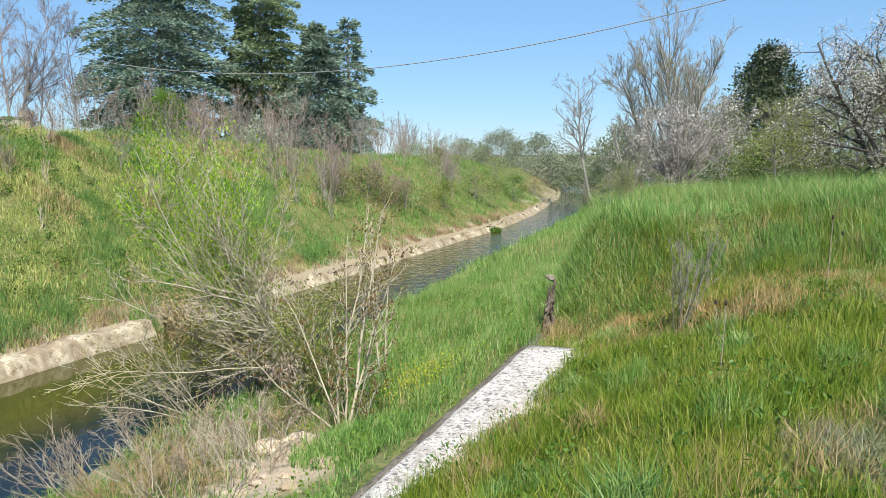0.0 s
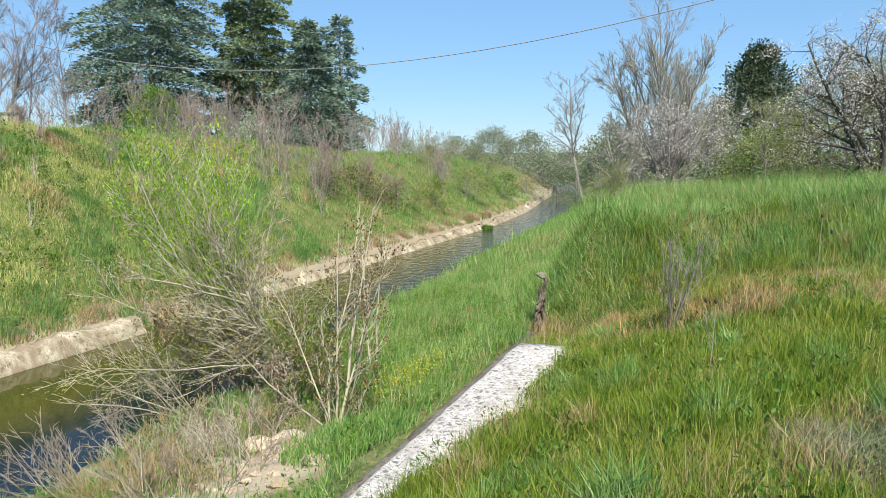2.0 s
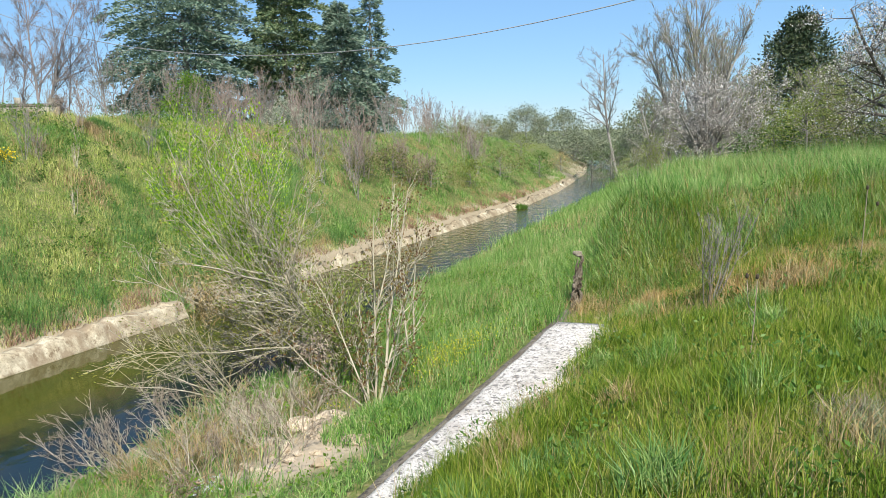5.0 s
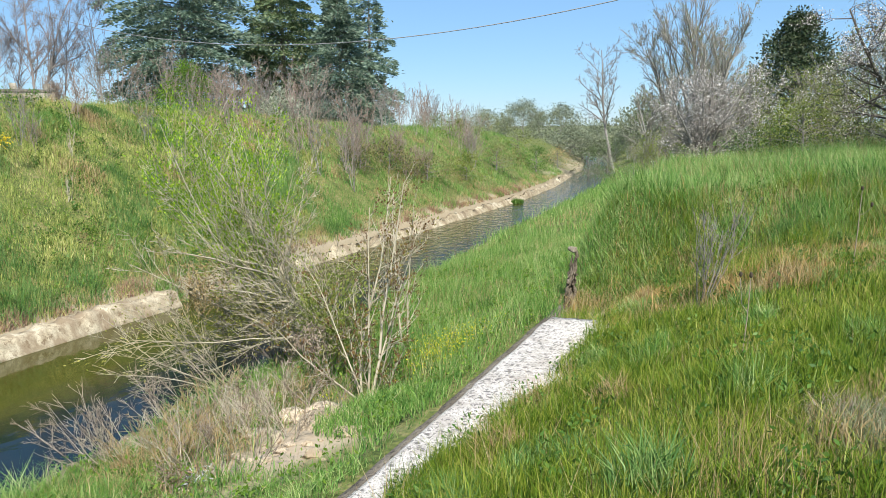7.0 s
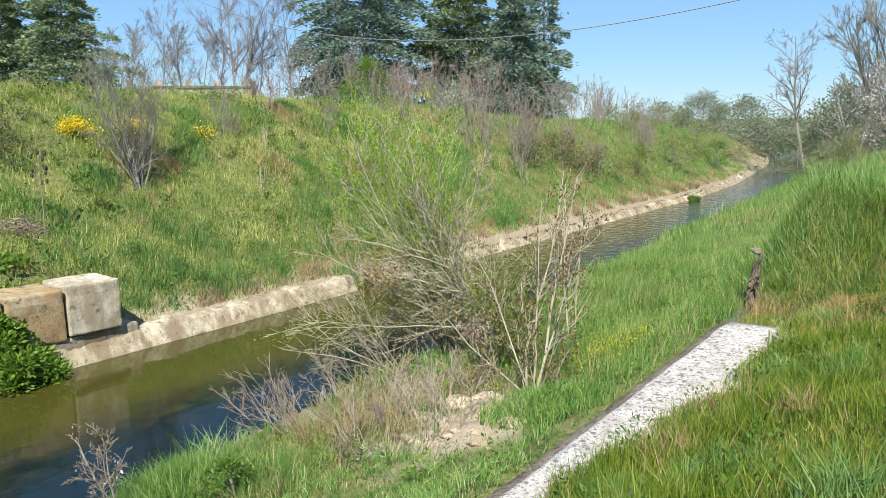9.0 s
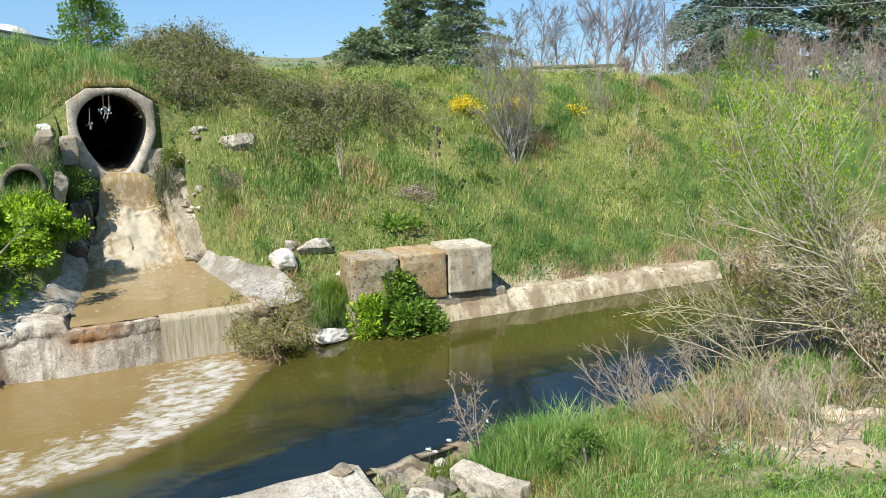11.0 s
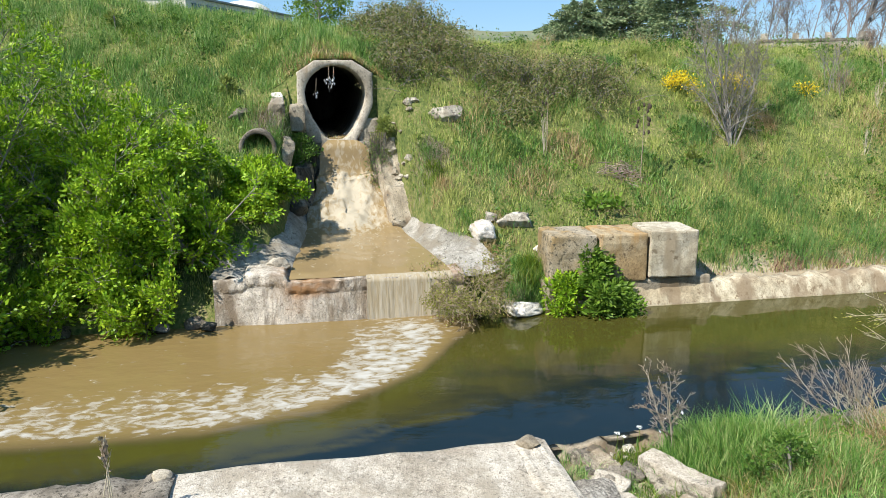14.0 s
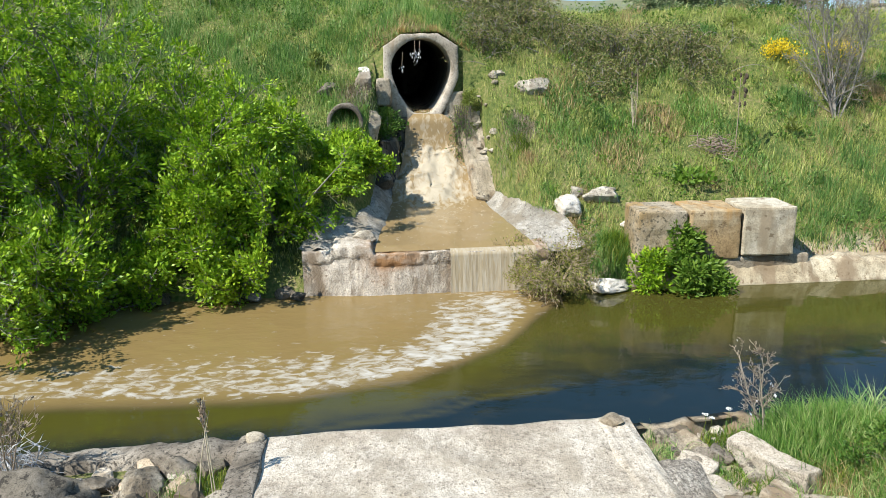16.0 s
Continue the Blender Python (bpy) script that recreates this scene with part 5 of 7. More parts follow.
for k, (b, d, s) in enumerate(spots):
    x, y, z = spot(b, d)
    m = pose(x, y, z, 0, 0, rng0.uniform(0, 360)) @ Matrix.Diagonal((s, s, s, 1))
    o = kinds[k % 5] if k < 5 else copy_thing(kinds[k % 5], Matrix())
    o.location, o.rotation_euler, o.scale = (x, y, z), (0, 0, rng0.uniform(0, 6.28)), (s, s, s)

crown_tree("green_bush", "fresh green bush among bare saplings", spot(-41.8, 33), 61, 2.0, 2.0, 5000, "leaf_mid", 0.09, 0.05, 40, category="bush")
crown_tree("flowering_bush", "pale grey-green bush in whitish bloom", spot(-35.4, 36.0), 62, 1.35, 1.7, 4000, "leaf_grey", 0.085, 0.02, 40, category="bush")
crown_tree("green_tree", "fresh green small tree on the crest", spot(-88.2, 36), 63, 3.7, 2.7, 11000, "leaf_mid", 0.13, 0.02, 70, tight=0.8)
crown_tree("dark_shrub", "dark shrub near the long building", spot(-91.5, 60), 64, 2.6, 3.0, 1500, "pine", 0.2, 0.05, 20, category="shrub")

# far bank shrubs
woody("bare_shrub", "twiggy grey-brown shrub just coming into leaf", "shrub", (-16.7, 10.3, gz(-16.7, 10.3) - 0.05), 71, 4.6, 0.030, (11, 7, 5), 3, 0.44, 42, 0.06, 0.13, "bark", 6, 0.45, "leaf_gold", 5200, 0.034, 0.08, thin=0.0045, shade=0.04)
for k, (x, y, s, n) in enumerate(((-18.5, 9.75, 0.5, 800), (-18.5, 11.3, 0.48, 480), (-18.3, 13.3, 0.32, 220))):
    rng = np.random.default_rng(80 + k)
    ob = thing("broom_bush", "yellow-flowering broom bush on the slope", "bush", (x, y, gz(x, y) - 0.03), group="yellow broom")
    T = Tubes()
    pts = []
    for q in range(45):
        d = unit(np.array((rng.normal() * 0.7, rng.normal() * 0.7, 1)))
        path = np.array([d * s * t * 1.2 + np.array((0, 0, -0.15 * (t * s) ** 2)) for t in np.linspace(0, 1, 4)])
        T.add(path, np.linspace(0.008, 0.003, 4), 3)
        pts += [path[2], path[3], path[3] * 0.5 + path[2] * 0.5]
    part("stem_frame", T.mesh("stem_frame", M["leaf_dark"]), ob)
    pts = np.array(pts)
    at = pts[rng.integers(0, len(pts), n)] + rng.normal(size=(n, 3)) * 0.07
    tagged(part("bloom", leaf_mesh("bloom", rng, at, rng.normal(size=(n, 3)), 0.055, M["yellow"], 0.7), ob), "bright yellow flowers", kind="stuff")
for k, (b, d, w, h, mt, n) in enumerate(((-27.4, 35.0, 2.6, 1.3, "bramble", 2500), (-24.5, 36.5, 2.8, 1.2, "bramble", 2500), (-21.5, 40, 3.0, 1.3, "leaf_olive", 2400), (-19.2, 46, 3.2, 1.6, "bramble", 2200), (-16.2, 54, 2.4, 1.8, "leaf_dark", 2000), (-17.6, 57, 4.0, 1.6, "leaf_olive", 2000), (-29.6, 33, 2.2, 1.1, "bramble", 2000), (-22.8, 48, 4.0, 1.3, "leaf_olive", 2200), (-20.5, 55, 4.5, 1.5, "bramble", 2200), (-14.6, 63, 3.0, 1.6, "straw", 1800))):
    crown_tree("scrub_bush", "tangled brown and green scrub on the bank", spot(b, d), 90 + k, h, w, n, mt, 0.095, 0.0, 40, category="bush", tight=0.8)
for k, (b, d, s) in enumerate(((-27.0, 36, 1.2), (-26.2, 35.5, 1.1), (-25.4, 36.0, 1.2), (-24.6, 37, 1.1), (-28.1, 35, 1.0), (-26.6, 37.0, 1.2))):
    woody("bare_shrub", "leafless brown scrub stems on the bank", "shrub", spot(b, d), 110 + k, 1.5 * s, 0.018, (8, 5), 2, 0.45, 25, 0.15, 0.08, "bark_red", 9, 0.35, thin=0.006, group="bare scrub on the bank")

# bramble thicket right of the culvert
def bramble(label, humps, box, canes, n, seed):
    """Arching canes over uneven humps, with leaves in clusters along them."""
    rng = np.random.default_rng(seed)
    T, at = Tubes(), []
    for k in range(canes):
        x, y = rng.uniform(box[0], box[1]), rng.uniform(box[2], box[3])
        hump = sum(h * math.exp(-(((x - hx_) / rx_) ** 2 + ((y - hy_) / ry_) ** 2)) for hx_, hy_, rx_, ry_, h in humps)
        hump *= 1 + 0.55 * noise.noise(Vector((x * 1.3, y * 1.3, seed)))
        if hump < rng.uniform(0.12, 0.4):
            continue
        z = gz(x, y)
        a, L = rng.uniform(0, 6.28), rng.uniform(0.4, 1.0)
        s = np.linspace(0, 1, 6)
        path = np.stack([x + math.cos(a) * L * s, y + math.sin(a) * L * s, z + hump * (1.3 * np.sin(s * 2.4)) * rng.uniform(0.6, 1.2)], 1)
        path[:, 2] = np.maximum(path[:, 2], ground_z(path[:, 0], path[:, 1]) + 0.03)
        T.add(path, np.linspace(0.011, 0.004, 6), 3)
        at += [path[q] for q in range(1, 6)]
    at = np.array(at)
    core = at[rng.integers(0, len(at), n // 9)] + rng.normal(size=(n // 9, 3)) * 0.10
    p = np.repeat(core, 9, 0) + rng.normal(size=(n // 9 * 9, 3)) * 0.055
    p = p[p[:, 2] > ground_z(p[:, 0], p[:, 1])]
    br = tagged(thing("bramble_thicket", label, "thicket"), kind="stuff")
    part("cane_tangle", T.mesh("cane_tangle", M["bark"]), br)
    part("foliage", leaf_mesh("foliage", rng, p, rng.normal(size=(len(p), 3)) + UP * 0.4, 0.052 * rng.uniform(0.6, 1.3, len(p)), M["bramble"], 0.6, 0.35), br)


bramble("tangled olive and brown bramble thicket beside the culvert", ((-21.6, 2.6, 1.3, 0.9, 0.62), (-20.6, 3.4, 1.1, 0.8, 0.46), (-19.3, 2.6, 0.7, 0.55, 0.48), (-19.2, 4.7, 0.9, 0.8, 0.44), (-18.6, 5.8, 0.7, 0.5, 0.36)), (-23.0, -17.8, 1.7, 6.8), 1700, 52000, 21)
bramble("low bramble spilling down the grassy slope", ((-18.3, 7.3, 0.6, 0.5, 0.5), (-17.9, 4.9, 0.6, 0.5, 0.3), (-19.0, 6.8, 0.6, 0.7, 0.42), (-18.4, 8.2, 0.4, 0.4, 0.36)), (-20.0, -17.2, 4.4, 8.8), 420, 12000, 23)

# bright green shrubs left of the outfall
for k, (x, y, h, w, n) in enumerate(((-13.3, -8.7, 5.4, 4.2, 9000), (-14.2, -5.9, 6.0, 3.0, 10000), (-14.6, -4.0, 3.2, 2.6, 7000), (-13.3, -3.3, 2.5, 2.2, 7000), (-14.2, -2.2, 2.25, 2.2, 7500), (-15.2, -1.1, 1.3, 1.7, 5500), (-16.0, -0.6, 0.7, 1.1, 2400), (-15.6, -7.0, 5.6, 3.0, 8000), (-13.2, -7.6, 4.4, 3.2, 7000), (-15.6, -2.9, 2.0, 2.2, 5500), (-12.95, -4.6, 1.9, 2.2, 5000), (-12.95, -2.9, 1.35, 1.5, 3500), (-12.95, -6.0, 2.1, 2.4, 5000), (-14.8, -7.6, 6.8, 4.6, 12000), (-12.75, -5.6, 3.0, 1.8, 5000), (-12.7, -7.0, 4.2, 2.4, 7000), (-12.7, -6.3, 3.6, 2.0, 6000))):
    rng = np.random.default_rng(130 + k)
    ob = thing("leafy_shrub", "bright green leafy shrub overhanging the muddy water", "shrub", (x, y, gz(x, y) - 0.05), group="shrubs beside the outfall")
    T, tips = (Tubes(), Tubes()), []
    for s in range(8):
        a = rng.uniform(0, 6.28)
        f = rng.uniform(0.15, 0.75) * w / h
        d = np.array((math.cos(a) * f + (0.75 if k >= 14 else 0.0), math.sin(a) * f + (0.1 if k >= 14 else 0.0), 1.0))
        branch(rng, np.zeros(3), d, h * rng.uniform(0.55, 0.95), 0.03, 0, 2, T, tips, (13, 5), 0.40, 56, 0.03, 0.12, 0.006, 0.05)
    part("stem_frame", T[0].mesh("stem_frame", M["bark"]), ob)
    tagged(part("twig_work", T[1].mesh("twig_work", M["bark"]), ob), kind="stuff")
    pos, way = np.array([t[0] for t in tips]), np.array([t[1] for t in tips])
    n = int(n * 2.0)
    pick = rng.integers(0, len(pos), n)
    part("foliage", leaf_mesh("foliage", rng, pos[pick] + rng.normal(size=(n, 3)) * 0.05, way[pick] * 3 + rng.normal(size=(n, 3)) * 0.8 + UP * 0.4, 0.084 * rng.uniform(0.55, 1.25, n), M["leaf"], 0.55, 0.45), ob)

# plants at the foot of the far bank
crown_tree("leafy_weed", "large glossy dark green weed clump at the waterside", (-12.75, 5.05, 0.0), 151, 1.0, 1.3, 5200, "leaf_mid", 0.115, 0.0, 26, narrow=0.42, category="weed", tight=0.8)
crown_tree("leafy_weed", "low leafy weed trailing into the water", (-12.5, 5.45, -0.12), 154, 0.62, 0.9, 2600, "leaf_mid", 0.085, 0.0, 18, narrow=0.5, category="weed")
crown_tree("leafy_weed", "rounded green weed clump beside a rock", (-12.65, 4.6, -0.05), 152, 0.7, 0.8, 2200, "leaf", 0.09, 0.0, 24, category="weed")
woody("trailing_shrub", "half-bare olive shrub trailing its twigs in water", "shrub", (-12.7, 2.85, 0.1), 153, 1.45, 0.018, (10, 6, 3), 3, 0.5, 45, -0.10, 0.12, "bark_tan", 12, 1.2, "leaf_gold", 6500, 0.042, 0.05, lean=(0.45, -0.4), thin=0.004)

# ---- near bank: willow shrub and poplars ----
def stemmed(name, label, category, place, seed, limbs, kids, ratio, spread, lift, wander, bark, leaves, leaf_n, leaf_size, scatter, thin=0.0035, group="", shade=0.2, loose=0, sway=(0, 0, 1), reach=2.5):
    """A shrub grown from given limbs (start, way, length, radius), each a part, and a number of loose thin stems."""
    rng = np.random.default_rng(seed)
    ob = thing(name, label, category, place, group=group)
    tips, twigs = [], Tubes()
    for k, (start, way, length, r) in enumerate(limbs):
        T = Tubes()
        branch(rng, np.array(start), np.array(way), length, r, 0, len(kids), (T, twigs), tips, kids, ratio, spread, lift, wander, thin, shade)
        part("stem", T.mesh("stem", M[bark]), ob)
    for k in range(loose):
        way = np.array(sway) + rng.normal(size=3) * np.array((0.35, 0.35, 0.15))
        branch(rng, rng.normal(size=3) * np.array((0.12, 0.12, 0)), way, reach * rng.uniform(0.6, 1.1), 0.011, 0, len(kids), (twigs, twigs), tips, kids, ratio, spread, lift, wander, thin, shade)
    tagged(part("twig_work", twigs.mesh("twig_work", M[bark]), ob), kind="stuff")
    pos, way = np.array([t[0] for t in tips]), np.array([t[1] for t in tips])
    pick = rng.integers(0, len(pos), leaf_n)
    part("foliage", leaf_mesh("foliage", rng, pos[pick] + rng.normal(size=(leaf_n, 3)) * scatter, way[pick] * 5 + rng.normal(size=(leaf_n, 3)) + UP * 0.3, leaf_size * rng.uniform(0.6, 1.25, leaf_n), M[leaves], 0.5), ob)
    return ob


stemmed("willow_shrub", "leaning half-bare willow with long pale stems", "shrub", (-6.0, 9.85, gz(-6.0, 9.85) - 0.1), 162,
        (((0, 0, 0), (-0.27, -0.53, 0.81), 3.9, 0.040), ((-0.48, -0.95, 1.43), (-0.29, -0.83, 0.48), 2.0, 0.020), ((-0.50, -0.92, 1.35), (0.08, 0.24, 0.97), 1.7, 0.014), ((-0.52, -1.0, 1.5), (-0.20, -0.23, 0.95), 2.0, 0.019),
         ((-0.1, -0.6, 0.45), (-0.31, -0.93, 0.17), 2.8, 0.013), ((-0.2, -0.2, 0.1), (-0.42, -0.60, 0.60), 3.2, 0.023), ((-0.1, 0.1, 0.0), (-0.05, -0.22, 0.97), 3.0, 0.015)),
        (15, 6), 0.36, 36, 0.05, 0.08, "bark_pale", "leaf_gold", 5200, 0.038, 0.05, loose=9, sway=(-0.40, -0.55, 0.75), reach=3.4, thin=0.0042)
woody("willow_shrub", "dark tangled willow base beside the water", "shrub", (-6.9, 9.4, gz(-6.9, 9.4) - 0.05), 163, 2.2, 0.020, (10, 6, 4), 3, 0.5, 44, 0.0, 0.15, "bark", 10, 0.8, "leaf_gold", 6000, 0.042, 0.06, lean=(-0.2, -0.1), thin=0.0036)
woody("willow_shrub", "low willow stems reaching over the water", "shrub", (-6.9, 8.3, gz(-6.9, 8.3) - 0.03), 165, 2.5, 0.011, (9, 5), 2, 0.42, 38, 0.05, 0.11, "bark_pale", 6, 0.9, "leaf_olive", 600, 0.03, 0.04, lean=(-0.9, -0.7), thin=0.0032)
woody("willow_shrub", "leafy green willow shoots behind pale stems", "shrub", (-6.7, 9.6, gz(-6.7, 9.6) - 0.05), 164, 5.4, 0.018, (13, 7), 2, 0.32, 30, 0.10, 0.07, "bark_pale", 13, 0.36, "leaf", 14000, 0.040, 0.07, lean=(-0.30, -0.34), thin=0.003, low=1.2)
woody("willow_shrub", "green willow shoots near the poplars", "shrub", (-5.4, 8.6, gz(-5.4, 8.6) - 0.05), 166, 1.9, 0.02, (9, 6), 2, 0.4, 34, 0.08, 0.1, "bark_pale", 8, 0.7, "leaf_olive", 6000, 0.042, 0.07, thin=0.0034)
stemmed("poplar_sapling", "upright poplar sapling with reddish opening buds", "sapling", (-4.1, 7.25, gz(-4.1, 7.25) - 0.05), 170,
        (((-0.05, -0.04, 0), (-0.11, 0.05, 0.99), 2.75, 0.019), ((0.03, 0.02, 0), (0.19, 0.11, 0.97), 2.6, 0.021), ((0.0, 0.0, 0), (0.13, -0.08, 0.98), 2.3, 0.018), ((-0.08, -0.06, 0.05), (-0.51, -0.58, 0.64), 1.5, 0.014), ((-0.06, 0.0, 0.1), (-0.46, -0.07, 0.88), 1.7, 0.014),
         ((0.04, 0.05, 0.0), (0.02, 0.22, 0.97), 2.1, 0.016), ((0.06, -0.02, 0.0), (0.42, -0.10, 0.86), 1.7, 0.012)),
        (15, 4), 0.24, 46, 0.10, 0.08, "bark_pale", "bud", 2200, 0.042, 0.02, thin=0.0030, group="poplar saplings", shade=0.2, loose=3, sway=(-0.1, -0.15, 1), reach=1.2)
stemmed("poplar_sapling", "thin poplar sapling further along the bank", "sapling", (-4.6, 9.2, gz(-4.6, 9.2) - 0.05), 172,
        (((0, 0, 0), (-0.08, 0.05, 0.99), 2.4, 0.018), ((0.03, 0.02, 0), (0.15, 0.1, 0.98), 2.2, 0.015), ((0, 0, 0), (-0.3, 0.1, 0.9), 2.0, 0.013)),
        (11, 3), 0.3, 40, 0.10, 0.06, "bark_pale", "bud", 900, 0.036, 0.02, thin=0.0028, group="poplar saplings", shade=0.15)

stemmed("hanging_roots", "dark roots and ivy hanging beside the culvert mouth", "roots", (-18.02, 1.72, 2.95), 175,
        tuple(((0.02 * k - 0.08, 0.05 * k - 0.16, 0.0), (0.14 - 0.02 * k, 0.10 - 0.05 * k, -1.0), 0.75 + 0.12 * ((k * 3) % 5), 0.010) for k in range(9)),
        (10, 4), 0.35, 34, -0.12, 0.13, "bark_dark", "leaf_dark", 900, 0.045, 0.05, thin=0.004, shade=0.05)

# ---- right bank trees ----
woody("bare_tree", "tall bare tree by the canal bend", "tree", spot(-10.4, 58), 181, 13.2, 0.15, (18, 10, 7), 3, 0.38, 46, 0.10, 0.09, "bark", thin=0.010, lean=(-0.06, 0), shade=0.3)
for k, (b, d, h) in enumerate(((-5.2, 45, 10.6), (-6.6, 47, 9.2), (-3.8, 43, 8.6), (-7.4, 44, 7.0), (-2.6, 46, 7.6))):
    woody("willow_tree", "tall leafless willow with dense grey twigs", "tree", spot(b, d), 185 + k, h, 0.12, (12, 8, 7), 3, 0.46, 27, 0.09, 0.10, "bark_mist", 3, 0.28, "leaf_olive", 2500, 0.06, 0.15, group="bare willows", thin=0.009)
woody("blossom_tree", "small blossoming tree with white flowers on grey twigs", "tree", (-1.75, 23.5, gz(-1.75, 23.5) - 0.05), 191, 3.4, 0.06, (11, 8, 5), 3, 0.52, 50, 0.03, 0.14, "bark", 11, 1.5, "blossom", 6500, 0.042, 0.07, leaf_name="blossom", leaf_label="white spring blossom", group="blossoming trees", thin=0.0055, narrow=0.9, lean=(-0.25, 0), shade=0.03)
woody("blossom_tree", "blossoming fruit tree with dark gnarled trunk", "tree", (3.15, 19.2, gz(3.15, 19.2) - 0.05), 192, 4.7, 0.10, (11, 8, 6), 3, 0.52, 52, 0.03, 0.17, "bark_dark", 5, 0.9, "blossom", 9500, 0.034, 0.07, leaf_name="blossom", leaf_label="white spring blossom", group="blossoming trees", thin=0.005, narrow=0.9, extra=[("foliage", "leaf_olive", 1500, 0.035, 0.08, "")], shade=0.12)
woody("blossom_tree", "white-flowering shrub before an evergreen", "tree", (-0.5, 26.0, gz(-0.5, 26) - 0.05), 193, 3.3, 0.05, (10, 7, 5), 3, 0.5, 40, 0.06, 0.12, "bark", 5, 0.5, "blossom", 3600, 0.042, 0.08, leaf_name="blossom", group="blossoming trees", thin=0.005, narrow=0.9, extra=[("foliage", "leaf_olive", 2500, 0.045, 0.1, "")], shade=0.06)
crown_tree("evergreen_tree", "dark glossy evergreen tree of conical shape", spot(1.6, 33), 201, 5.1, 4.0, 21000, "evergreen", 0.14, 0.05, 240, pointed=1.2, tight=0.6)
for k, (b, d, w, h, mt, n) in enumerate(((2.2, 22, 2.6, 1.5, "leaf_olive", 3500), (4.6, 24, 3.0, 2.0, "leaf_olive", 3500), (0.2, 22.5, 2.0, 1.0, "leaf_dark", 2200), (7.2, 21, 2.2, 1.4, "leaf_olive", 3000), (9.2, 22, 3, 2.2, "leaf_olive", 3000), (-9.0, 40, 3.0, 1.8, "leaf_dark", 2500), (-12.3, 62, 4.5, 3.0, "leaf_dark", 2500), (-6.5, 33, 3.0, 1.2, "bramble", 2200), (-10.9, 54, 4.0, 2.6, "leaf_dark", 2500))):
    crown_tree("scrub_bush", "olive green undergrowth beneath blossoming trees", spot(b, d), 210 + k, h, w, int(n * 1.5), "bramble" if k % 2 else mt, 0.06, 0.0, 60, category="bush")
for k, (b, d, h) in enumerate(((-8.4, 36, 2.6), (-6.0, 30, 2.2), (-3.4, 30, 2.6), (-1.2, 31, 2.8), (3.4, 29, 3.2), (5.4, 28, 3.4), (7.6, 27, 3.6), (9.6, 27, 3.6), (2.0, 38, 4.0), (6.4, 36, 4.4), (9.0, 35, 4.4), (4.2, 26, 2.4))):
    woody("bare_shrub", "dense leafless grey-brown undergrowth on the bank", "shrub", spot(b, d), 260 + k, h * 1.15, 0.022, (7, 6, 3), 3, 0.46, 34, 0.1, 0.1, "bark", 7, 0.55, "leaf_olive", 2200, 0.06, 0.1, group="undergrowth on the right bank", thin=0.006)
# far trees along the canal bend, with distance haze put into their colours
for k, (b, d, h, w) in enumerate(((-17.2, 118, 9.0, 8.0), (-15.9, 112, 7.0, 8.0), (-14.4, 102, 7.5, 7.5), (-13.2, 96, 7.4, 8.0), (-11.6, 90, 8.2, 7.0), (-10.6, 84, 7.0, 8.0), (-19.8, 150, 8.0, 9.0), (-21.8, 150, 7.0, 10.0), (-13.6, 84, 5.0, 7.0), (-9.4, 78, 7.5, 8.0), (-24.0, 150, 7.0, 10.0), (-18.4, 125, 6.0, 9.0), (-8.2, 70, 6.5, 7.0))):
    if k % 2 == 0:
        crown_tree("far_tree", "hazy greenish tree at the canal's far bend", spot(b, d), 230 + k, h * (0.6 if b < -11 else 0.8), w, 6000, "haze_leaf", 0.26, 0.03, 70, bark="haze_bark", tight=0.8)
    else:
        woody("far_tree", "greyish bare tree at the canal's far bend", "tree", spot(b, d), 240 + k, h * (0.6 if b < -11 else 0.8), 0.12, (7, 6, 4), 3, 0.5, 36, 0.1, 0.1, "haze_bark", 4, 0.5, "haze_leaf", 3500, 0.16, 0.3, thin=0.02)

# ---- grass ----
def no_grass(x, y):
    """Where concrete, water or bare sand keeps grass away."""
    d, e = far_edge(y) - x, x - near_edge(y)
    out = (d < 0.62) & (e < 0.40)
    half = np.interp(-x, (12.5, 13.2, 15.5, 17.7, 18.3, 18.6), (2.2, 2.4, 1.8, 1.3, 1.15, 1.0)) + 0.09 * np.sin(x * 9.0) + 0.07 * np.sin(x * 23.0)
    mid = np.interp(-x, (13.0, 18.3), (0.9, 0.98))
    out |= (np.abs(y - mid) < half) & (x < -12.3) & (x > -18.6)
    out |= (np.abs(y - 0.83) < 0.88) & (x < -18.4) & (x > -18.9)
    out |= (x > -7.2) & (x < -4.05) & (y > -1.7) & (y < np.where(x > -6.1, 2.55, 2.3))
    out |= (x > -2.88) & (x < np.interp(y, (2, 4.6, 6, 7, 9.7, 11.2), (-2.52, -2.44, -2.30, -2.10, -2.0, -1.9)) + 0.04) & (y > 1.8) & (y < 10.05)
    out |= (x < -12.5) & (x > -13.75) & (y > 4.25) & (y < 7.3)
    return out


def patch(x, y, s):
    return 0.5 + 0.25 * np.sin(x * 1.7 * s + 2.0 * np.sin(y * 0.9 * s)) + 0.25 * np.sin(y * 2.1 * s + 1.6 * np.sin(x * 1.3 * s + 1))


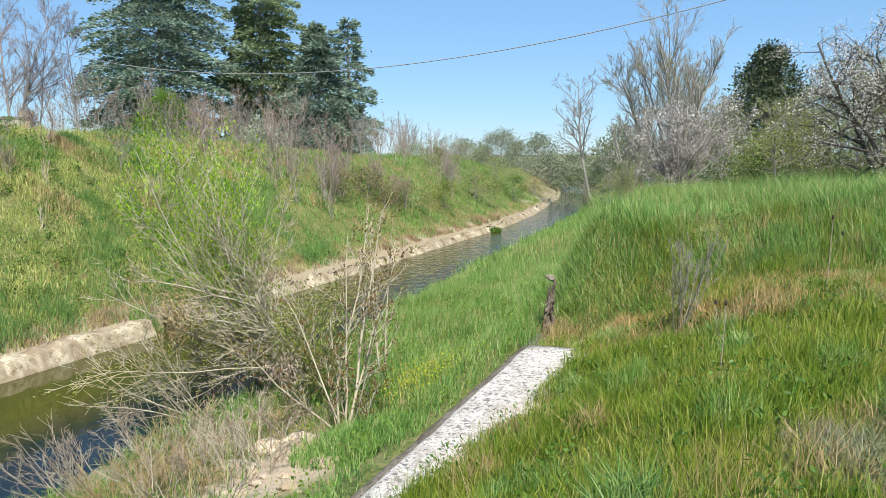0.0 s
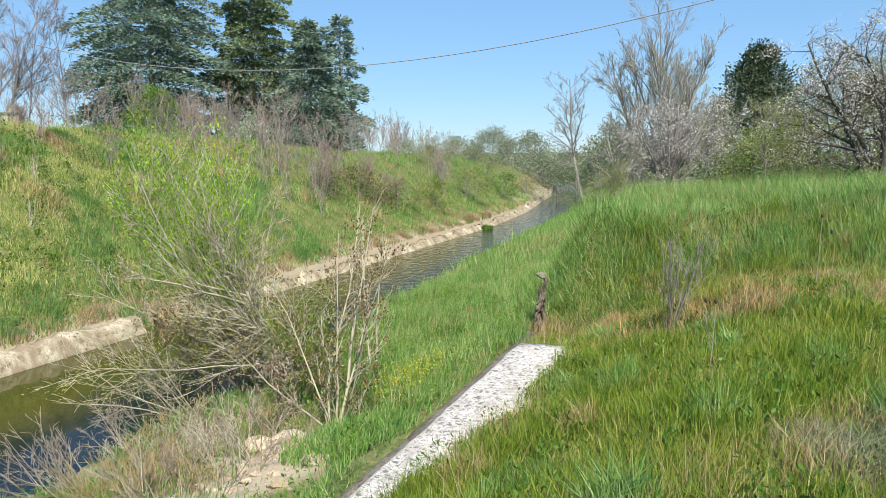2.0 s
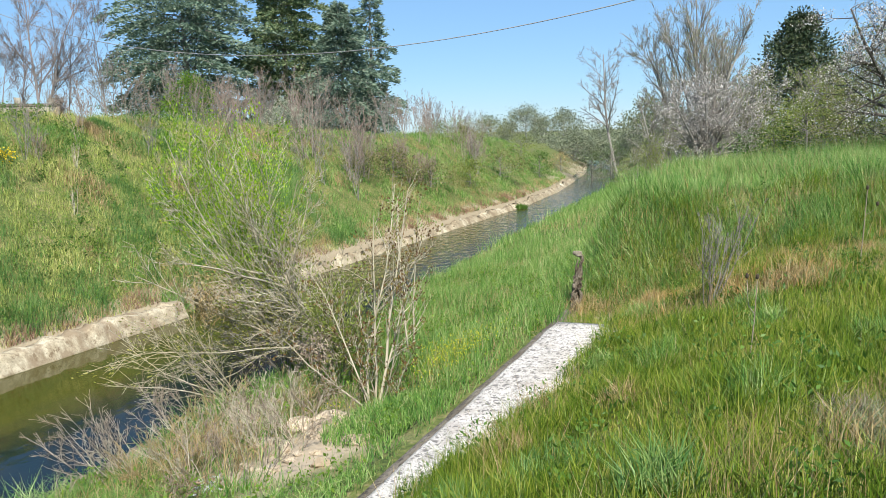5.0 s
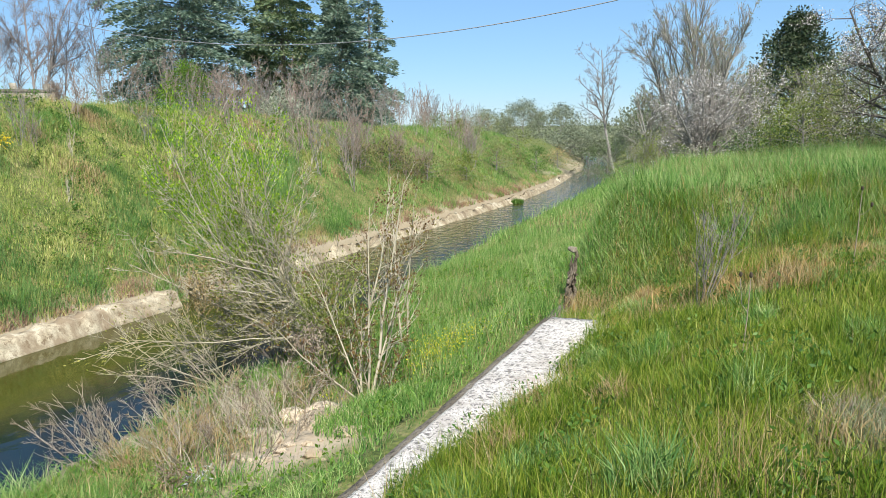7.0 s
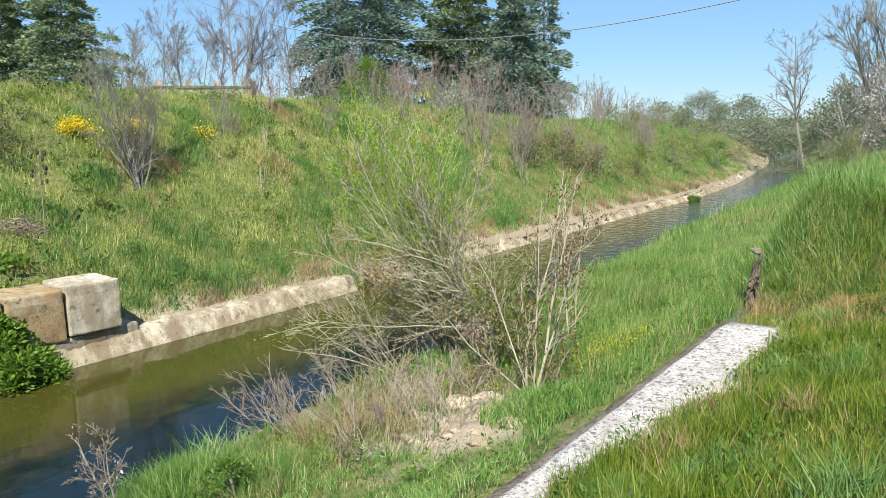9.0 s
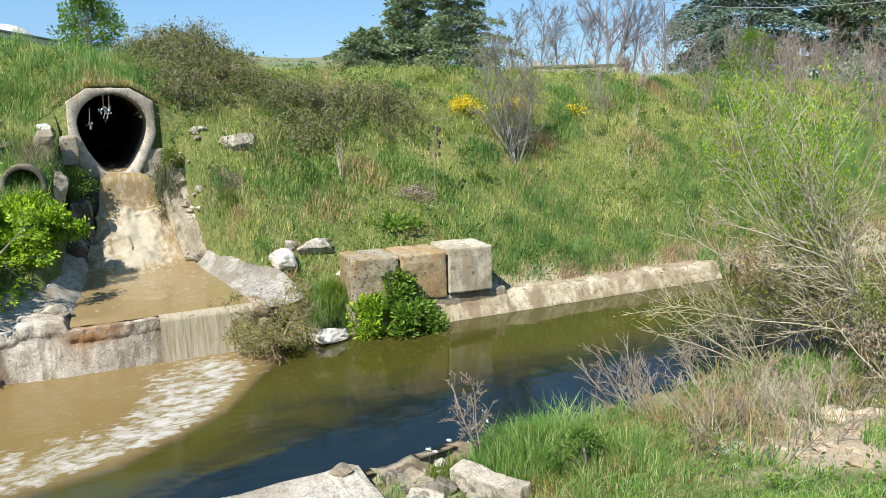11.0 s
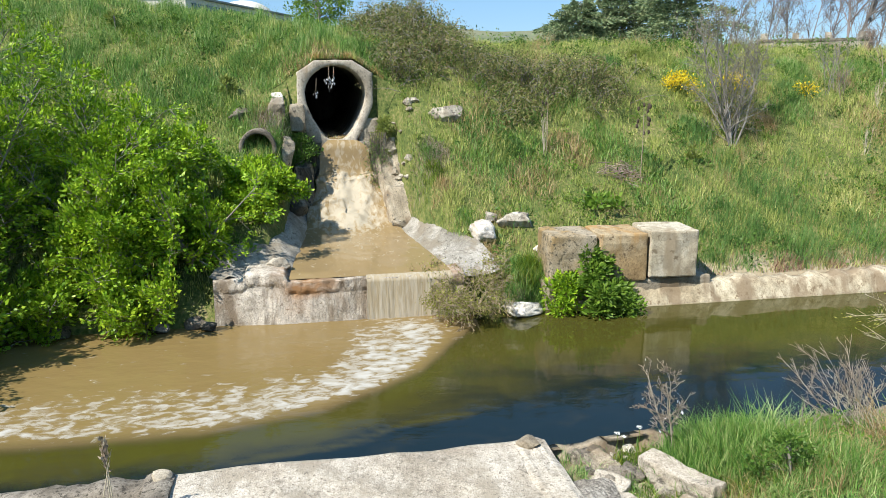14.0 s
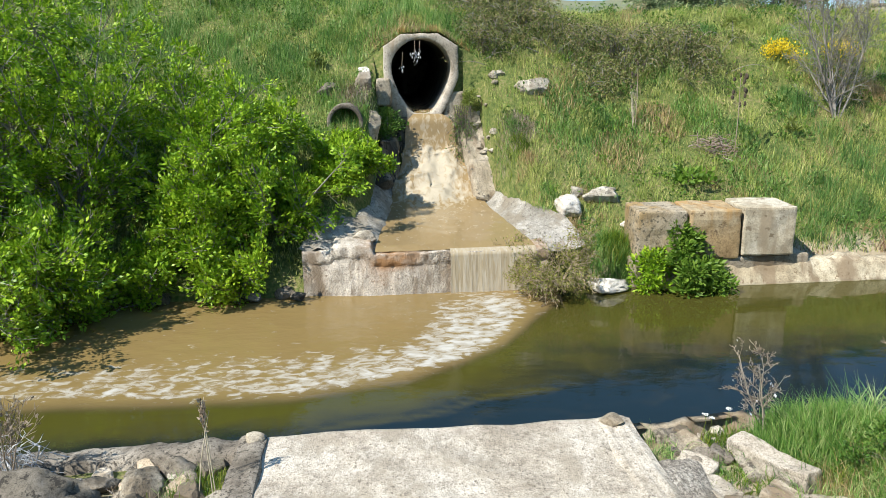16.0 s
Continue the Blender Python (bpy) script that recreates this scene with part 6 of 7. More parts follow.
def grass(name, label, seed, n, box, keep, height, width, mt, lean=0.5, single=False, patchy=0.6, wind=(0.03, 0.04), s=1.0, tufts=0.0, spread=0.07):
    """Blades scattered over a stretch of ground, a share of them in tufts. keep(x, y): chance of a blade."""
    rng = np.random.default_rng(seed)
    x, y = rng.uniform(box[0], box[1], n), rng.uniform(box[2], box[3], n)
    hk = np.ones(n)
    if tufts:
        m = max(1, int(n / 55))
        tx, ty, th = rng.uniform(box[0], box[1], m), rng.uniform(box[2], box[3], m), rng.uniform(0.7, 1.45, m)
        k = rng.integers(0, m, n)
        inn = rng.uniform(0, 1, n) < tufts
        x = np.where(inn, tx[k] + rng.normal(0, spread, n), x)
        y = np.where(inn, ty[k] + rng.normal(0, spread, n), y)
        hk = np.where(inn, th[k], 0.75)
    ok = ~no_grass(x, y) & (rng.uniform(0, 1, n) < keep(x, y) * (1 - 0.85 * np.clip(sand(x, y), 0, 1)))
    x, y, hk = x[ok], y[ok], hk[ok]
    z = ground_z(x, y) - 0.02
    h = height * hk * rng.uniform(0.45, 1.15, len(x)) * (1 - patchy + patchy * patch(x, y, s) * 1.4)
    return solo(name, blade_mesh(name, rng, np.stack([x, y, z], 1), h, width * rng.uniform(0.6, 1.3, len(x)), M[mt], lean, wind, single), label, "grass", kind="stuff")


def wedge(x, y):
    return 1.0 - ease(x - 0.21 * y, 0.7, 2.4)


grass("grass", "fresh green grass beside the wing wall", 301, 135000, (-2.6, 2.8, 1.9, 7.0), wedge, 0.25, 0.0056, "grass", 0.75, patchy=0.7, s=1.9, tufts=0.5, spread=0.06)
grass("grass", "green grass on the near slope", 302, 86000, (-2.6, 4.0, 7.0, 13.0), wedge, 0.28, 0.0075, "grass", 0.75, patchy=0.7, s=1.6, tufts=0.5, spread=0.08)
grass("dry_grass", "straw-coloured dry grass among green", 303, 42000, (-2.6, 4.0, 2.0, 13.0), lambda x, y: wedge(x, y) * np.clip(patch(x, y, 0.7) * 2.2 - 1.0 + ease(y, 7, 10) * 0.5, 0.12, 1), 0.33, 0.006, "straw", 0.9, True, tufts=0.5)
grass("tall_grass", "tall lush grass on the bank's shoulder", 304, 100000, (-3.6, 5.2, 11.3, 24.0), lambda x, y: (x < 0.21 * y + 0.6) * 1.0 * (1 - 0.5 * ease(y, 17, 24)), 0.38, 0.012, "grass_lush", 1.15, True, tufts=0.7, spread=0.12, wind=(-0.18, 0.05))
grass("dry_grass", "pale seed stalks in tall grass", 314, 16000, (-3.6, 5.2, 11.3, 24.0), lambda x, y: (x < 0.21 * y + 0.6) * np.clip(patch(x, y, 0.6) * 1.6 - 0.4, 0.1, 1), 0.55, 0.006, "straw", 0.7, True)
grass("tall_grass", "lush grass along the near canal bank", 305, 75000, (-8.6, -2.7, 5.0, 20.0), lambda x, y: np.where(y < 8.5, np.clip((x + 6.2) * 0.35, 0.12, 0.8), 1.0) * (1 - 0.8 * np.exp(-(((x + 4.1) / 0.7) ** 2 + ((y - 6.0) / 1.1) ** 2))), 0.33, 0.012, "grass_lush", 0.9, True, tufts=0.6, spread=0.1)
grass("dry_grass", "pale seed stalks along the near bank", 315, 16000, (-8.6, -2.7, 7.0, 30.0), lambda x, y: np.clip(patch(x, y, 0.6) * 1.6 - 0.5, 0.08, 1), 0.42, 0.008, "straw", 0.8, True)
grass("grass", "thin grass among rubble beside the slab", 316, 18000, (-7.0, -2.8, 2.3, 5.2), lambda x, y: 0.6 + 0.4 * ease(y, 3.2, 3.9), 0.26, 0.007, "grass_lush", 1.1, tufts=0.7)
grass("grass", "sparse weeds behind the kerb", 317, 6000, (-6.7, -4.2, -6.0, -1.7), lambda x, y: np.clip(patch(x, y, 1.5) * 2 - 0.9, 0, 1), 0.16, 0.008, "grass", 1.2, tufts=0.8)
grass("tall_grass", "grass overhanging the near water's edge", 318, 12000, (-7.5, -6.1, 3.6, 9.0), lambda x, y: 0.35 + 0.65 * patch(x, y, 1.4), 0.38, 0.008, "grass_lush", 1.2, tufts=0.7, wind=(-0.15, 0.0))
grass("tall_grass", "lush grass along the canal further on", 306, 46000, (-12.0, -2.6, 20.0, 62.0), lambda x, y: 1.0 - 0.6 * ease(y, 35, 62), 0.42, 0.026, "grass_lush", 0.8, True, tufts=0.6, spread=0.2)
grass("grass", "grass on the far embankment", 307, 230000, (-24.5, -13.0, -8.0, 22.0), lambda x, y: (0.35 + 0.65 * ease(-x, 13, 15)) * (1 - 0.6 * ease(-x, 20.5, 23)), 0.24, 0.016, "grass_far", 0.8, True, s=3.0, patchy=0.7, wind=(0, 0), tufts=0.45, spread=0.08)
grass("grass", "grass on the embankment further along", 308, 84000, (-27.0, -13.0, 22.0, 60.0), lambda x, y: 1.0 - 0.5 * ease(y, 35, 60), 0.30, 0.03, "grass_lush", 0.8, True, s=1.5, patchy=0.8, wind=(0, 0), tufts=0.7, spread=0.16)
grass("tall_grass", "deeper green grass patches on the embankment", 309, 105000, (-19.0, -13.2, 4.0, 24.0), lambda x, y: np.clip(patch(x, y, 0.45) * 2.4 - 1.3 + ease(y, 7, 12) * 1.0 - ease(-x, 16.5, 18), 0, 1), 0.36, 0.015, "grass_deep", 0.8, True, s=1.8, patchy=0.8, tufts=0.7, spread=0.10)
grass("tall_grass", "rich green grass above the outfall shrubs", 319, 85000, (-23.0, -15.5, -8.0, 2.2), lambda x, y: 1.0 - 0.6 * ease(y, 0.6, 2.2), 0.32, 0.016, "grass_lush", 0.8, True, s=2.2, patchy=0.8, wind=(0, 0), tufts=0.75, spread=0.09)
grass("dry_grass", "dry straw along the lining's edge", 310, 36000, (-14.8, -12.9, 3.5, 60.0), lambda x, y: 1 - ease(far_edge(y) - x, 0.9, 2.0), 0.20, 0.013, "straw", 1.0, True, tufts=0.7, spread=0.12)
grass("dry_grass", "brown dead weeds over the lining's top", 320, 36000, (-13.6, -12.75, 7.2, 45.0), lambda x, y: np.clip(patch(x, y, 2.2) * 2.2 - 0.7, 0, 1), 0.24, 0.014, "russet", 1.3, True, tufts=0.8, spread=0.12)
grass("dry_grass", "pale dry grass scattered on the embankment", 311, 100000, (-22.5, -13.5, 1.0, 40.0), lambda x, y: np.clip(patch(x, y, 0.9) * 1.9 - 0.75, 0.08, 1), 0.34, 0.009, "straw", 0.8, True, tufts=0.6)
grass("dry_grass", "dry weeds and straw around the sandy patch", 312, 16000, (-7.0, -3.2, 3.4, 9.0), lambda x, y: np.exp(-(((x + 5.3) / 1.2) ** 2 + ((y - 6.0) / 1.8) ** 2)), 0.34, 0.006, "straw", 1.3, tufts=0.5)
grass("dry_grass", "reddish dry grass at the wall's end", 313, 20000, (-2.6, 1.8, 7.5, 13.0), lambda x, y: np.clip(patch(x, y, 1.9) * 2.4 - 0.7, 0, 1) * np.exp(-(((x + 1.2) / 1.1) ** 2 + ((y - 10.8) / 1.3) ** 2)), 0.34, 0.007, "russet_straw", 0.9, tufts=0.5)
grass("dry_grass", "orange-tinged dry grass on the near slope", 321, 22000, (-0.5, 3.2, 7.2, 11.5), lambda x, y: np.clip(patch(x, y, 1.7) * 2.6 - 1.0, 0, 1) * np.exp(-(((x - 0.7) / 1.3) ** 2 + ((y - 9.6) / 1.3) ** 2)), 0.30, 0.007, "russet_straw", 1.0, tufts=0.5)


grass("grass", "shorter grass over the level ground above the slope", 322, 34000, (-4.2, 10.0, -9.0, 15.0), lambda x, y: np.where(x < 0.2 * y + 0.4, np.where(y < 2.4, 0.9, 0.0), 1.0), 0.16, 0.013, "grass", 0.9, True, s=1.4, tufts=0.4, spread=0.1)


def weeds(label, seed, clumps, each, box, keep, mt, size, r, h):
    """Low broad-leaved weeds in clumps among the grass."""
    rng = np.random.default_rng(seed)
    x, y = rng.uniform(box[0], box[1], clumps), rng.uniform(box[2], box[3], clumps)
    ok = ~no_grass(x, y) & (rng.uniform(0, 1, clumps) < keep(x, y)) & (sand(x, y) < 0.3)
    x, y = np.repeat(x[ok], each), np.repeat(y[ok], each)
    rr = np.repeat(rng.uniform(0.5, 1.4, ok.sum()), each)
    n = len(x)
    x, y = x + rng.normal(size=n) * r * rr, y + rng.normal(size=n) * r * rr
    z = ground_z(x, y) + rng.uniform(0.02, 1, n) * h * rr
    return solo("weeds", leaf_mesh("weeds", rng, np.stack([x, y, z], 1), rng.normal(size=(n, 3)) + UP * 0.5, size * rng.uniform(0.5, 1.3, n), M[mt], 0.45, 0.3), label, "weeds", kind="stuff")


weeds("low dark green weeds among the bank's grass", 351, 800, 44, (-21.5, -13.4, -7.0, 22.0), lambda x, y: np.clip(patch(y, x, 0.8) * 1.8 - 0.5, 0.1, 1), "leaf_dark", 0.085, 0.15, 0.34)
weeds("fresh light green weeds among the bank's grass", 352, 700, 34, (-21.5, -13.4, -7.0, 22.0), lambda x, y: np.clip(1.4 - patch(y, x, 0.6) * 1.8, 0.1, 1), "leaf_mid", 0.075, 0.13, 0.32)
weeds("small dark weeds in the near grass", 353, 300, 34, (-2.4, 3.4, 3.0, 13.0), wedge, "leaf_dark", 0.045, 0.07, 0.25)
weeds("low green weeds along the near canal bank", 354, 420, 30, (-7.2, -2.8, 4.2, 16.0), lambda x, y: 0.8 + 0 * x, "leaf_mid", 0.05, 0.08, 0.25)


def tuft(name, label, x, y, r, n, h, mt, width=0.008, lean=0.8, seed=0, z=None):
    rng = np.random.default_rng(400 + seed)
    a, q = rng.uniform(0, 6.28, n), np.sqrt(rng.uniform(0, 1, n)) * r
    px, py = x + np.cos(a) * q, y + np.sin(a) * q
    pz = (ground_z(px, py) if z is None else 0 * px + z) - 0.02
    hh = h * rng.uniform(0.45, 1.1, n) * (1 - 0.45 * q / r)
    return solo(name, blade_mesh(name, rng, np.stack([px, py, pz], 1), hh, width * rng.uniform(0.6, 1.3, n), M[mt], lean), label, "grass", group="grass tufts", kind="stuff")


# dry fringe on the bank above the culvert mouth
for k in range(12):
    tuft("dry_tuft" if k % 3 else "grass_tuft", "dry grass fringe above the culvert mouth", -18.98, -0.12 + 0.17 * k, 0.13, 170, 0.30, "straw" if k % 3 else "grass_far", 0.010, 1.1, 330 + k)


tuft("grass_tuft", "lush grass clump by the near kerb", -6.2, 3.9, 0.62, 4600, 0.55, "grass_lush", 0.010, 0.6, 1)
tuft("grass_tuft", "lush grass clump by the near kerb", -5.55, 4.3, 0.6, 2600, 0.42, "grass_lush", 0.009, 0.7, 2)
tuft("grass_tuft", "yellowish green grass mixed into the clump", -6.0, 4.1, 0.75, 2600, 0.42, "grass", 0.009, 0.9, 60)
tuft("dry_tuft", "dry straw in the waterside grass clump", -5.5, 3.95, 0.6, 700, 0.40, "straw", 0.006, 1.1, 61)
tuft("grass_tuft", "small weeds along the slab's crumbling edge", -5.7, 2.95, 0.4, 600, 0.18, "grass", 0.010, 1.2, 63)
tuft("grass_tuft", "low green weeds between broken concrete", -6.15, 2.85, 0.3, 500, 0.16, "grass_lush", 0.010, 1.2, 62)
tuft("grass_tuft", "grass growing through broken concrete", -6.45, 3.15, 0.35, 900, 0.22, "grass", 0.008, 0.8, 3)
tuft("grass_tuft", "green grass clump at the lining's break", -12.85, 13.5, 0.42, 1300, 0.55, "grass_lush", 0.014, 0.8, 4)
tuft("grass_tuft", "grass clump between weed and rocks", -13.1, 3.95, 0.75, 3600, 0.55, "grass_lush", 0.012, 0.7, 5)
tuft("grass_tuft", "small green tuft on the water's edge", -12.25, 38.6, 0.35, 500, 0.45, "leaf_dark", 0.03, 0.8, 6, 0.0)
tuft("grass_tuft", "grass in cracks behind the kerb", -6.35, -1.95, 0.3, 700, 0.2, "grass", 0.008, 0.8, 7)
tuft("grass_tuft", "bright green grass around poplar stems", -3.6, 6.6, 0.7, 2400, 0.34, "grass_lush", 0.010, 0.7, 8)
tuft("grass_tuft", "grass beside the blocks", -13.3, 4.1, 0.28, 800, 0.75, "grass", 0.012, 0.5, 9)
tuft("dry_tuft", "bleached dry grass tussock on the slope", 0.25, 8.6, 0.4, 900, 0.42, "straw", 0.006, 1.2, 10)
tuft("dry_tuft", "bleached dry grass tussock on the slope", 1.75, 9.4, 0.4, 900, 0.42, "straw", 0.006, 1.2, 11)
tuft("dry_tuft", "drift of dead brown grass hanging in the willow", -7.35, 10.6, 0.5, 1500, 0.8, "straw", 0.008, 1.3, 12)
tuft("dry_tuft", "matted grey dead grass below the culvert wall", -16.6, 2.75, 0.5, 1100, 0.4, "dead", 0.008, 1.2, 13)
tuft("grass_tuft", "lush grass clump between weed and blocks", -12.95, 4.4, 0.5, 2200, 0.6, "grass_lush", 0.012, 0.7, 14)

for k in range(10):
    x = -13.2 - 0.42 * k
    y = float(np.interp(-x, (13.0, 14.2, 15.5, 17.8), (3.45, 3.35, 2.8, 2.25))) + 0.12
    tuft("grass_tuft", "rough grass hugging the outfall's concrete side", x, y, 0.24, 260, 0.34 + 0.1 * (k % 3), ("grass_lush", "grass_far", "straw", "grass")[k % 4], 0.012, 0.9, 30 + k)

rt = np.random.default_rng(640)
for k in range(46):
    y = rt.uniform(3.4, 12.5)
    x = rt.uniform(-1.9, 0.2 * y + 0.9)
    kind = k % 3
    tuft("dry_tuft" if kind == 2 else "grass_tuft", ("rank dark green grass tuft on the near slope", "tall fresh grass tuft on the near slope", "bleached straw tuft on the near slope")[kind], x, y, rt.uniform(0.12, 0.34), (420, 420, 300)[kind], rt.uniform(0.3, 0.46), ("grass_deep", "grass_lush", "straw")[kind], 0.007, 0.8, 200 + k)
for k in range(84):
    y, d = rt.uniform(-6.0, 26.0), rt.uniform(1.9, 8.0)
    x = float(far_edge(y)) - d
    if no_grass(np.array([x]), np.array([y]))[0] or (abs(y - 0.9) < 2.2 and x > -19):
        continue
    kind = k % 4
    tuft("dry_tuft" if kind == 3 else "grass_tuft", ("dark rank grass patch on the embankment", "deep green grass patch on the embankment", "fresh grass patch on the embankment", "dry yellow grass patch on the embankment")[kind], x, y, rt.uniform(0.3, 0.9), (620, 700, 560, 420)[kind], rt.uniform(0.32, 0.5), ("grass_deep", "grass_lush", "grass_far", "straw")[kind], 0.017, 0.8, 260 + k)
tuft("dry_tuft", "dry grass spilling over the wall's sandy end", -1.95, 11.2, 0.36, 420, 0.30, "straw", 0.007, 1.2, 50)
tuft("dry_tuft", "orange dry grass at the wall's end", -1.5, 10.9, 0.45, 700, 0.34, "russet_straw", 0.007, 1.1, 51)
tuft("dry_tuft", "pale bluish dry grass tussock on the near slope", 0.68, 4.25, 0.42, 1500, 0.36, "straw_grey", 0.006, 1.2, 52)
tuft("dry_tuft", "pale bluish dry grass tussock on the near slope", 1.1, 4.7, 0.42, 1300, 0.36, "straw_grey", 0.006, 1.2, 53)
tuft("dry_tuft", "dark dead weed mat in green grass", 0.5, 4.55, 0.26, 500, 0.30, "dead", 0.005, 1.3, 54)
tuft("dry_tuft", "matted orange-brown dead grass on the slope", 0.45, 9.3, 0.42, 900, 0.30, "russet_straw", 0.007, 1.4, 55)
tuft("dry_tuft", "matted pale dead grass on the slope", 1.5, 10.6, 0.5, 900, 0.30, "straw", 0.007, 1.4, 56)

for k in range(12):
    a = k / 11
    y = -0.2 + 2.05 * a
    tuft("dry_tuft" if k % 2 else "grass_tuft", "dry grass fringing the culvert's top" if k % 2 else "green grass fringing the culvert's top", -18.72, y, 0.2, 220, 0.26, ("grass_far", "straw", "grass_lush", "russet_straw")[k % 4], 0.013, 0.9, 90 + k)
tuft("dry_tuft", "grey dead weeds between pipe and culvert", -17.6, -0.75, 0.4, 700, 0.45, "dead", 0.009, 1.3, 110)
tuft("dry_tuft", "pale dead weeds above the drain pipe", -17.9, -1.0, 0.35, 500, 0.4, "straw", 0.009, 1.3, 111)
tuft("grass_tuft", "green weeds hanging beside the drain pipe", -17.1, -0.45, 0.3, 600, 0.4, "grass_lush", 0.012, 1.1, 112)

# ---- rocks and rubble ----
def rock(x, y, size, seed, label, z=None, mt="rock", group="", turn=0.0, sink=0.25):
    ob = solo("rock", rock_mesh("rock", size, M[mt], seed, 4 if max(size) > 0.3 else 3, 0.42), label, "rock", group, place=(x, y, (gz(x, y) if z is None else z) + size[2] * (0.5 - sink)))
    ob.rotation_euler = (0, 0, turn)
    return ob


rock(-14.55, 3.5, (0.5, 0.7, 0.36), 1, "white limestone boulder on the far bank", mt="rock_white", group="boulders on the bank", sink=0.1)
rock(-14.75, 4.28, (0.36, 0.74, 0.32), 2, "long pale grey boulder in grass", group="boulders on the bank")
rock(-14.95, 3.75, (0.24, 0.30, 0.2), 3, "small pale boulder in grass", group="boulders on the bank")
rock(-14.1, 4.6, (0.22, 0.28, 0.2), 4, "small pale stone beside the blocks", mt="rock_white", group="boulders on the bank")
rock(-13.9, 3.2, (0.5, 0.6, 0.3), 9, "flat pale concrete lump by the channel", group="boulders on the bank")
rock(-17.75, 3.42, (0.5, 0.62, 0.42), 5, "weathered grey boulder below brambles", group="boulders on the bank")
rock(-12.55, 3.72, (0.5, 0.75, 0.24), 6, "flat white stone at the waterline", z=0.06, mt="rock_white", group="boulders on the bank")
rock(-13.6, -0.55, (0.35, 0.4, 0.3), 7, "broken concrete lump on the weir", z=0.80)
rock(-17.3, -0.4, (0.5, 0.42, 0.6), 12, "tilted broken concrete slab beside the drain pipe", mt="concrete", sink=0.2)
rock(-17.95, -0.55, (0.4, 0.45, 0.4), 13, "broken concrete lump beside the culvert", mt="rock")
rock(-17.9, -1.35, (0.3, 0.5, 0.3), 14, "dark lichened stone above the drain pipe", mt="concrete_dark")
rock(-18.4, -0.55, (0.2, 0.25, 0.2), 15, "small pale stone beside the culvert", mt="rock_white")
rng = np.random.default_rng(77)
for k in range(15):
    x, y = -18.5 + 0.10 * k + rng.uniform(-0.05, 0.05), 2.15 + rng.uniform(-0.1, 0.25) + (0.35 if k in (2, 3, 5) else 0)
    s = rng.uniform(0.12, 0.26)
    rock(x, y, (s, s * rng.uniform(0.8, 1.3), s * 0.7), 20 + k, "rubble stone along the outfall wall", z=max(gz(x, y), float(np.interp(-x, (16.5, 17.0, 17.5, 18.2, 18.6), (1.1, 1.5, 1.8, 2.6, 2.75)))) - 0.03, mt="rock" if k % 3 else "rubble", group="rubble stones")
for k in range(8):
    x, y = -18.3 + 0.2 * k, -0.2 + rng.uniform(-0.25, 0.05)
    s = rng.uniform(0.22, 0.45)
    rock(x, y, (s, s, s * 0.7), 40 + k, "dark wet stone along the outfall", z=np.interp(-x, (16.9, 18.6), (1.3, 2.3)), mt="concrete_dark", group="rubble stones")
for k, (x, y, s) in enumerate(((-12.95, -2.0, 0.3), (-12.85, -2.6, 0.25), (-12.9, -3.3, 0.3), (-12.95, -4.2, 0.35), (-12.9, -5.0, 0.3), (-12.8, -1.75, 0.22))):
    rock(x, y, (s, s * 1.2, s * 0.7), 60 + k, "dark stone at the muddy waterline", z=0.03, mt="concrete_dark", group="waterline stones")
# near side, broken concrete beside the slab
beam = solo("concrete_beam", slab_mesh("concrete_beam", (0.95, 0.21, 0.26), M["concrete_pale"], 0.025, 9, 0.03, 12), "broken concrete beam lying in grass", "rubble", place=(-5.95, 3.28, gz(-5.95, 3.28) - 0.06))
beam.rotation_euler = (radians(4), radians(-5), radians(17))
for k, (x, y, sx, sy, sz, tx, tz, mt) in enumerate(((-6.55, 2.72, 0.55, 0.40, 0.16, 12, 20, "concrete"), (-6.35, 2.95, 0.50, 0.34, 0.16, -14, -30, "kerb"), (-6.15, 2.62, 0.5, 0.36, 0.18, 8, 50, "concrete_pale"), (-5.75, 2.66, 0.55, 0.42, 0.16, -6, 15, "concrete_pale"), (-5.35, 2.72, 0.6, 0.4, 0.18, 5, -20, "rubble"), (-5.5, 3.15, 0.5, 0.42, 0.2, 10, 35, "concrete"), (-5.2, 3.35, 0.55, 0.45, 0.2, -8, 70, "concrete_pale"))):
    ob = solo("broken_slab", slab_mesh("broken_slab", (sx * 0.66, sy * 0.66, sz * 0.9), M[mt], 0.02, 7, 0.032, 80 + k), "jagged broken piece of concrete beside the slab", "rubble", "near rubble", place=(x, y, gz(x, y) - 0.07))
    ob.rotation_euler = (radians(tx), radians(tx * 0.6), radians(tz))
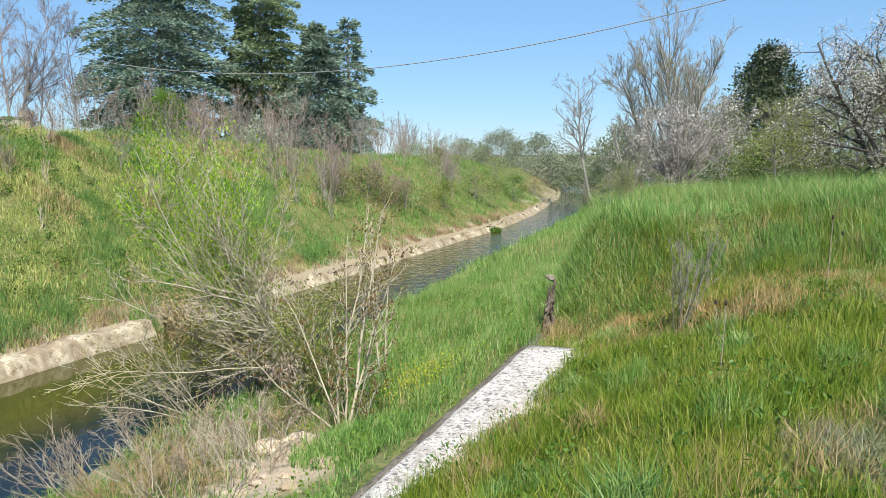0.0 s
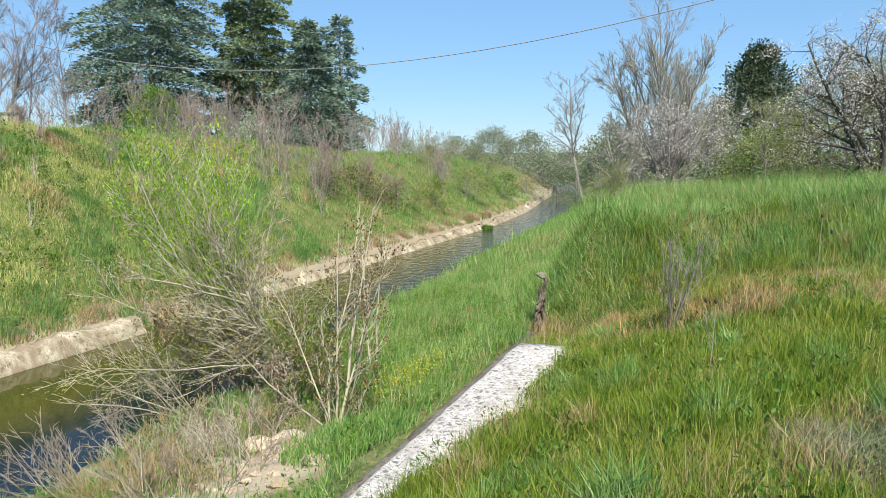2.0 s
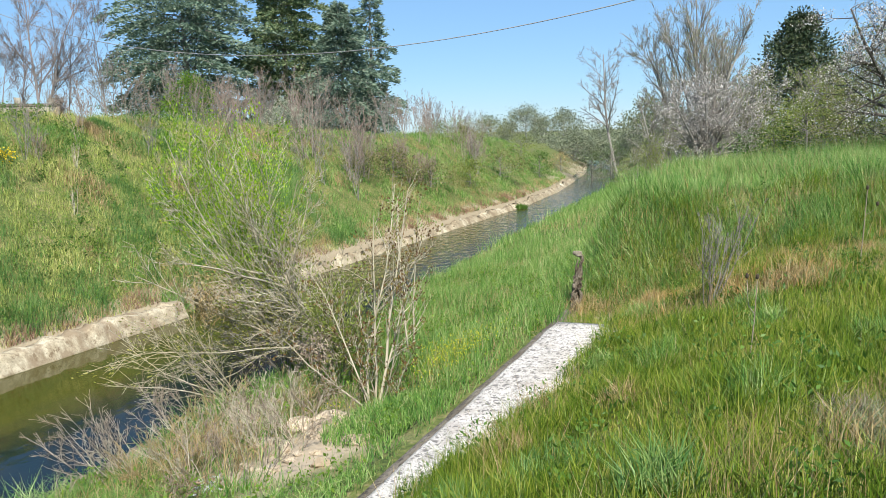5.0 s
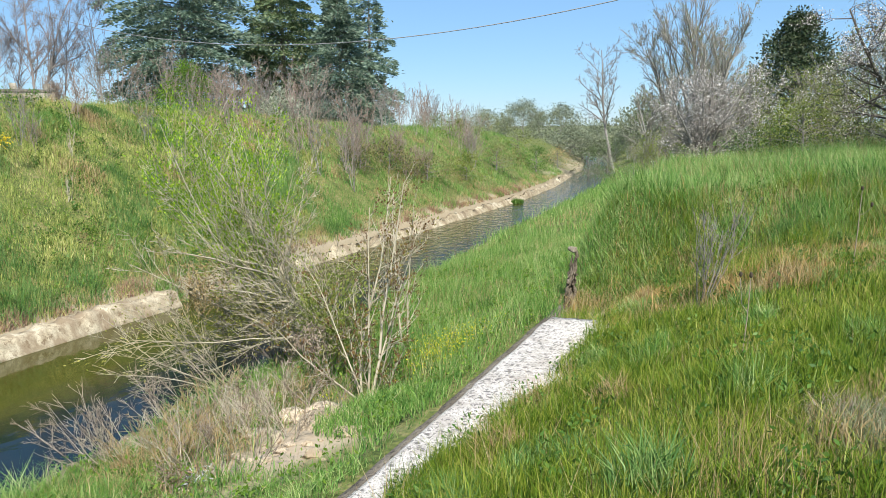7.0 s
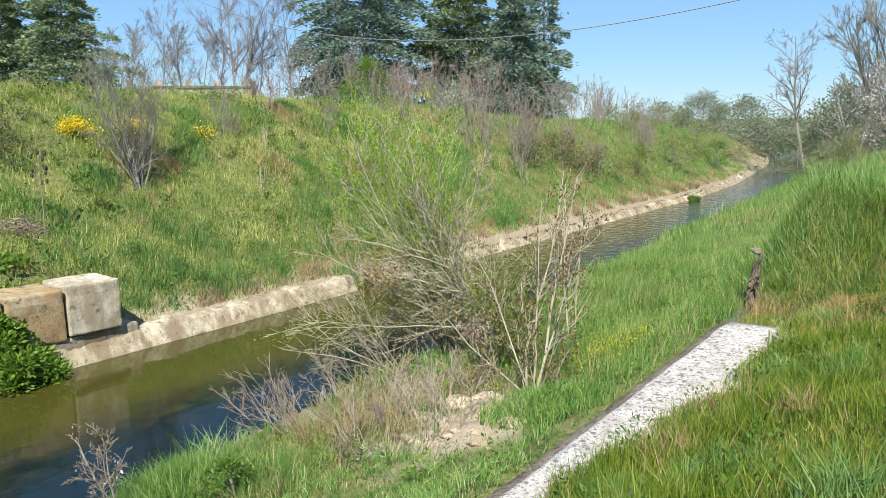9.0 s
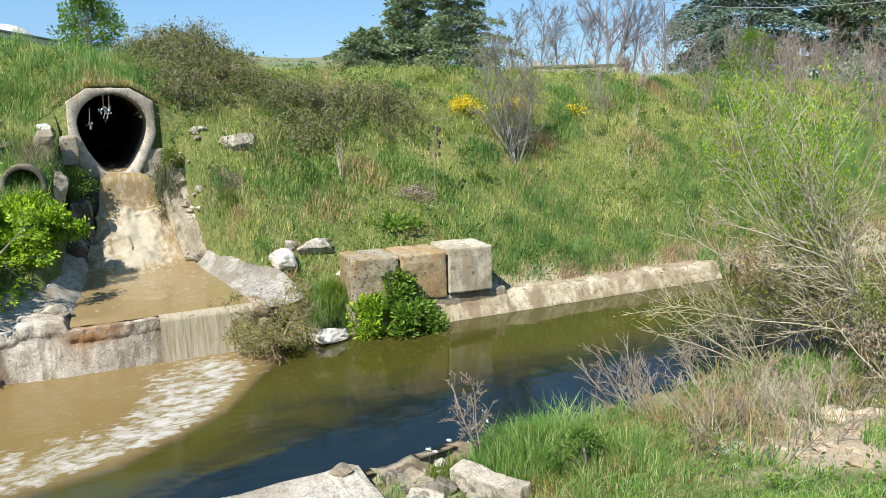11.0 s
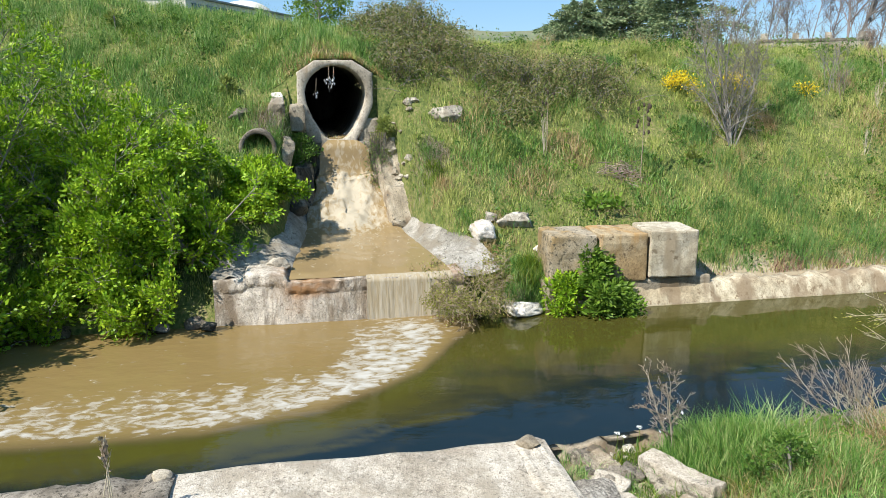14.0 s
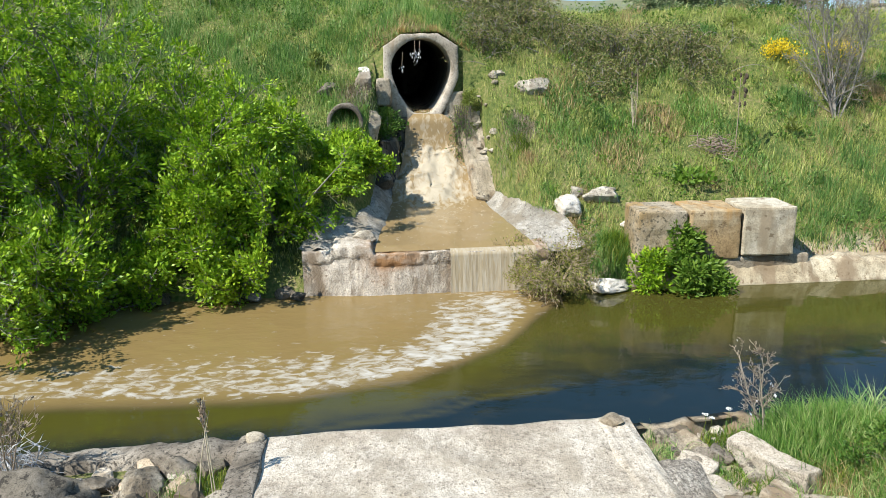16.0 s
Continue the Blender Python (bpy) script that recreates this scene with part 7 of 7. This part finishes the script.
# left of the slab, behind the kerb
for k, (x, y, sx, sy, sz, mt) in enumerate(((-5.95, -3.55, 0.9, 1.3, 0.85, "concrete_dark"), (-5.45, -2.85, 0.7, 1.1, 0.7, "concrete_dark"), (-6.35, -2.5, 0.4, 0.5, 0.35, "rubble"), (-6.2, -2.05, 0.35, 0.4, 0.3, "rubble"), (-6.0, -1.75, 0.4, 0.3, 0.3, "rubble"), (-6.4, -2.95, 0.35, 0.4, 0.3, "concrete_dark"), (-5.9, -2.3, 0.5, 0.4, 0.3, "rubble"), (-5.6, -1.9, 0.4, 0.35, 0.25, "concrete"), (-6.55, -3.9, 0.4, 0.5, 0.35, "concrete_dark"), (-6.5, -2.2, 0.2, 0.25, 0.18, "rock"), (-6.05, -2.75, 0.25, 0.25, 0.2, "rock"))):
    rock(x, y, (sx * 0.85, sy * 0.95, sz * 0.6), 100 + k, "grey field stone behind the kerb" if mt in ("rock", "rubble") else "dark lichened boulder behind the kerb", mt=mt, group="stones behind the kerb", turn=k * 0.7)
# rubble masonry that backs the kerb
for k in range(60):
    x, y = rng.uniform(-6.72, -5.6), rng.uniform(-4.4, -1.85)
    s = rng.uniform(0.09, 0.24)
    rock(x, y, (s * 1.3, s * 1.2, s * 0.9), 160 + k, "rough cream rubble stone behind the kerb" if k % 3 else "dark rubble stone behind the kerb", mt=("rubble", "sandlump", "concrete_dark")[k % 3], group="small stones behind the kerb", turn=k, sink=0.35)
# crumbled concrete between the slab and the grass
for k in range(46):
    x, y = rng.uniform(-6.9, -4.9), rng.uniform(2.28, 3.2)
    s = rng.uniform(0.05, 0.18)
    rock(x, y, (s * 1.3, s * 1.1, s * 0.8), 600 + k, "crumbled concrete lump beside the slab", mt=("rubble", "concrete_pale", "kerb")[k % 3], group="crumbled concrete beside the slab", turn=k)
# stones on the sandy patch
for k in range(48):
    x, y = rng.normal(-4.3, 0.45), rng.normal(6.0, 0.55)
    s = rng.uniform(0.03, 0.12)
    rock(x, y, (s * 1.3, s, s * 0.6), 130 + k, "pale pebble on the sandy patch", group="pebbles on sand", mt="sandlump")
for k, (x, y, sx, sy, sz) in enumerate(((-4.75, 6.75, 0.5, 0.35, 0.3), (-4.45, 6.95, 0.55, 0.32, 0.3), (-4.1, 6.75, 0.5, 0.4, 0.26), (-3.75, 6.5, 0.4, 0.3, 0.2), (-3.6, 6.1, 0.42, 0.3, 0.18), (-4.95, 6.3, 0.4, 0.4, 0.22), (-3.75, 5.6, 0.35, 0.3, 0.15), (-4.3, 6.45, 0.7, 0.5, 0.18))):
    rock(x, y, (sx * 0.8, sy * 0.8, sz * 0.55), 700 + k, "crumbling lump of pale sandy earth", mt="sandlump", group="sandy earth lumps", turn=k * 0.8, sink=0.4)

# ---- wooden post ----
post = thing("wooden_post", "gnarled weathered post stump at the wall's end", "post", (-2.70, 11.15, gz(-2.70, 11.15) - 0.1))
T = Tubes()
rp = np.random.default_rng(3)
for k in range(15):
    zz = np.linspace(0, rp.uniform(0.55, 1.0), 14)
    a = rp.uniform(0, 6.28)
    r = rp.uniform(0.01, 0.075)
    T.add(np.stack([0.10 * zz + np.cos(a + zz * 0.8) * r + rp.normal(0, 0.014, 14), np.sin(a + zz * 0.8) * r + rp.normal(0, 0.014, 14), zz], 1), np.maximum(0.008, rp.uniform(0.015, 0.034) * (1 - 0.3 * zz) + rp.normal(0, 0.008, 14)), 6)
part("stump", T.mesh("stump", M["post"]), post)
part("cap", rock_mesh("cap", (0.13, 0.12, 0.09), M["rock"], 3, 2), post, "pale broken top").location = (0.06, 0.0, 1.0)
tuft("dry_tuft", "yellowed grass round the post", -2.55, 11.15, 0.3, 500, 0.4, "straw", 0.006, 0.9, 20)


# ---- teasels, stalks and flowers ----
def teasel(x, y, h, heads, seed, big=1.0):
    rng = np.random.default_rng(seed)
    ob = thing("teasel", "dry teasel stalk with dark egg-shaped heads", "plant", (x, y, gz(x, y) - 0.02), group="dry teasels")
    T = Tubes()
    T.add([(0, 0, 0), (0.02, 0.01, h * 0.5), (0.03, -0.01, h)], [0.008 * big, 0.007 * big, 0.005 * big], 4)
    tops = [(0.03, -0.01, h)]
    for k in range(heads - 1):
        z0 = h * rng.uniform(0.5, 0.9)
        a = rng.uniform(0, 6.28)
        q = (math.cos(a) * 0.14, math.sin(a) * 0.14, z0 + rng.uniform(0.08, 0.25))
        T.add([(0.02, 0, z0), (q[0] * 0.6, q[1] * 0.6, z0 + 0.04), q], [0.004, 0.003, 0.003], 3)
        tops.append(q)
    part("stalk", T.mesh("stalk", M["dead"]), ob)
    for q in tops:
        bm = bmesh.new()
        bmesh.ops.create_icosphere(bm, subdivisions=2, radius=1.0)
        for v in bm.verts:
            v.co = Vector((v.co.x * 0.021 * big, v.co.y * 0.021 * big, v.co.z * 0.036 * big + 0.03)) * (1 + 0.16 * noise.noise(v.co * 6))
        part("head", from_bm("head", bm, M["dark_head"]), ob, "dark bristly seed head").location = q


teasel(0.98, 9.5, 0.95, 2, 1, 0.75)
teasel(-0.08, 5.7, 0.62, 2, 2, 0.6)
teasel(-15.75, 7.45, 1.75, 14, 3, 1.45)
teasel(-16.6, 5.5, 1.4, 6, 4, 1.2)
for k, (x, y, h) in enumerate(((-16.3, 13.7, 1.0), (-16.6, 5.5, 1.2), (-17.9, 15.2, 1.0), (-15.9, 16.6, 0.9), (-16.9, 18.0, 1.0))):
    woody("dry_stalk", "bleached dead weed stalk on the slope", "plant", (x, y, gz(x, y) - 0.02), 320 + k, h, 0.012, (7, 3), 2, 0.3, 22, 0.2, 0.05, "bark_pale", 4, 0.12, group="dead weed stalks", thin=0.004)
woody("thin_shrub", "thin dark upright shrub in the near grass", "shrub", (-0.62, 9.2, gz(-0.62, 9.2) - 0.03), 330, 1.5, 0.010, (8, 3), 2, 0.4, 18, 0.1, 0.05, "bark", 9, 0.45, "leaf_olive", 500, 0.03, 0.03, thin=0.003)
# dead weeds near the water
woody("dead_weed", "bare grey dead weed by the kerb", "plant", (-6.55, 3.5, gz(-6.55, 3.5) - 0.03), 331, 1.35, 0.014, (9, 6, 3), 3, 0.40, 44, 0.06, 0.13, "dead", 3, 0.3, "rag", 16, 0.04, 0.03, thin=0.0035, leaf_name="shred")
woody("dead_weed", "dead weed hung with grey flood rags", "plant", (-6.55, -3.75, gz(-6.55, -3.75) - 0.03), 332, 1.35, 0.012, (7, 4), 2, 0.45, 30, 0.1, 0.1, "dead", 5, 0.35, "dead", 120, 0.05, 0.03, thin=0.0035, leaf_name="shred")
rng = np.random.default_rng(9)
T = Tubes()
for k in range(160):
    p = np.array((-6.6, -3.75, 0.55)) + rng.normal(size=3) * np.array((0.10, 0.14, 0.16))
    d = rng.normal(size=3) * np.array((0.08, 0.12, 0.12)) + np.array((0, 0, -0.06))
    T.add([p, p + d * 0.5 + rng.normal(size=3) * 0.02, p + d], [0.003, 0.006, 0.002], 4)
solo("flood_rag", T.mesh("flood_rag", M["rag"]), "grey rags caught by floods in dead stems", "debris", kind="stuff")
for k in range(40):
    x, y = rng.uniform(-6.5, -4.2), rng.uniform(4.6, 7.4)
    woody("dry_brush", "brittle pale dead brush on the near bank", "plant", (x, y, gz(x, y) - 0.02), 340 + k, rng.uniform(0.5, 0.95), 0.006, (6, 3), 2, 0.45, 34, 0.05, 0.09, ("dead", "straw", "bark_pale")[k % 3], 5, 0.7, group="dead brush on the bank", thin=0.0028)
for k in range(9):
    x, y = rng.uniform(-7.1, -6.2), rng.uniform(5.0, 7.8)
    woody("dry_brush", "grey dead twigs leaning over the water", "plant", (x, y, gz(x, y) - 0.02), 370 + k, rng.uniform(0.9, 1.5), 0.007, (7, 4), 2, 0.42, 34, 0.04, 0.09, "dead", 3, 0.5, group="dead brush on the bank", lean=(-0.9, -0.3), thin=0.0028)


def nest(name, label, at, size, n, mt, seed):
    rng = np.random.default_rng(seed)
    p = np.array(at) + rng.normal(size=(n, 3)) * np.array(size)
    return tagged(solo(name, leaf_mesh(name, rng, p, rng.normal(size=(n, 3)) + np.array((0, 0, -0.8)), 0.085 * rng.uniform(0.5, 1.2, n), M[mt], 0.16), label, "debris"), kind="stuff")


nest("flood_debris", "russet clump of flood debris caught in stems", (-4.9, 7.29, 1.67), (0.11, 0.11, 0.12), 800, "dead", 1)
nest("flood_debris", "grey flood debris caught at a stem foot", (-5.89, 7.2, 0.87), (0.15, 0.13, 0.12), 340, "dead", 2)
nest("flood_debris", "russet scrap of matted leaves on straw", (-4.9, 5.0, 0.95), (0.14, 0.14, 0.05), 240, "russet", 3)
nest("flood_debris", "hanging dead matter below the culvert", (-18.35, 1.72, 2.45), (0.10, 0.12, 0.30), 700, "dead", 4)
nest("flood_debris", "bleached dead grass drift in the willow", (-7.30, 8.15, 2.0), (0.17, 0.18, 0.26), 1100, "straw", 5)
nest("flood_debris", "brown leaf litter caught in the willow", (-6.67, 9.12, 2.53), (0.16, 0.16, 0.14), 500, "dead", 6)
nest("flood_debris", "pale flood scraps lodged in low twigs", (-5.77, 6.91, 0.92), (0.18, 0.16, 0.06), 140, "dead", 7)
nest("litter_scrap", "crumpled white scrap of litter at a poplar's foot", (-3.89, 7.1, 1.0), (0.035, 0.035, 0.03), 90, "petal", 8)
nest("litter_scrap", "torn pale paper scraps lying in dead brush", (-4.75, 5.14, 0.95), (0.09, 0.09, 0.03), 90, "rag", 9)
# moss and weeds beside the culvert
crown_tree("leafy_weed", "dark green weed hanging at the culvert foot", (-18.1, -0.05, 2.1), 381, 0.75, 0.8, 1800, "leaf_dark", 0.07, 0.0, 20, category="weed")
crown_tree("leafy_weed", "green weeds by the culvert's edge", (-18.25, 1.95, 2.3), 382, 0.95, 0.6, 1500, "leaf_olive", 0.06, 0.0, 20, category="weed")
crown_tree("leafy_weed", "broad-leaved dark weed rosette in grass", (-15.1, 6.25, gz(-15.1, 6.25)), 383, 0.22, 0.8, 420, "leaf_mid", 0.15, 0.0, 12, category="weed")
crown_tree("leafy_weed", "feathery dark weed in near grass clump", (-5.4, 3.95, gz(-5.4, 3.95)), 384, 0.45, 0.5, 1500, "leaf_dark", 0.04, 0.0, 16, category="weed")
for k, (x, y, s) in enumerate(((-19.3, 8.85, 0.6), (-20.9, -4.5, 0.5), (-18.6, -1.7, 0.35), (-16.3, 9.0, 0.3))):
    crown_tree("thistle", "grey-green spiky thistle on the slope", (x, y, gz(x, y)), 390 + k, s, s * 0.9, 260, "leaf_olive", 0.13, 0.0, 8, narrow=0.3, category="plant")
# brush pile on the far bank
T = Tubes()
for k in range(80):
    p = np.array((-15.95 + rng.normal() * 0.14, 7.15 + rng.normal() * 0.22, 0))
    p[2] = gz(p[0], p[1]) + 0.04 + abs(rng.normal()) * 0.07
    a, r_ = rng.normal(1.4, 0.8), rng.uniform(0.1, 0.3)
    d = np.array((math.cos(a) * r_, math.sin(a) * r_, rng.normal() * 0.07))
    T.add([p - d, p, p + d], [0.007, 0.009, 0.005], 4)
solo("brush_pile", T.mesh("brush_pile", M["bark_red"]), "small pile of dry brown sticks in grass", "brush pile", kind="stuff")


def umbel(x, y, z, h, seed):
    rng = np.random.default_rng(seed)
    ob = thing("wild_flower", "white umbel wild flower beside the kerb", "flower", (x, y, z), group="white wild flowers")
    T = Tubes()
    T.add([(0, 0, 0), (0.01, 0.02, h * 0.6), (0.02, 0.0, h)], [0.004, 0.003, 0.003], 4)
    part("stalk", T.mesh("stalk", M["grass"]), ob)
    n = 40
    a, r = rng.uniform(0, 6.28, n), np.sqrt(rng.uniform(0, 1, n)) * 0.03
    at = np.stack([0.02 + np.cos(a) * r, np.sin(a) * r, h + 0.01 - r * 0.2], 1)
    part("bloom", leaf_mesh("bloom", rng, at, rng.normal(size=(n, 3)) * 0.4 + np.array((1, 0, 0.2)), 0.018, M["petal"], 0.9, 0.8), ob, "white flower head")


for k, (x, y, h) in enumerate(((-6.9, 3.1, 0.30), (-6.8, 2.98, 0.22), (-6.85, 3.25, 0.26), (-7.1, 5.4, 0.34))):
    umbel(x, y, gz(x, y), h, 420 + k)
rng = np.random.default_rng(31)
for nm, lab, cxx, cyy, r, n in (("mustard_patch", "yellow-green flowering mustard among grass", -3.5, 8.2, 0.4, 1100), ("mustard_patch", "few yellow flowers on sand", -4.0, 6.2, 0.12, 30), ("mustard_patch", "small yellow flowers above the culvert", -20.0, 2.1, 0.25, 220)):
    px, py = cxx + rng.normal(size=n) * r * 0.5, cyy + rng.normal(size=n) * r
    pz = ground_z(px, py) + rng.uniform(0.15, 0.42, n)
    tagged(solo(nm, leaf_mesh(nm, rng, np.stack([px, py, pz], 1), rng.normal(size=(n, 3)), 0.018, M["mustard"], 0.8), lab, "flowers"), kind="stuff")
# pale reed stalks in front of the kerb
for k, (x, y, h, lx) in enumerate(((-6.15, -1.82, 0.95, -0.03), (-6.1, -1.78, 0.95, -0.05), (-6.15, -1.95, 0.85, 0.16))):
    ob = thing("reed_stalk", "pale dry reed stalk with shredded plume", "plant", (x, y, gz(x, y)), group="dry reed stalks")
    T = Tubes()
    T.add([(0, 0, 0), (0.0, lx * 0.4, h * 0.5), (-0.04, lx, h)], [0.006, 0.005, 0.003], 4)
    part("stalk", T.mesh("stalk", M["bark_pale"]), ob)
    if k != 2:
        rr = np.random.default_rng(k)
        at = np.array((-0.03, lx * 0.9, h * 0.86)) + rr.normal(size=(60, 3)) * np.array((0.012, 0.012, 0.07))
        part("plume", leaf_mesh("plume", rr, at, rr.normal(size=(60, 3)) * 0.3 + UP, 0.05, M["dead"], 0.4), ob)

# rags hanging in the culvert
for k, (y, z0, z1, s) in enumerate(((0.66, 4.47, 4.14, 0.11), (0.78, 4.46, 4.20, 0.08), (0.36, 4.2, 3.88, 0.07))):
    ob = thing("hanging_rag", "pale rag hanging from a strand in the culvert", "debris", (-18.44, y, z1))
    T = Tubes()
    T.add([(0, 0, 0), (0.01, 0.01, (z0 - z1) * 0.5), (-0.02, 0.02, z0 - z1)], [0.006, 0.005, 0.005], 4)
    part("strand", T.mesh("strand", M["dead"]), ob)
    rr = np.random.default_rng(500 + k)
    part("rag", leaf_mesh("rag", rr, rr.normal(size=(18, 3)) * np.array((0.02, s * 0.35, s * 0.7)), rr.normal(size=(18, 3)) * 0.35 - UP, s * 0.9, M["rag"], 0.3), ob)

# ---- overhead wire ----
s = np.linspace(-0.28, 1.3, 60)
wp = np.stack([-33.96 + 33.35 * s, 29.5 - 4.51 * s, 9.67 - 0.83 * s - 6.8 * s * (1 - s)], 1)
T = Tubes()
T.add(wp, np.full(60, 0.018), 5)
solo("overhead_cable", T.mesh("overhead_cable", M["wire"]), "dark sagging overhead cable across the sky", "cable")

# ---- buildings behind the crest ----
def bearing(b, d, z):
    return np.array((d * math.sin(radians(b)), d * math.cos(radians(b)), z))


p0, p1 = bearing(-97.2, 60, 0), bearing(-90.0, 77, 0)
along = unit(p1 - p0)
back = np.array((along[1], -along[0], 0))
if back @ p0 < 0:
    back = -back
L = float(np.linalg.norm(p1 - p0))
house = thing("long_building", "long low pale building with flat grey roof", "building", tuple(p0 + np.array((0, 0, 5.0))), math.atan2(along[1], along[0]))
side = 1.0 if np.cross(along, back)[2] > 0 else -1.0
w = slab_mesh("wall", (L, 9.0, 5.0), M["wall_far"], 0.05, 0, 0.0)
long_wall = part("wall", w, house)
long_wall.location = (L / 2, side * 4.5, 0)
part("roof", slab_mesh("roof", (L + 0.4, 9.4, 0.16), M["roof_far"], 0.05, 0, 0.0), house, "grey flat roof edge").location = (L / 2, side * 4.5, 5.0)
wm = slab_mesh("window", (1.6, 0.14, 0.9), M["glass"], 0.02, 0, 0.0)
for k in range(9):
    part("window", wm, long_wall, "dark glazed window").location = (1.6 + k * L / 9.4 - L / 2, side * -4.52, 3.75)
dome = thing("domed_building", "pale domed roof behind the long building", "building", tuple(bearing(-93.2, 98, 6.0)))
bm = bmesh.new()
bmesh.ops.create_uvsphere(bm, u_segments=28, v_segments=14, radius=1.0)
for v in bm.verts:
    v.co = Vector((v.co.x * 3.6, v.co.y * 3.6, max(v.co.z, 0) * 2.2 + 5.2))
part("dome", from_bm("dome", bm, M["wall_far"], True), dome)
part("wall", slab_mesh("wall", (7, 7, 5.3), M["wall_far"], 0.1, 0, 0), dome)
q0, q1 = bearing(-57.0, 41, 0), bearing(-50.3, 41, 0)
gw = thing("garden_wall", "low brownish stone wall behind bare trees", "wall", tuple((q0 + q1) / 2 + np.array((0, 0, gz(*((q0 + q1) / 2)[:2]) - 0.1))), math.atan2(*(q1 - q0)[1::-1]))
GL = float(np.linalg.norm(q1 - q0))
part("masonry", slab_mesh("masonry", (GL, 0.4, 1.25), M["rock"], 0.04, 4, 0.03, 3), gw)
part("coping", slab_mesh("coping", (GL + 0.1, 0.5, 0.14), M["concrete_dark"], 0.03, 3, 0.02, 3), gw).location = (0, 0, 1.24)
for k in range(4):
    part("pier", slab_mesh("pier", (0.3, 0.3, 0.3), M["rock"], 0.03, 2, 0.02, k), gw).location = (-GL / 2 + 0.3 + k * (GL - 0.6) / 3, 0, 1.36)

# far houses and trees on the hill
rng = np.random.default_rng(55)
for k, (b, d, w, h) in enumerate(((-73.0, 1380, 26, 9), (-74.4, 1390, 34, 8), (-71.8, 1400, 22, 9), (-75.6, 1385, 20, 8))):
    bx, by = d * math.sin(radians(b)), d * math.cos(radians(b))
    ob = thing("far_house", "tiny white house on the distant hill", "house", (bx, by, 66), radians(20 * k), group="far houses")
    part("wall", slab_mesh("wall", (w, 10, h), M["wall_far"], 0.1, 0, 0), ob)
    part("roof", slab_mesh("roof", (w + 1, 11, 2), M["roof_far"], 0.5, 0, 0), ob).location = (0, 0, h)
for k in range(9):
    b = -79.5 + rng.uniform(-1.2, 1.6) + (0.6 if k > 5 else 0)
    crown_tree("ridge_tree", "dark tree on the distant ridge", (1490 * math.sin(radians(b)), 1490 * math.cos(radians(b)), 91), 440 + k, rng.uniform(9, 13), rng.uniform(9, 14), 400, "pine", 2.2, 0.1, 12)

for k in range(7):
    x, y = -6.35 + 0.22 * (k % 4), -2.1 - 0.42 * k
    tuft("dry_tuft" if k % 2 else "grass_tuft", "dry grey weeds among stones behind the kerb" if k % 2 else "low green weeds among stones behind the kerb", x, y, 0.26, 260, 0.24, "dead" if k % 2 else "grass_lush", 0.007, 1.1, 70 + k)
